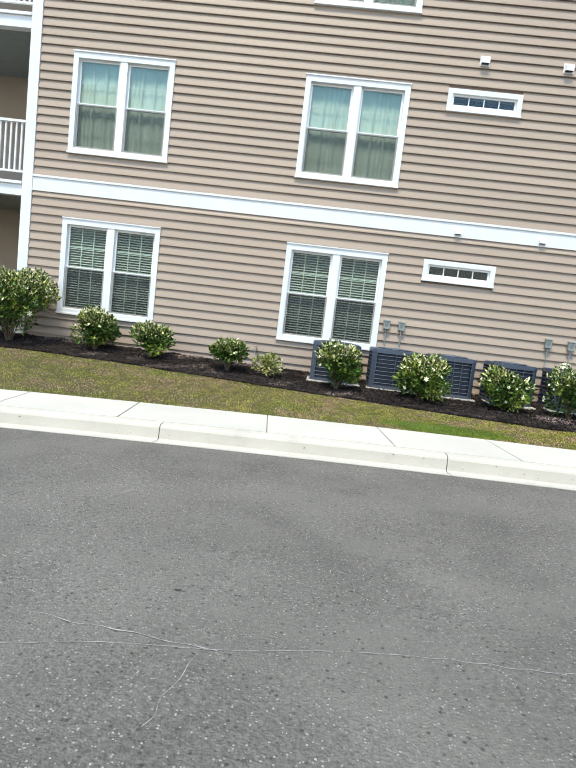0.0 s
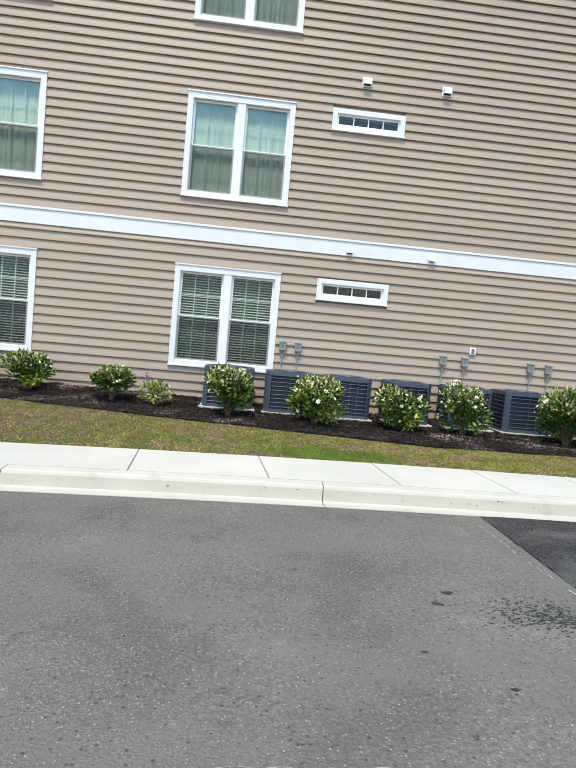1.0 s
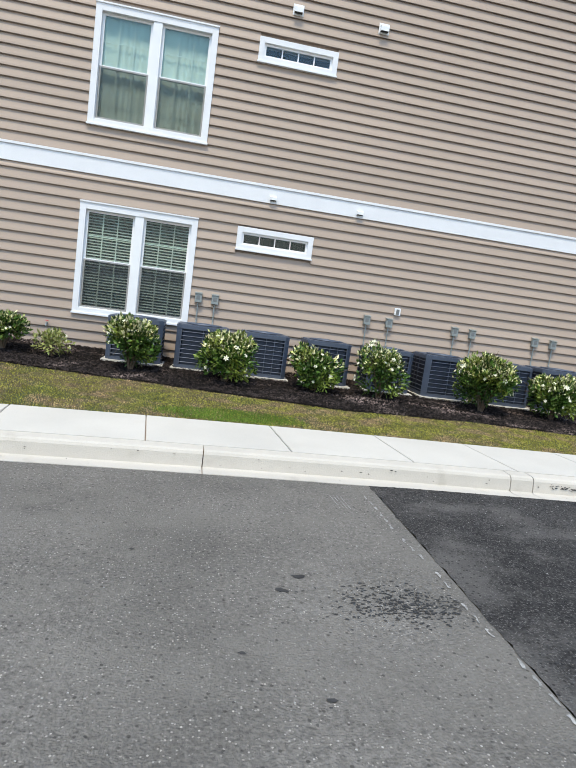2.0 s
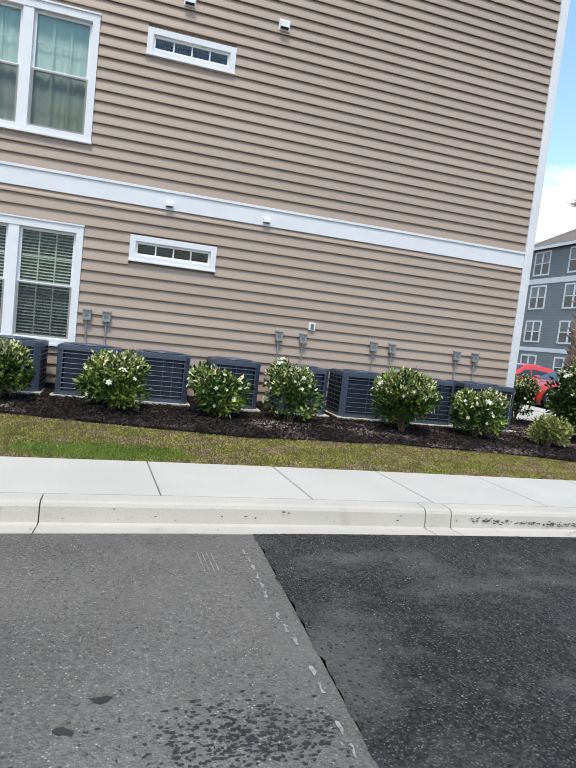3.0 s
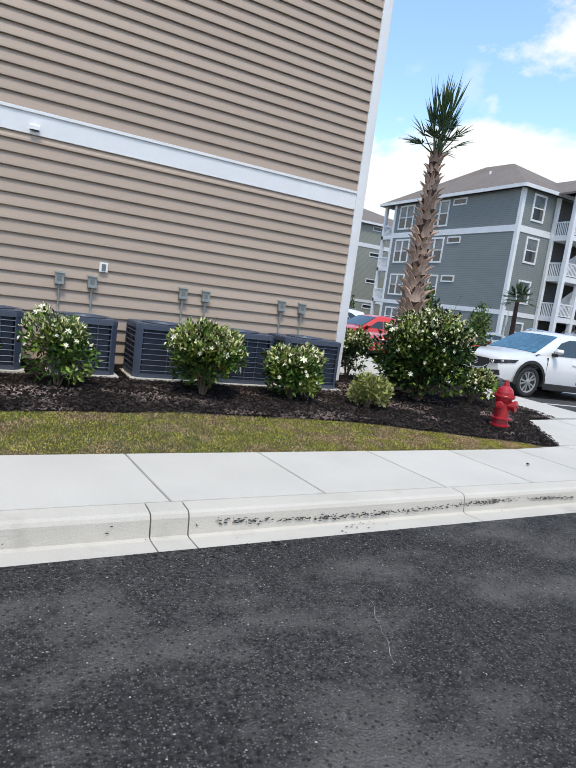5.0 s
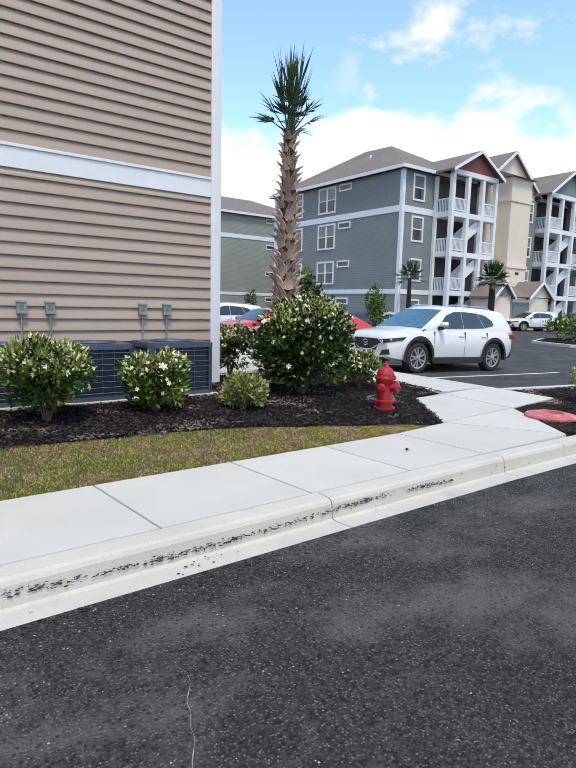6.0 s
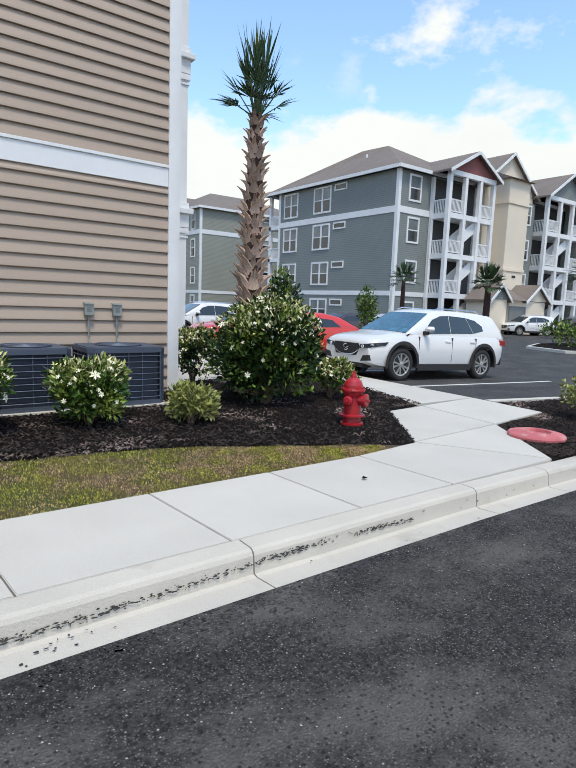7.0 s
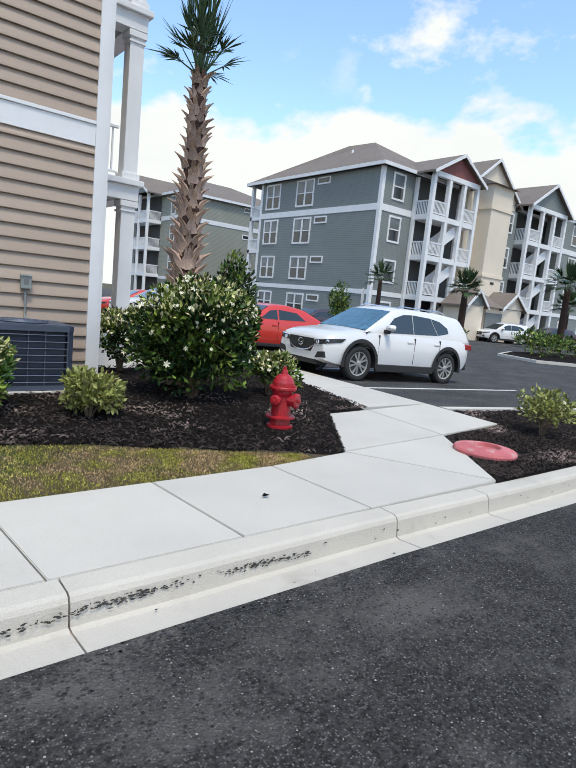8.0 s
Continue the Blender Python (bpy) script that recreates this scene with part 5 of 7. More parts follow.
def car(name, m, label, paint, L=4.54, W=1.84, H=1.67, wb=2.70, front=0.93, r=0.372, style="suv", clad=True, sky_screen=False):
    """A parked car, front along +x, middle of the wheelbase at the origin."""
    ob = thing(name, m, label, "car", "parked cars")
    xf, xr = wb / 2 + front, -(L - wb / 2 - front)
    hw = W / 2
    if style == "suv":
        hood, belt, sill = [(xr, 1.06), (xr + 0.35, 1.10), (0.95, 1.10), (1.35, 1.07), (xf - 0.35, 0.985), (xf - 0.12, 0.93), (xf - 0.04, 0.88), (xf, 0.80)], 1.09, 0.34
        roof = [(xr + 0.04, 1.12), (xr + 0.20, 1.36), (xr + 0.37, 1.575), (xr + 0.42, 1.605), (xr + 1.0, H - 0.015), (-0.25, H), (0.20, H - 0.02), (0.42, H - 0.09), (1.28, 1.08)]
        side = [[(-0.225, 0.03), (0.76, 0.0), (0.38, 0.34), (0.08, 0.44), (-0.205, 0.46)], [(-1.06, 0.055), (-0.245, 0.03), (-0.225, 0.46), (-0.84, 0.435)], [(-1.46, 0.13), (-1.08, 0.06), (-0.86, 0.43), (-1.16, 0.385), (-1.43, 0.25)]]
    else:
        hood, belt, sill = [(xr, 0.92), (xr + 0.8, 1.0), (0.6, 0.98), (1.1, 0.95), (xf - 0.3, 0.82), (xf, 0.62)], 0.97, 0.24
        roof = [(xr + 0.55, 1.0), (xr + 1.35, H - 0.10), (-0.45, H), (0.0, H - 0.02), (0.25, H - 0.08), (1.0, 0.97)]
        side = [[(-0.02, 0.02), (0.62, 0.02), (0.25, 0.28), (-0.02, 0.32)], [(-1.12, 0.05), (-0.08, 0.02), (-0.08, 0.33), (-0.78, 0.28)]]
    # lower body: one ring of points for each station
    bm = bmesh.new()
    st = [xr, xr + 0.04, xr + 0.18, 0.0, 0.4, -0.4, xf - 0.25, xf - 0.10, xf - 0.02, xf]
    ra = r + 0.07
    for wx in (wb / 2, -wb / 2):
        st += [wx + ra * math.sin(radians(a)) for a in range(-90, 91, 9)] + [wx - ra - 0.004, wx + ra + 0.004]
    st = sorted(x for x in set(round(x, 4) for x in st) if xr <= x <= xf)
    rings = []

    def arch(x):
        for wx in (wb / 2, -wb / 2):
            if abs(x - wx) < ra:
                return r + math.sqrt(ra ** 2 - (x - wx) ** 2)
        return -1.0
    for x in st:
        f = max(0.0, (x - (xf - 0.6)) / 0.6)
        b = max(0.0, ((xr + 0.4) - x) / 0.4)
        w = hw * (1 - 0.17 * f ** 2.2 - 0.10 * b ** 2.2)
        zt = pw(x, hood)
        zb = sill - 0.05 + 0.10 * f ** 2 + 0.16 * b ** 1.5
        zt2 = max(zt, zb + 0.16)
        half = [(0, zb), (w * 0.80, zb), (w * 0.955, zb + 0.04), (w * 0.99, zb + 0.16), (w, zb + (zt2 - zb) * 0.52), (w * 0.985, zb + (zt2 - zb) * 0.80), (w * 0.93, zb + (zt2 - zb) * 0.95), (w * 0.80, zt2), (w * 0.4, zt2 + 0.022), (0, zt2 + 0.03)]
        lift = arch(x)
        half = [(y, max(z, lift + 0.001 * i) if i < 6 else z) for i, (y, z) in enumerate(half)]
        ring = half + [(-y, z) for y, z in half[-2:0:-1]]
        rings.append([bm.verts.new((x, y, z)) for y, z in ring])
    for a, c in zip(rings, rings[1:]):
        for i in range(len(a)):
            j = (i + 1) % len(a)
            bm.faces.new((a[i], a[j], c[j], c[i]))
    bm.faces.new(rings[0][::-1])
    bm.faces.new(rings[-1])
    body = part("body", bm, paint, ob, smooth=True)
    body.data.set_sharp_from_angle(angle=radians(38))
    # cabin
    bm = bmesh.new()
    xs = [p[0] for p in roof]
    st = sorted(set(xs + span(xs[0], xs[-1], 0.12)))
    rings = []

    def cab(x):
        zr = pw(x, roof)
        t = max(0.0, min(1.0, (zr - belt) / (H - belt)))
        return zr, hw * 0.925, hw * (0.925 - 0.215 * t)
    for x in st:
        zr, wb_, wt = cab(x)
        zr = max(zr, belt - 0.02)
        half = [(0, belt - 0.12), (wb_, belt - 0.12), (wb_, belt - 0.03), (wt + 0.03, zr - 0.05), (wt - 0.03, zr - 0.008), (wt * 0.6, zr + 0.012), (0, zr + 0.02)]
        ring = half + [(-y, z) for y, z in half[-2:0:-1]]
        rings.append([bm.verts.new((x, y, z)) for y, z in ring])
    for a, c in zip(rings, rings[1:]):
        for i in range(len(a)):
            j = (i + 1) % len(a)
            bm.faces.new((a[i], a[j], c[j], c[i]))
    bm.faces.new(rings[0][::-1])
    bm.faces.new(rings[-1])
    part("roof", bm, paint, ob, smooth=True)
    # side glass follows the cabin's lean
    for s in (-1, 1):
        for poly in side:
            bm = bmesh.new()
            vs, vi = [], []
            for x, dz in poly:
                zz = belt + dz
                zr, wb_, wt = cab(x)
                t = (zz - (belt - 0.03)) / max(zr - 0.05 - (belt - 0.03), 0.12)
                y = wb_ + (wt + 0.03 - wb_) * min(t, 1.0)
                vs.append(bm.verts.new((x, s * (y + 0.006), zz)))
                vi.append(bm.verts.new((x, s * (y - 0.03), zz)))
            bm.faces.new(vs)
            bm.faces.new(vi[::-1])
            for i in range(len(vs)):
                j = (i + 1) % len(vs)
                bm.faces.new((vs[i], vs[j], vi[j], vi[i]))
            part("side_window", bm, M_CARGLASS, ob, "dark side window")
    # windscreen and rear window
    for a, c, nm, mt in ((roof[-1][0] - 0.03, roof[-2][0] + 0.03, "windscreen", M_SKYSCREEN if sky_screen else M_CARGLASS), (roof[0][0] + 0.04, roof[1][0] if style != "suv" else roof[2][0], "rear_window", M_CARGLASS)):
        bm = bmesh.new()
        q = []
        for k in range(5):
            x = a + (c - a) * k / 4
            zr, wb_, wt = cab(x)
            row = []
            for u in (-0.93, -0.55, 0, 0.55, 0.93):
                z = zr + 0.026 - 0.014 * abs(u) ** 2
                row.append(bm.verts.new((x, u * wt, z)))
            q.append(row)
        for g, hrow in zip(q, q[1:]):
            for i in range(4):
                bm.faces.new((g[i], g[i + 1], hrow[i + 1], hrow[i]))
        r_ = bmesh.ops.extrude_face_region(bm, geom=list(bm.faces))
        for g in r_["geom"]:
            if isinstance(g, bmesh.types.BMVert):
                g.co.z -= 0.03
        part(nm, bm, mt, ob, "windscreen with bluish reflections put into its colour" if nm == "windscreen" and sky_screen else "")
    for x in (wb / 2, -wb / 2):
        for s in (-1, 1):
            wheel(ob, x, s * (hw - 0.125), r, 0.225)
            # arch lining and cladding
            bm = bmesh.new()
            m_ = Matrix.Translation((x, s * (hw - 0.10), r + 0.01)) @ Matrix.Rotation(radians(-90 * s), 4, 'X')
            rr = r + 0.063
            n_ = 24
            inner, outer, lip = [], [], []
            for i in range(n_ + 1):
                a = math.pi * (-0.06 + 1.12 * i / n_)
                ca, sa = math.cos(a), -math.sin(a)
                inner.append(bm.verts.new(m_ @ Vector((rr * ca, rr * sa * s * s, -0.2))))
                outer.append(bm.verts.new(m_ @ Vector((rr * ca, rr * sa, 0.124))))
                lip.append(bm.verts.new(m_ @ Vector(((rr + (0.075 if clad else 0.012)) * ca, (rr + (0.075 if clad else 0.012)) * sa, 0.118))))
            for i in range(n_):
                bm.faces.new((inner[i], inner[i + 1], outer[i + 1], outer[i]))
                bm.faces.new((outer[i], outer[i + 1], lip[i + 1], lip[i]))
            part("wheel_arch", bm, M_PLASTIC, ob, "black arch cladding")
    for s in (-1, 1):
        bm = bmesh.new()
        suv = style == "suv"
        box(bm, -wb / 2 + r + 0.10, wb / 2 - r - 0.10, s * (hw - 0.01) - 0.035, s * (hw - 0.01) + 0.035, sill - 0.10, sill + (0.06 if suv else 0.0), 0.02)
        part("sill_trim", bm, M_PLASTIC, ob)
        bm = bmesh.new()
        zb, xm = belt + (0.045 if suv else 0.0), 0.62 if suv else 0.72
        prism(bm, [(xm, zb), (xm + 0.10, zb + 0.01), (xm + 0.16, zb + 0.05), (xm + 0.14, zb + 0.11), (xm + 0.05, zb + 0.145), (xm, zb + 0.13)], 'y', s * (hw - 0.02), s * (hw + 0.17))
        bmesh.ops.bevel(bm, geom=list(bm.edges), offset=0.018, segments=2, affect='EDGES')
        mirror = part("door_mirror", bm, paint, ob, "painted door mirror", smooth=True)
        bm = bmesh.new()
        prism(bm, [(xm + 0.02, zb - 0.06), (xm + 0.12, zb - 0.06), (xm + 0.12, zb + 0.02), (xm + 0.02, zb + 0.02)], 'y', s * (hw - 0.09), s * (hw + 0.03))
        part("mirror_foot", bm, M_PLASTIC, mirror, "black mirror foot")
        for x in ((-0.08, -0.98) if suv else (0.12,)):
            bm = bmesh.new()
            box(bm, x - 0.10, x + 0.10, s * (hw * 0.985) - 0.018, s * (hw * 0.985) + 0.018, belt - 0.18, belt - 0.145, 0.008)
            part("door_handle", bm, paint, ob)
        # seams of the doors
        for x in ((0.90, -0.23, -1.10) if suv else (0.95, -0.02)):
            bm = bmesh.new()
            box(bm, x - 0.005, x + 0.005, s * hw * 0.90, s * (hw * 0.997 + 0.002), sill + 0.10, belt - 0.06)
            part("door_seam", bm, M_PLASTIC, ob)
        bm = bmesh.new()
        # the lamp wraps round the corner of the nose
        zl = 0.765 if suv else 0.60
        y0, y1 = s * hw * 0.50, s * hw * 0.90
        line = [(xf + 0.014, 0.52 * hw), (xf + 0.014, 0.66 * hw), (xf + 0.010, 0.78 * hw), (xf - 0.02, 0.845 * hw)]
        line += [(xf - q, hw * (1 - 0.17 * ((0.6 - q) / 0.6) ** 2.2) * 0.992 + 0.012) for q in (0.08, 0.16, 0.26, 0.36, 0.44)]
        strips = []
        for k, (x, y) in enumerate(line):
            q = k / (len(line) - 1)
            lo, hi = zl - 0.055 + 0.11 * q ** 1.3, zl + 0.035 + 0.085 * q ** 0.8
            if k == len(line) - 1:
                lo = hi - 0.012
            strips.append([bm.verts.new(p) for p in ((x, s * y, lo), (x, s * y, hi), (x - 0.05, s * (y - 0.05), hi), (x - 0.05, s * (y - 0.05), lo))])
        for g, h_ in zip(strips, strips[1:]):
            for i in range(4):
                bm.faces.new((g[i], g[(i + 1) % 4], h_[(i + 1) % 4], h_[i]))
        bm.faces.new(strips[0][::-1])
        bm.faces.new(strips[-1])
        lamp = part("headlight", bm, M_LAMPCLEAR, ob, "clear swept-back headlight")
        for px_, py_, zz in ((xf + 0.010, 0.62 * hw, zl - 0.005), (xf - 0.055, 0.858 * hw, zl + 0.03)):
            bm = bmesh.new()
            lathe(bm, [(0.048, -0.05), (0.048, 0.0), (0.036, 0.018), (0.0, 0.026)], 12, Matrix.Translation((px_, s * py_, zz)) @ Matrix.Rotation(radians(90), 4, 'Y') @ Matrix.Rotation(radians(-30 * s if py_ > 0.8 * hw else 0), 4, 'X'))
            part("reflector", bm, M_CHROME, lamp, "bright round reflector")
        bm = bmesh.new()
        box(bm, xr - 0.02, xr + 0.22, s * hw * 0.80 - 0.12, s * hw * 0.80 + 0.155, belt - 0.22, belt - 0.08, 0.02)
        part("tail_light", bm, M_LAMPRED, ob)
        if style == "suv":
            bm = bmesh.new()
            tube(bm, (-1.45, s * hw * 0.66, H - 0.02), (-1.3, s * hw * 0.66, H + 0.035), 0.014)
            tube(bm, (-1.3, s * hw * 0.66, H + 0.035), (0.05, s * hw * 0.66, H + 0.04), 0.014)
            tube(bm, (0.05, s * hw * 0.66, H + 0.04), (0.2, s * hw * 0.66, H - 0.01), 0.014)
            part("roof_rail", bm, M_CHROME, ob)
            bm = bmesh.new()
            prism(bm, [(s * hw * 0.56, 0.43), (s * hw * 0.85, 0.46), (s * hw * 0.85, 0.585), (s * hw * 0.64, 0.56)], 'x', xf - 0.30, xf + 0.008)
            part("fog_lamp", bm, M_PLASTIC, ob, "black fog lamp recess")
    bm = bmesh.new()
    gz = 0.70 if style == "suv" else 0.55
    pts = [(-0.43, gz + 0.115), (0.43, gz + 0.115), (0.47, gz + 0.03), (0.36, gz - 0.16), (-0.36, gz - 0.16), (-0.47, gz + 0.03)]
    prism(bm, [(y * hw / 0.92, z) for y, z in pts], 'x', xf - 0.2, xf + 0.006)
    grille = part("grille", bm, M_PLASTIC, ob, "black front grille")
    if style == "suv":
        bm = bmesh.new()
        for i in range(20):
            a, c = 2 * math.pi * i / 20, 2 * math.pi * (i + 1) / 20
            tube(bm, (xf + 0.02, 0.088 * math.cos(a), gz + 0.01 + 0.070 * math.sin(a)), (xf + 0.02, 0.088 * math.cos(c), gz + 0.01 + 0.070 * math.sin(c)), 0.010, n=6)
        tube(bm, (xf + 0.02, -0.07, gz + 0.02), (xf + 0.02, 0, gz - 0.015), 0.008, n=6)
        tube(bm, (xf + 0.02, 0.07, gz + 0.02), (xf + 0.02, 0, gz - 0.015), 0.008, n=6)
        part("emblem", bm, M_CHROME, grille, "plain chrome oval badge")
        bm = bmesh.new()
        for i in range(14):
            u0, u1 = -1 + i / 7, -1 + (i + 1) / 7
            zz = [gz - 0.15 + 0.12 * abs(u) ** 3 for u in (u0, u1)]
            tube(bm, (xf + 0.012, u0 * 0.42, zz[0]), (xf + 0.012, u1 * 0.42, zz[1]), 0.010, n=6)
        part("grille_trim", bm, M_CHROME, grille, "chrome lower edge of the grille")
    bm = bmesh.new()
    box(bm, xf - 0.30, xf - 0.02, -hw * 0.62, hw * 0.62, sill - 0.06, sill + 0.12, 0.03)
    part("bumper_intake", bm, M_PLASTIC, ob, "black lower bumper")
    if style == "suv":
        bm = bmesh.new()
        box(bm, xr + 0.0, xr + 0.42, -hw * 0.90, hw * 0.90, sill + 0.02, sill + 0.22, 0.04)
        part("rear_bumper", bm, M_PLASTIC, ob, "black lower rear bumper")
    return ob


HEAD = 176.6
car("suv", pose(16.16, 13.03, 0.015, 0, -1.4, HEAD), "white compact suv parked nose to the footpath", M_CARWHITE, L=4.60, wb=2.82, front=0.90, r=0.385, sky_screen=True)
car("coupe", pose(16.85, 18.8, 0.0, 0, -1.2, HEAD), "bright red coupe parked in the row", M_CARRED, 4.9, 1.92, 1.46, 2.95, 0.95, 0.36, "sedan", False)
car("suv", pose(17.3, 26.6, -0.02, 0, -1.2, HEAD), "white suv parked between two red sedans", M_CARWHITE)
car("sedan", pose(17.0, 22.1, 0.0, 0, -1.2, HEAD), "red sedan parked beyond the red coupe", M_CARRED, 4.8, 1.86, 1.50, 2.80, 0.95, 0.35, "sedan", False)
car("sedan", pose(17.6, 30.2, -0.02, 0, -1.2, HEAD), "red sedan parked at the far end of the row", M_CARRED, 4.7, 1.82, 1.45, 2.75, 0.93, 0.33, "sedan", False)
car("sedan", pose(27.4, 28.4, -0.10, 0, 0, 176), "dark red-brown sedan parked before the grey house", M_CARDARK, 4.7, 1.82, 1.45, 2.75, 0.93, 0.33, "sedan", False)
car("sedan", pose(31.0, 29.2, -0.10, 0, 0, 170), "silver sedan parked before the grey house", M_CARSILVER, 4.7, 1.82, 1.45, 2.75, 0.93, 0.33, "sedan", False)
car("suv", pose(50.0, 29.8, -0.10, 0, 0, 156), "white suv parked by the stair tower", M_CARWHITE)
car("suv", pose(55.6, 28.6, -0.10, 0, 0, 156), "dark suv parked by the stair tower", M_CARDARK)

# bay lines, draped over the falling lot
for k in range(6):
    V, F = [], []
    for i in range(9):
        p = Vector((13.75, 11.44)) + D * (2.78 * k) - N * (5.6 * i / 8)
        V += [(p.x, p.y - 0.055, lot_z(p.x) + 0.004), (p.x, p.y + 0.055, lot_z(p.x) + 0.004)]
    for i in range(8):
        F.append((2 * i, 2 * i + 2, 2 * i + 3, 2 * i + 1))
    tagged(raw("bay_line", V, F, M_WHITELINE), "worn white painted line between parking bays", "road marking", "bay lines", "structure")


# ---- far apartment houses ----
STOREYS = ((0.60, 2.55), (3.78, 5.92), (7.02, 9.36), (10.32, 12.70))


def far_window(ob, face, at, a, c, z0, z1, cols=2, blue=False):
    """A window let into a far wall. face '-x' or '-y': the way the wall looks; at: the wall's plane; a to c along it."""
    def put(bm, p, q, n0, n1, zz0, zz1):
        if face == '-y':
            box(bm, p, q, at - n1, at - n0, zz0, zz1)
        else:
            box(bm, at - n1, at - n0, p, q, zz0, zz1)
    bm = bmesh.new()
    t = 0.15 if z1 - z0 > 1.2 else 0.12
    put(bm, a, a + t, -0.05, 0.06, z0, z1)
    put(bm, c - t, c, -0.05, 0.06, z0, z1)
    put(bm, a + t, c - t, -0.05, 0.06, z0, z0 + t)
    put(bm, a + t, c - t, -0.05, 0.06, z1 - t, z1)
    win = part("window", bm, M_TRIM, ob)
    n = cols
    w = (c - a - 2 * t) / n
    tall = z1 - z0 > 1.2
    zm = (z0 + z1) / 2
    for k in range(n):
        p = a + t + w * k
        # upper panes take a paler, bluer colour than the lower ones
        for lo, hi, mt in ((z0 + t, zm, M_FARGLASS), (zm, z1 - t, M_FARUPPER)) if tall else ((z0 + t, z1 - t, M_FARGLASS),):
            bm = bmesh.new()
            put(bm, p + 0.03, p + w - 0.03, -0.02, 0.012, lo + 0.002, hi - 0.002)
            part("pane", bm, mt, win)
    for k in range(1, n):
        p = a + t + w * k
        bm = bmesh.new()
        put(bm, p - 0.10, p + 0.10, -0.03, 0.045, z0 + t, z1 - t)
        part("mullion", bm, M_TRIM, win)
    if tall:
        bm = bmesh.new()
        put(bm, a + t, c - t, -0.03, 0.038, zm - 0.04, zm + 0.04)
        part("transom", bm, M_TRIM, win)


def bar(ob, name, mt, x0, x1, y0, y1, z0, z1, label=""):
    bm = bmesh.new()
    box(bm, x0, x1, y0, y1, z0, z1)
    return part(name, bm, mt, ob, label)


def rail_of(bm, ob):
    """Splits a built balustrade into its handrail and single balusters."""
    co = [tuple(v.co) for v in bm.verts]
    bm.free()
    quads = [(0, 1, 3, 2), (4, 6, 7, 5), (0, 4, 5, 1), (2, 3, 7, 6), (0, 2, 6, 4), (1, 5, 7, 3)]
    rail = raw("railing", co[:8], quads, M_TRIM, ob, "white balustrade")
    for k in range(8, len(co), 8):
        raw("baluster", co[k:k + 8], quads, M_TRIM, rail)


def gable_roof(ob, x0, x1, y0, y1, ze, zr, over=0.4, front=M_GABLE, along='y'):
    """A gabled roof with its ridge along y (or x), white barge boards and a filled front gable."""
    def P(u, v, z):
        return (u, v, z) if along == 'y' else (v, u, z)
    xm = (x0 + x1) / 2
    bm = bmesh.new()
    for s, e in ((x0 - over, xm), (xm, x1 + over)):
        za, zb = (ze - over * (zr - ze) / (xm - x0), zr) if s < xm else (zr, ze - over * (zr - ze) / (xm - x0))
        lo = [bm.verts.new(P(u, v, z)) for u, v, z in ((s, y0 - over, za), (e, y0 - over, zb), (e, y1, zb), (s, y1, za))]
        hi = [bm.verts.new(P(u, v, z + 0.16)) for u, v, z in ((s, y0 - over, za), (e, y0 - over, zb), (e, y1, zb), (s, y1, za))]
        bm.faces.new(lo)
        bm.faces.new(hi[::-1])
        for i in range(4):
            bm.faces.new((lo[i], lo[(i + 1) % 4], hi[(i + 1) % 4], hi[i]))
    roof_ = part("roof", bm, M_SHINGLE, ob)
    bm = bmesh.new()
    k = over * (zr - ze) / (xm - x0)
    for s in (-1, 1):
        e = x0 - over if s < 0 else x1 + over
        pts = [(e, ze - k - 0.10), (e, ze - k + 0.165), (xm, zr + 0.165), (xm, zr - 0.10)]
        vs0 = [bm.verts.new(P(u, y0 - over - 0.07, z)) for u, z in pts]
        vs1 = [bm.verts.new(P(u, y0 - over - 0.003, z)) for u, z in pts]
        bm.faces.new(vs0)
        bm.faces.new(vs1[::-1])
        for i in range(4):
            bm.faces.new((vs0[i], vs0[(i + 1) % 4], vs1[(i + 1) % 4], vs1[i]))
    part("barge_board", bm, M_TRIM, roof_)
    bm = bmesh.new()
    vs0 = [bm.verts.new(P(u, y0 - 0.02, z)) for u, z in ((x0, ze), (x1, ze), (xm, zr))]
    vs1 = [bm.verts.new(P(u, y0 + 0.15, z)) for u, z in ((x0, ze), (x1, ze), (xm, zr))]
    bm.faces.new(vs0)
    bm.faces.new(vs1[::-1])
    for i in range(3):
        bm.faces.new((vs0[i], vs0[(i + 1) % 3], vs1[(i + 1) % 3], vs1[i]))
    part("gable", bm, front, roof_)


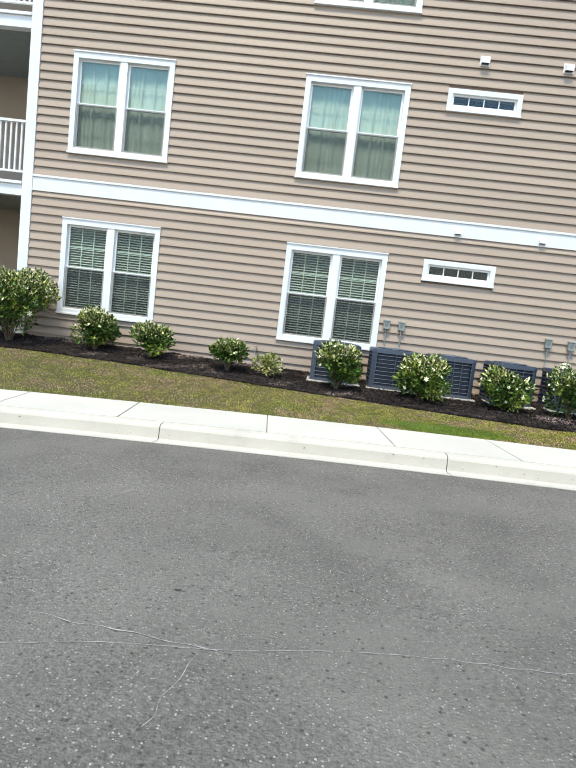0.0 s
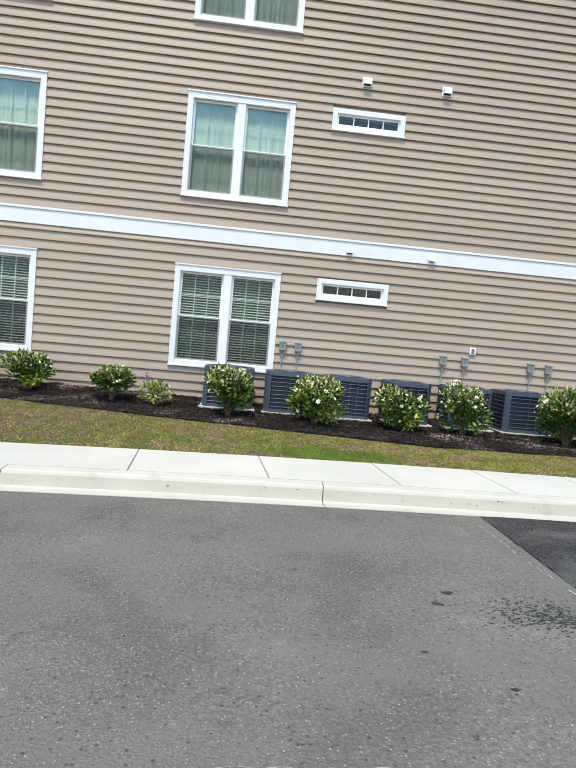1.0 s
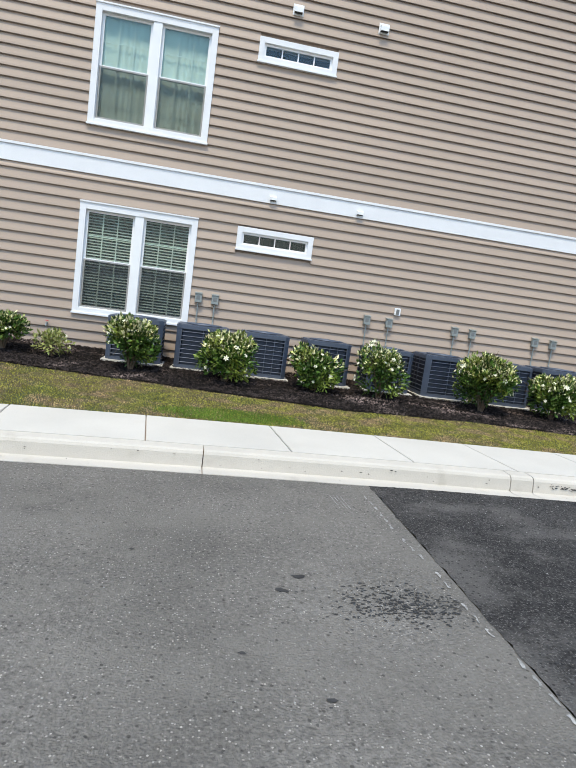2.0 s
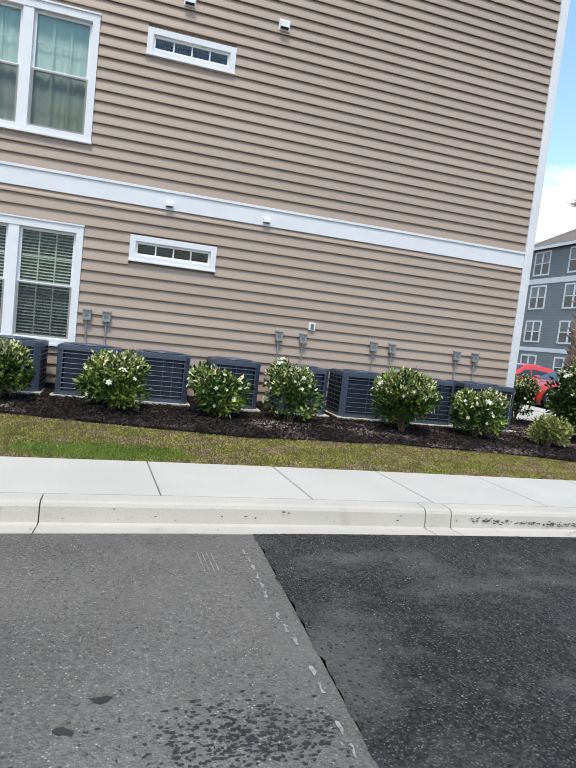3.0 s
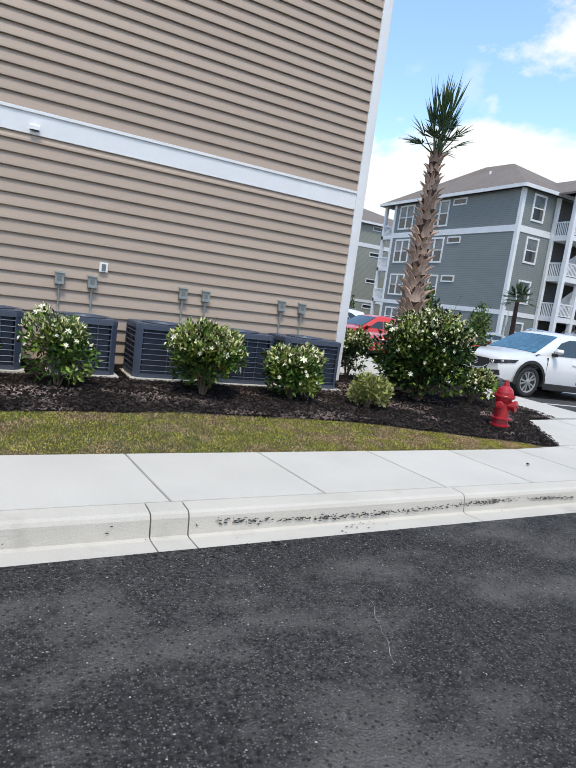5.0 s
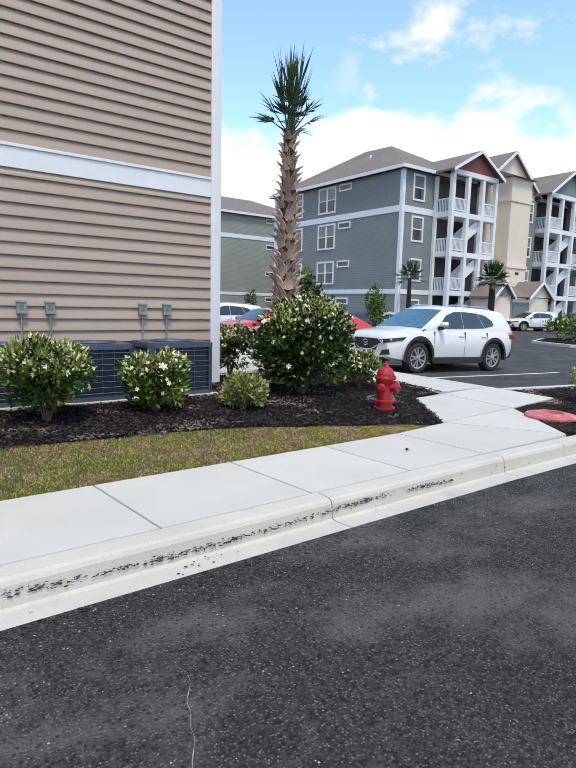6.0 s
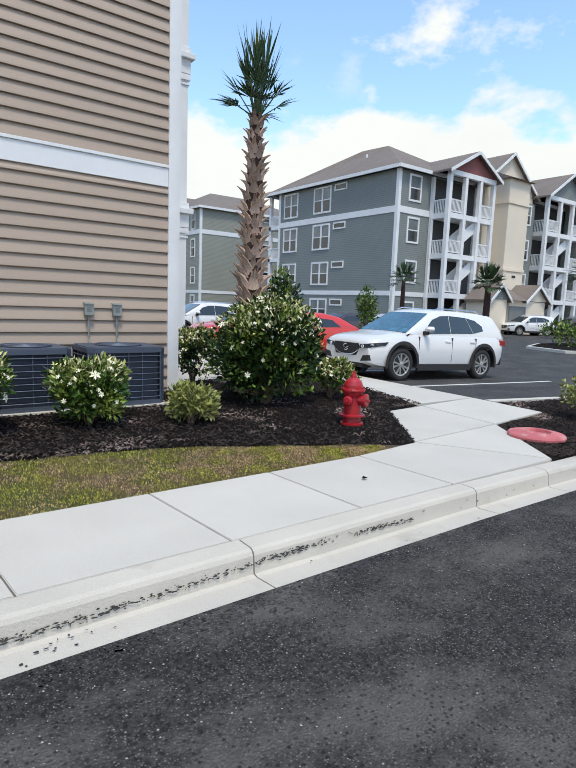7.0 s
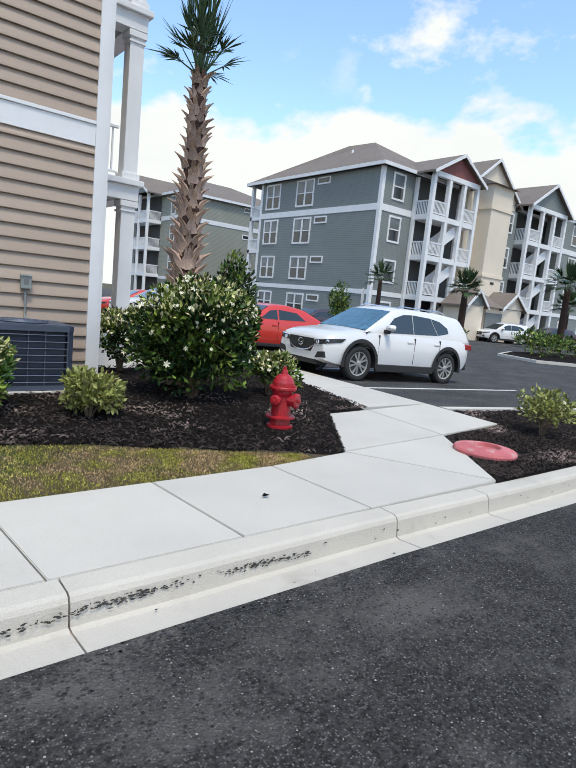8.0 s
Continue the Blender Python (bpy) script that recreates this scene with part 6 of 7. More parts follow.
def hip_roof(ob, x0, x1, y0, y1, ze, ra, rb, zr):
    bm = bmesh.new()
    e = [bm.verts.new(p) for p in ((x0, y0, ze), (x1, y0, ze), (x1, y1, ze), (x0, y1, ze))]
    a, b = bm.verts.new((*ra, zr)), bm.verts.new((*rb, zr))
    if abs(ra[1] - rb[1]) > abs(ra[0] - rb[0]):
        fs = ((e[0], e[1], a), (e[1], e[2], b, a), (e[2], e[3], b), (e[3], e[0], a, b))
    else:
        fs = ((e[0], e[1], b, a), (e[1], e[2], b), (e[2], e[3], a, b), (e[3], e[0], a))
    for f in fs:
        bm.faces.new(f)
    bm.faces.new(e[::-1])
    r = part("roof", bm, M_SHINGLE, ob, "brown-grey shingle hip roof")
    bm = bmesh.new()
    for p, q, u, v in ((x0, x1, y0 - 0.03, y0 + 0.10), (x0, x1, y1 - 0.10, y1 + 0.03)):
        box(bm, p, q, u, v, ze - 0.24, ze + 0.03)
    for p, q, u, v in ((x0 - 0.03, x0 + 0.10, y0 + 0.1, y1 - 0.1), (x1 - 0.10, x1 + 0.03, y0 + 0.1, y1 - 0.1)):
        box(bm, p, q, u, v, ze - 0.24, ze + 0.03)
    part("eaves_board", bm, M_TRIM, r, "white eaves board")


def stair_porch(ob, x0, x1, yf, yw, wall_mat, floors=(3.30, 6.55, 9.80), top=12.75, stairs=True, cols=(0, 0.34, 0.68, 1.0)):
    """An open stair porch before a wall: columns, decks with white parapets, slanting stair sides."""
    # the near-black wall colour stands for the porch's shadow
    bar(ob, "porch_wall", M_PORCHSHADOW, x0, x1, yw - 0.04, yw + 0.02, 0.0, top, "back wall of the porch, its shadow painted in")
    for k in cols:
        x = x0 + (x1 - x0) * k
        bar(ob, "column", M_TRIM, x - 0.17, x + 0.17, yf, yf + 0.34, -0.1, top)
    for s in (x0, x1):
        bar(ob, "column", M_TRIM, s - 0.14, s + 0.14, yw - 0.3, yw - 0.045, -0.1, top)
    for z in floors:
        bar(ob, "deck", M_TRIM, x0 + 0.005, x1 - 0.005, yf + 0.05, yw - 0.05, z - 0.42, z, "white-edged porch deck")
        for a, c in zip(cols, cols[1:]):
            p, q = x0 + (x1 - x0) * a + 0.17, x0 + (x1 - x0) * c - 0.17
            if stairs and a == cols[1]:
                continue
            bm = bmesh.new()
            box(bm, p, q, yf + 0.10, yf + 0.18, z + 1.0, z + 1.1)
            box(bm, p, q, yf + 0.10, yf + 0.18, z + 0.08, z + 0.16)
            n = int((q - p) / 0.16)
            for i in range(n):
                u = p + (q - p) * (i + 0.5) / n
                box(bm, u - 0.035, u + 0.035, yf + 0.12, yf + 0.16, z + 0.16, z + 1.0)
            rail_of(bm, ob)
        bm = bmesh.new()
        box(bm, x0 + 0.07, x0 + 0.15, yf + 0.36, yw - 0.31, z + 1.0, z + 1.1)
        for i in range(int((yw - yf - 0.7) / 0.16)):
            u = yf + 0.42 + i * 0.16
            box(bm, x0 + 0.09, x0 + 0.13, u - 0.035, u + 0.035, z, z + 1.0)
        rail_of(bm, ob)
    bar(ob, "beam", M_TRIM, x0 - 0.1, x1 + 0.1, yf - 0.02, yf + 0.36, top, top + 0.38)
    if stairs:
        p, q = x0 + (x1 - x0) * cols[1] - 0.2, x0 + (x1 - x0) * cols[2] + 0.2
        for z in (0.0,) + tuple(floors[:-1]):
            for yy in (yf + 0.36, yf + 1.2):
                bm = bmesh.new()
                prism(bm, [(p, z + 0.55), (q, z + 2.15), (q, z + 3.15), (p, z + 1.55)], 'y', yy, yy + 0.08)
                part("stair_side", bm, M_TRIM, ob, "slanting white stair parapet")


far = thing("apartment_house", pose(0, 0, -0.13), "four-storey grey-blue sided apartment house with white trim", "building")
FX, FY, FE = 39.3, 35.55, 12.88
bar(far, "wall", M_GREYSIDE, FX, 50.5, FY, 51.7, -0.3, FE)
bar(far, "wall", M_GREYSIDE, 50.5, 66.0, 36.0, 51.7, -0.3, FE)
for z0, z1 in ((2.90, 3.28), (9.52, 10.03)):
    bar(far, "band_board", M_TRIM, FX - 0.04, FX + 0.02, FY + 0.02, 51.7, z0, z1)
    bar(far, "band_board", M_TRIM, FX - 0.04, 43.1, FY - 0.045, FY + 0.015, z0, z1)
for x, y in ((FX, FY), (FX, 51.5)):
    bar(far, "corner_board", M_TRIM, x - 0.055, x + 0.25, y - 0.06, y + 0.25, -0.3, FE)
for z0, z1 in STOREYS:
    far_window(far, '-x', FX, 48.57, 50.85, z0, z1)
    far_window(far, '-x', FX, 43.67, 46.16, z0, z1)
    far_window(far, '-x', FX, 41.60, 43.25, z1 - 0.62, z1, cols=1)
    far_window(far, '-y', FY, 40.50, 41.98, z0 + 0.2, z1 - 0.05, cols=1)
# open balconies at the far end
for z in (0.0, 3.30, 6.55, 9.80):
    bar(far, "deck", M_TRIM, FX, 43.0, 51.705, 53.5, z - 0.35, z)
    bm = bmesh.new()
    box(bm, FX + 0.02, FX + 0.1, 51.72, 53.3, z + 0.95, z + 1.05)
    for i in range(10):
        box(bm, FX + 0.04, FX + 0.08, 51.8 + i * 0.16, 51.86 + i * 0.16, z, z + 0.95)
    rail_of(bm, far)
bar(far, "column", M_TRIM, FX, FX + 0.3, 53.2, 53.5, -0.3, FE)
# balcony shadow painted into the back wall
bar(far, "porch_wall", M_PORCHSHADOW, 42.8, 43.0, 51.71, 53.45, 0.0, FE, "back wall of the balcony, its shadow painted in")
hip_roof(far, FX - 0.45, 50.8, FY - 0.45, 53.9, FE + 0.2, (44.5, 42.0), (44.1, 45.0), 16.75)
bm = bmesh.new()
tube(bm, (42.6, 42.8, 15.0), (42.6, 42.8, 15.75), 0.10)
part("roof_vent", bm, M_TRIM, far)
stair_porch(far, 43.25, 49.2, 33.55, FY, M_GREYSIDE)
gable_roof(far, 43.05, 49.4, 33.6, 41.5, 13.1, 14.8)
bar(far, "stucco_wall", M_STUCCO, 49.45, 57.2, 34.7, 36.2, -0.3, FE, "beige stucco wall")
bar(far, "stair_tower", M_STUCCO, 50.75, 53.95, 33.1, 34.7, -0.3, 13.55, "beige stucco stair tower")
bar(far, "tower_band", M_STUCCO, 50.67, 54.03, 33.02, 34.69, 11.45, 11.70)
bar(far, "tower_band", M_STUCCO, 50.67, 54.03, 33.02, 34.69, 5.6, 5.85)
bar(far, "tower_vent", M_PLASTIC, 52.2, 52.75, 33.06, 33.12, 5.05, 5.25)
bm = bmesh.new()
prism(bm, [(32.75, 13.55), (34.75, 13.55), (34.75, 14.35)], 'x', 50.45, 54.25)
part("tower_roof", bm, M_SHINGLE, far)
gable_roof(far, 48.7, 57.6, 34.75, 42.0, 12.9, 16.2, 0.35, M_STUCCO)
bar(far, "wall", M_GREYSIDE, 54.1, 57.3, 34.45, 34.69, -0.3, 12.3)
far_window(far, '-y', 34.45, 55.5, 56.7, 10.2, 12.1, cols=1)
far_window(far, '-y', 34.45, 55.5, 56.7, 6.9, 8.9, cols=1)
far_window(far, '-y', 34.45, 55.5, 56.7, 3.7, 5.7, cols=1)
stair_porch(far, 57.6, 64.5, 33.2, 36.0, M_GREYSIDE, stairs=True)
gable_roof(far, 57.4, 64.8, 33.25, 42.0, 13.1, 15.4, 0.4, M_GREYSIDE)
hip_roof(far, 50.8, 66.5, 35.6, 52.2, FE + 0.2, (54.5, 43.5), (63.0, 43.5), 15.6)
# the house goes on past its second porch
bar(far, "wall", M_GREYSIDE, 65.2, 84.0, 33.6, 35.6, -0.3, FE)
bar(far, "band_board", M_TRIM, 65.2, 84.0, 33.54, 33.598, 9.52, 10.03)
bar(far, "band_board", M_TRIM, 65.2, 84.0, 33.54, 33.598, 2.90, 3.28)
for x in (67.0, 71.5, 76.0):
    for z0, z1 in STOREYS:
        far_window(far, '-y', 33.6, x, x + 1.6, z0 + 0.2, z1 - 0.05, cols=1)
hip_roof(far, 66.9, 84.5, 33.1, 52.2, FE + 0.2, (72.0, 43.0), (79.0, 43.0), 15.6)
# low entrance block before the tower
bar(far, "entrance_wall", M_STUCCO, 48.9, 54.6, 31.0, 33.0, -0.3, 2.9, "beige entrance walls")
bar(far, "entrance_door", M_GARAGE, 48.86, 51.4, 30.94, 31.0, -0.2, 2.45, "grey-green service door")
gable_roof(far, 51.2, 54.8, 30.95, 33.1, 2.95, 4.25, 0.3, M_STUCCO)
gable_roof(far, 46.0, 48.6, 30.95, 33.3, 2.95, 4.1, 0.25, M_GREYSIDE)
bar(far, "entrance_wall", M_STUCCO, 46.1, 48.5, 31.0, 33.3, -0.3, 2.95, "beige entrance walls")
bm = bmesh.new()
prism(bm, [(30.6, 2.92), (33.1, 2.92), (33.1, 4.2)], 'x', 48.6, 51.2)
part("entrance_roof", bm, M_SHINGLE, far)

sage = thing("apartment_house", Matrix.Translation((1.0, 0.67, 0)) @ Matrix.Diagonal((0.833, 0.833, 1.0, 1.0)), "four-storey sage grey apartment house behind the parking lot", "building")
SX, SY = 44.0, 78.0
bar(sage, "wall", M_SAGESIDE, SX, 66, SY, 98, -0.3, 12.9)
for z0, z1 in ((2.75, 3.1), (9.85, 10.35)):
    bar(sage, "band_board", M_TRIM, SX - 0.05, 66, SY - 0.06, SY - 0.002, z0, z1)
    bar(sage, "band_board", M_TRIM, SX - 0.06, SX - 0.002, SY, 84, z0, z1)
bar(sage, "corner_board", M_TRIM, SX - 0.08, SX + 0.25, SY - 0.09, SY + 0.2, -0.3, 12.9)
for z0, z1 in STOREYS:
    far_window(sage, '-x', SX, 79.6, 81.0, z0 + 0.1, z1, cols=1)
    far_window(sage, '-y', SY, 54.6, 56.6, z1 - 0.6, z1, cols=1)
hip_roof(sage, SX - 0.5, 66.5, SY - 0.5, 98.5, 13.05, (51.0, 88.0), (58.0, 88.0), 16.4)
# its stair porch looks towards the lot
for y in (84.0, 87.0, 90.0, 93.0):
    bar(sage, "column", M_TRIM, 41.6, 41.95, y - 0.17, y + 0.17, -0.3, 12.8)
# here too the porch shadow is in the wall's colour
bar(sage, "porch_wall", M_PORCHSHADOW, SX - 0.05, SX - 0.004, 84.2, 93, 0, 12.8, "back wall of the porch, its shadow painted in")
for z in (3.3, 6.55, 9.8):
    bar(sage, "deck", M_TRIM, 41.7, SX - 0.06, 83.9, 93.1, z - 0.4, z)
    for a in (84.2, 87.2, 90.2):
        bm = bmesh.new()
        box(bm, 41.72, 41.8, a, a + 2.6, z + 0.98, z + 1.08)
        for i in range(15):
            box(bm, 41.74, 41.78, a + i * 0.17, a + 0.07 + i * 0.17, z, z + 0.98)
        part("railing", bm, M_TRIM, sage, "white balustrade")
    bm = bmesh.new()
    box(bm, 41.95, 43.9, 83.95, 84.03, z + 0.98, z + 1.08)
    for i in range(11):
        box(bm, 42.0 + i * 0.17, 42.07 + i * 0.17, 83.97, 84.01, z, z + 0.98)
    part("railing", bm, M_TRIM, sage, "white balustrade")
gable_roof(sage, 83.7, 93.3, 41.6, 50, 13.0, 15.2, 0.4, M_GREYSIDE, along='x')

# stop sign seen from behind, young trees and hedges across the lot
sign = thing("street_sign", pose(24.6, 22.0, -0.1), "bare back of an octagonal traffic sign on a post", "sign")
bm = bmesh.new()
tube(bm, (0, 0, 0), (0, 0, 2.1), 0.035)
part("post", bm, M_SIGNBACK, sign)
bm = bmesh.new()
lathe(bm, [(0.40, -0.006), (0.40, 0.006)], 8, Matrix.Translation((0, -0.05, 2.25)) @ Matrix.Rotation(radians(35), 4, 'Z') @ Matrix.Rotation(radians(90), 4, 'X') @ Matrix.Rotation(radians(22.5), 4, 'Z'))
part("plate", bm, M_SIGNBACK, sign)
shrub("small_tree", 26.2, 25.0, -0.1, 1.3, 3.0, "thin young tree with light green leaves", 51, M_LEAF, 1100, 0.16, 0, lumps=12, base=0.25, category="tree")
shrub("small_tree", 35.4, 52.0, -0.1, 1.4, 3.2, "dark conical evergreen by the far balconies", 52, M_LEAF_DARK, 900, 0.2, 0, lumps=10, category="tree")
for i, (x, y, w, h) in enumerate(((29.5, 33.0, 3.2, 1.2), (33.0, 33.2, 3.0, 1.0), (36.5, 33.0, 3.2, 1.3), (44.0, 31.0, 3.0, 1.0), (36.2, 19.0, 3.6, 1.5), (39.5, 18.0, 3.4, 1.4))):
    shrub("hedge", x, y, -0.1, w, h, "rounded green hedge across the parking lot", 60 + i, M_LEAF, 900, 0.2, 0, "hedges across the lot", lumps=14, category="hedge")
bm = bmesh.new()
m = [(31.5, 17.0), (33.5, 15.6), (42, 14.6), (42, 21.0), (36, 21.0), (32.5, 19.6)]
prism(bm, m, 'z', -0.2, 0.03)
tagged(part("island_curb", bm, M_CONC), "pale concrete kerb of a planted island", "curb", kind="structure")
bm = bmesh.new()
prism(bm, [(x + (37 - x) * 0.06, y + (18 - y) * 0.07) for x, y in m], 'z', 0.0, 0.05)
tagged(part("mulch_bed", bm, M_MULCH), "dark mulch on a planted island", "mulch bed", kind="structure")

# ---- small growth and litter ----
rng = np.random.default_rng(77)


def blades(name, count, x_range, y_of, material, tall, label, keep=None):
    V, F = [], []
    while len(F) < count:
        x = rng.uniform(*x_range)
        y0, y1 = y_of(x)
        y = rng.uniform(y0, y1)
        if keep and not keep(x, y):
            continue
        z = bed_z(x, y)
        a, h = rng.uniform(0, 6.28), tall * rng.uniform(0.5, 1.2)
        w = 0.0048
        b = len(V)
        lx, ly = rng.normal() * h * 0.5, rng.normal() * h * 0.5
        V += [(x + w * math.cos(a), y + w * math.sin(a), z - 0.004), (x - w * math.cos(a), y - w * math.sin(a), z - 0.004), (x + lx, y + ly, z + h)]
        F.append((b, b + 1, b + 2))
    ob = raw(name, V, F, material)
    tagged(ob, label, "grass", kind="stuff")


blades("grass", 170000, (-8.5, 9.6), lambda x: (Y_WALKIN + 0.005, bed_front(x) + 0.02), M_GRASS, 0.016, "short patchy green and straw-coloured turf")
blades("grass", 7000, (0.2, 2.6), lambda x: (Y_WALKIN + 0.02, Y_WALKIN + 0.75), M_LUSH, 0.026, "tuft of lush bright green grass",
       lambda x, y: ((x - 1.35) / 0.95) ** 2 + ((y - Y_WALKIN - 0.33) / 0.33) ** 2 < rng.uniform(0.4, 1.1))

V, F = [], []
for _ in range(34000):
    x = rng.uniform(-8.5, 12.6)
    y0, y1 = bed_front(x), bed_back(x)
    y = y0 + (y1 - y0) * rng.random() ** 1.15 if y1 > y0 else y0
    z = bed_z(x, y) + 0.022 + 0.02 * noise.noise((x * 3, y * 3, 1))
    a, l, w = rng.uniform(0, 6.28), rng.uniform(0.014, 0.045), rng.uniform(0.006, 0.014)
    t = rng.normal() * 0.012
    ca, sa = math.cos(a), math.sin(a)
    b = len(V)
    V += [(x + ca * l, y + sa * l, z + t), (x - sa * w, y + ca * w, z + 0.010), (x - ca * l, y - sa * l, z - t), (x + sa * w, y - ca * w, z + 0.010), (x, y, z + 0.020)]
    F += [(b, b + 1, b + 4), (b + 1, b + 2, b + 4), (b + 2, b + 3, b + 4), (b + 3, b, b + 4)]
for _ in range(6000):
    x = rng.uniform(11.0, 15.5)
    y = rng.uniform(Y_JOINT, pw(x, [(10.82, 6.55), (11.91, 7.93), (13.5, 8.12), (13.72, 9.1), (15.5, 8.75)]))
    z = 0.142 + 0.02 * noise.noise((x, y, 4))
    a, l, w = rng.uniform(0, 6.28), rng.uniform(0.014, 0.045), rng.uniform(0.006, 0.014)
    ca, sa = math.cos(a), math.sin(a)
    b = len(V)
    V += [(x + ca * l, y + sa * l, z), (x - sa * w, y + ca * w, z + 0.008), (x - ca * l, y - sa * l, z), (x + sa * w, y - ca * w, z + 0.008), (x, y, z + 0.020)]
    F += [(b, b + 1, b + 4), (b + 1, b + 2, b + 4), (b + 2, b + 3, b + 4), (b + 3, b, b + 4)]
tagged(raw("mulch_chips", V, F, M_CHIP), "loose dark bark chips", "mulch", kind="stuff")


# ---- marks on road and kerb ----
def ragged(V, F, x, y, z, rx, ry, n=9):
    b = len(V)
    V.append((x, y, z))
    for i in range(n):
        a = 2 * math.pi * i / n
        k = rng.uniform(0.6, 1.25)
        V.append((x + rx * k * math.cos(a), y + ry * k * math.sin(a), z))
    for i in range(n):
        F.append((b, b + 1 + i, b + 1 + (i + 1) % n))


V, F = [], []
for i in range(560):
    x, y = 2.14 + rng.normal() * 0.20, 4.05 + rng.normal() * 0.10
    if x > 2.50:
        continue
    ragged(V, F, x, y, road_z(x) + 0.004, rng.uniform(0.003, 0.016), rng.uniform(0.002, 0.008), 7)
for x, y, r in ((1.584, 4.331, 0.05), (1.463, 4.167, 0.045), (1.55, 3.3, 0.025), (2.1, 2.7, 0.025), (1.2, 3.6, 0.02), (-1.1, 3.1, 0.025), (0.6, 4.6, 0.02)):
    ragged(V, F, x, y, road_z(x) + 0.004, r * 0.9, r * 0.5, 12)
for i in range(80):
    x, y = rng.uniform(-3, 2.45), rng.uniform(1.2, 5.6)
    ragged(V, F, x, y, road_z(x) + 0.004, rng.uniform(0.003, 0.010), rng.uniform(0.002, 0.006), 6)
for i in range(1500):
    x = rng.uniform(SEAM + 0.06, 10.0)
    y = Y_GUT - 0.01 - abs(rng.normal()) * (0.11 + 0.07 * noise.noise((x * 1.4, 3, 2)))
    ragged(V, F, x, y, road_z(x) + 0.0135, rng.uniform(0.004, 0.017), rng.uniform(0.003, 0.010), 6)
tagged(raw("road_stains", V, F, M_OIL), "dark oily spots and tarry crumbs on the asphalt", "stain", kind="stuff")

V, F = [], []


def ribbon(pts, w):
    b = len(V)
    for i, (x, y) in enumerate(pts):
        k = w * rng.uniform(0.15, 1.0)
        j = min(i + 1, len(pts) - 1)
        i0 = max(i - 1, 0)
        dx, dy = pts[j][0] - pts[i0][0], pts[j][1] - pts[i0][1]
        l = math.hypot(dx, dy) or 1
        zz = road_z(x) + (0.005 if x < SEAM else 0.014)
        V.append((x - dy / l * k, y + dx / l * k, zz))
        V.append((x + dy / l * k, y - dx / l * k, zz))
    for i in range(len(pts) - 1):
        F.append((b + 2 * i, b + 2 * i + 1, b + 2 * i + 3, b + 2 * i + 2))


ribbon([(x, 2.76 + 0.13 * x * (x < 0) + 0.03 * noise.noise((x * 2, 0, 5)) + 0.012 * noise.noise((x * 11, 0, 6)) + 0.02 * x) for x in span(-3.2, 2.3, 0.04)], 0.0028)
ribbon([(-0.88 - 0.10 * t + 0.03 * noise.noise((t * 4, 1, 1)), 2.58 - 0.45 * t) for t in span(0, 1, 0.04)], 0.003)
ribbon([(5.16 - 0.22 * t + 0.02 * noise.noise((t * 5, 7, 1)), 5.33 - 0.50 * t) for t in span(0, 1, 0.04)], 0.0018)
ribbon([(-0.8 - 0.9 * t, 2.62 + 0.12 * t + 0.03 * noise.noise((t * 6, 3, 1))) for t in span(0, 1, 0.04)], 0.005)
for k in range(26):
    y = 5.97 - k * 0.125
    x = 2.435 + 0.045 * (5.97 - y) + 0.012 * math.sin(k * 0.7)
    if rng.random() < 0.85:
        ribbon([(x + 0.004 * rng.normal(), y - 0.075 * t) for t in (0, 0.3, 0.6, 1.0)], 0.013)
for k in range(4):
    x = 2.12 + 0.03 * k
    ribbon([(x + 0.02 * t, 5.81 - 0.30 * t) for t in span(0, 1, 0.2)], 0.004)
tagged(raw("pavement_cracks", V, F, M_CHALK), "pale dusty cracks and chalk dashes on the asphalt", "crack", kind="stuff")

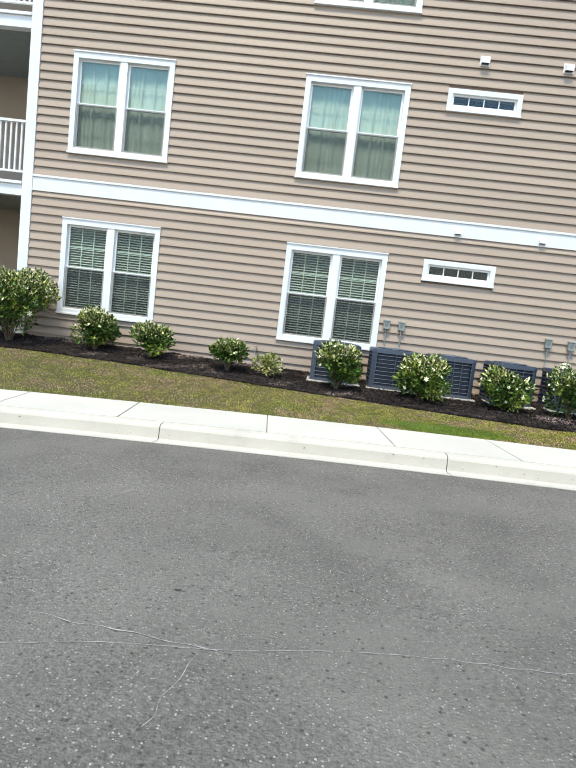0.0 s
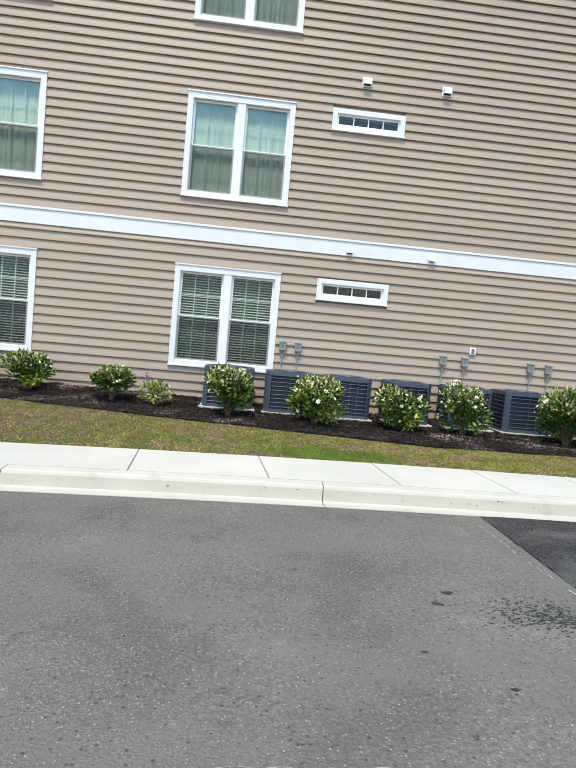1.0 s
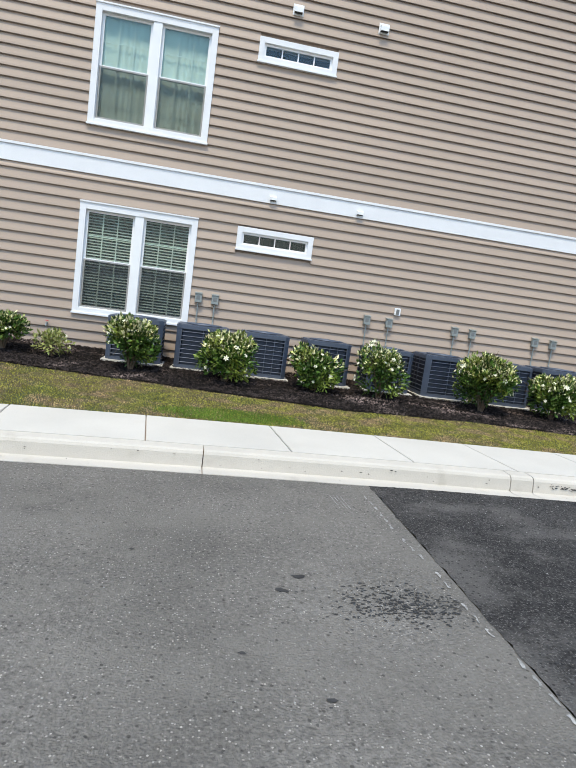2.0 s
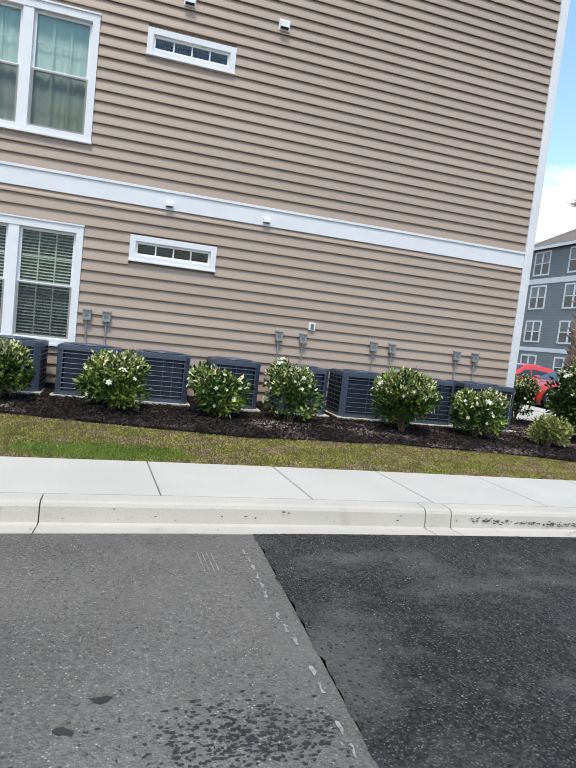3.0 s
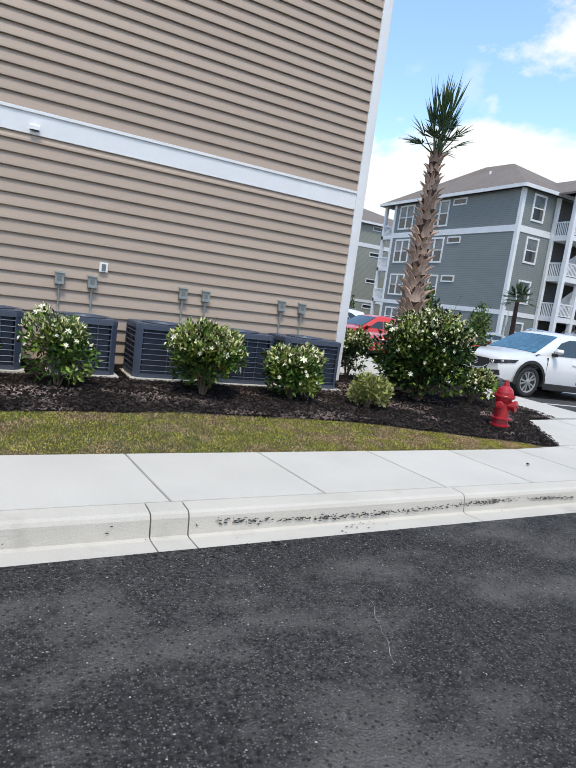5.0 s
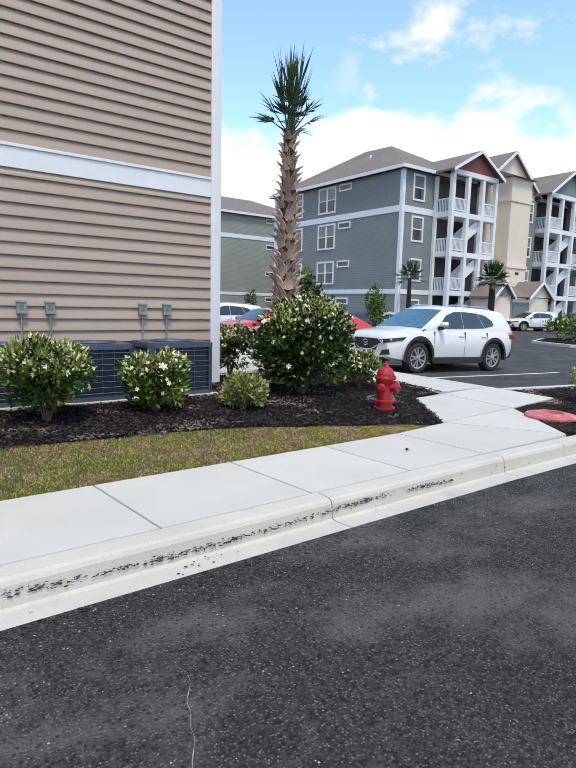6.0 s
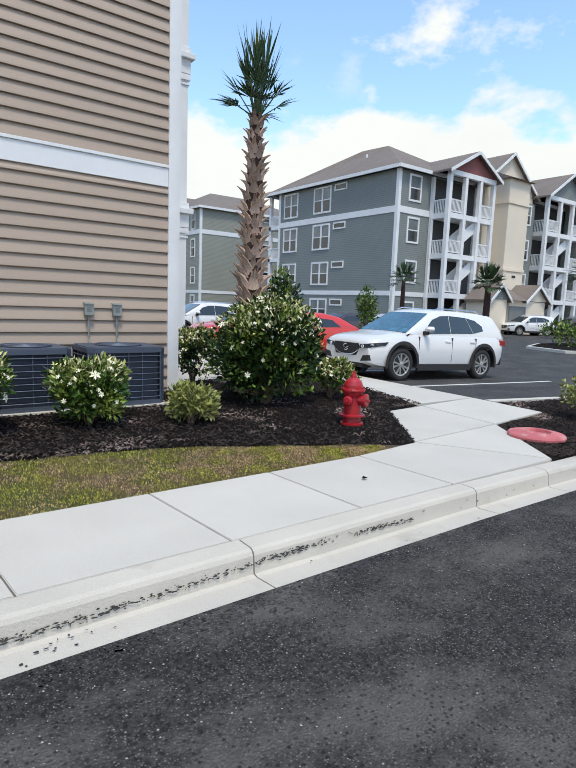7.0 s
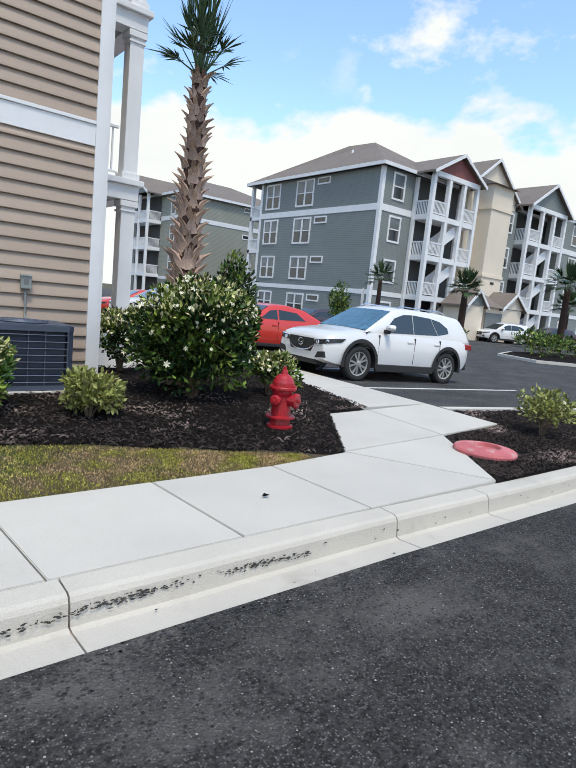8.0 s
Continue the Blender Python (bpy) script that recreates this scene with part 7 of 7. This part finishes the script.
V, F = [], []
for i in range(1060):
    x = rng.uniform(4.6, 8.4) if i < 1000 else rng.uniform(-4, 12)
    if i < 1000 and noise.noise((x * 2.3, 0, 9)) + 0.35 * rng.normal() < -0.05:
        continue
    u = min(max(rng.normal() * 0.085 + 0.56 + 0.16 * math.sin(x * 1.9), 0.1), 0.98) if i < 1000 else rng.uniform(0.2, 0.95)
    y, z = Y_FACE + 0.012 * u - 0.010, road_z(x) - 0.004 + 0.116 * u
    b = len(V)
    s, t = rng.uniform(0.003, 0.019), rng.uniform(0.0015, 0.006)
    V += [(x - s, y - 0.001, z - t * 0.4), (x - s * 0.2, y, z + t), (x + s, y, z + t * 0.3), (x + s * 0.3, y - 0.002, z - t)]
    F.append((b, b + 3, b + 2, b + 1))
for i in range(26):
    x, y = (5.75 + rng.normal() * 0.12 if i < 14 else rng.uniform(-2, 9)), Y_GUT + rng.uniform(0.03, 0.2)
    ragged(V, F, x, y, road_z(x) + 0.006, rng.uniform(0.004, 0.016), rng.uniform(0.003, 0.01), 5)
tagged(raw("kerb_scuffs", V, F, M_OIL), "dark tyre scuffs and crumbs on the kerb face", "scuff", kind="stuff")

V, F = [], []
for i in range(1500):
    if i < 700:
        x, y = rng.uniform(SEAM + 0.02, 9.5), Y_GUT - abs(rng.normal()) * 0.9
    else:
        x, y = rng.uniform(-3.5, 2.4), rng.uniform(0.9, 5.8)
    s = rng.uniform(0.002, 0.005)
    z = road_z(x) + (0.012 if x > SEAM else 0.002)
    b = len(V)
    V += [(x - s, y - s * 0.7, z), (x + s, y - s, z), (x + s * 0.8, y + s, z), (x - s, y + s * 0.8, z), (x + s * 0.1, y, z + s)]
    F += [(b, b + 1, b + 4), (b + 1, b + 2, b + 4), (b + 2, b + 3, b + 4), (b + 3, b, b + 4)]
tagged(raw("loose_gravel", V, F, M_CHALK), "loose pale crumbs of stone on the road", "gravel", kind="stuff")
# a dead leaf on the pavement
V = [(0.0, 0, 0.009), (0.03, 0.018, 0.022), (0.075, 0.0, 0.006), (0.035, -0.02, 0.014), (0.03, 0.0, 0.001)]
leaf = raw("fallen_leaf", [(8.50 + x, 7.07 + y, 0.166 + z) for x, y, z in V], [(0, 4, 1), (1, 4, 2), (2, 4, 3), (3, 4, 0)], M_MULCH)
tagged(leaf, "curled dark dead leaf on pale concrete", "leaf")
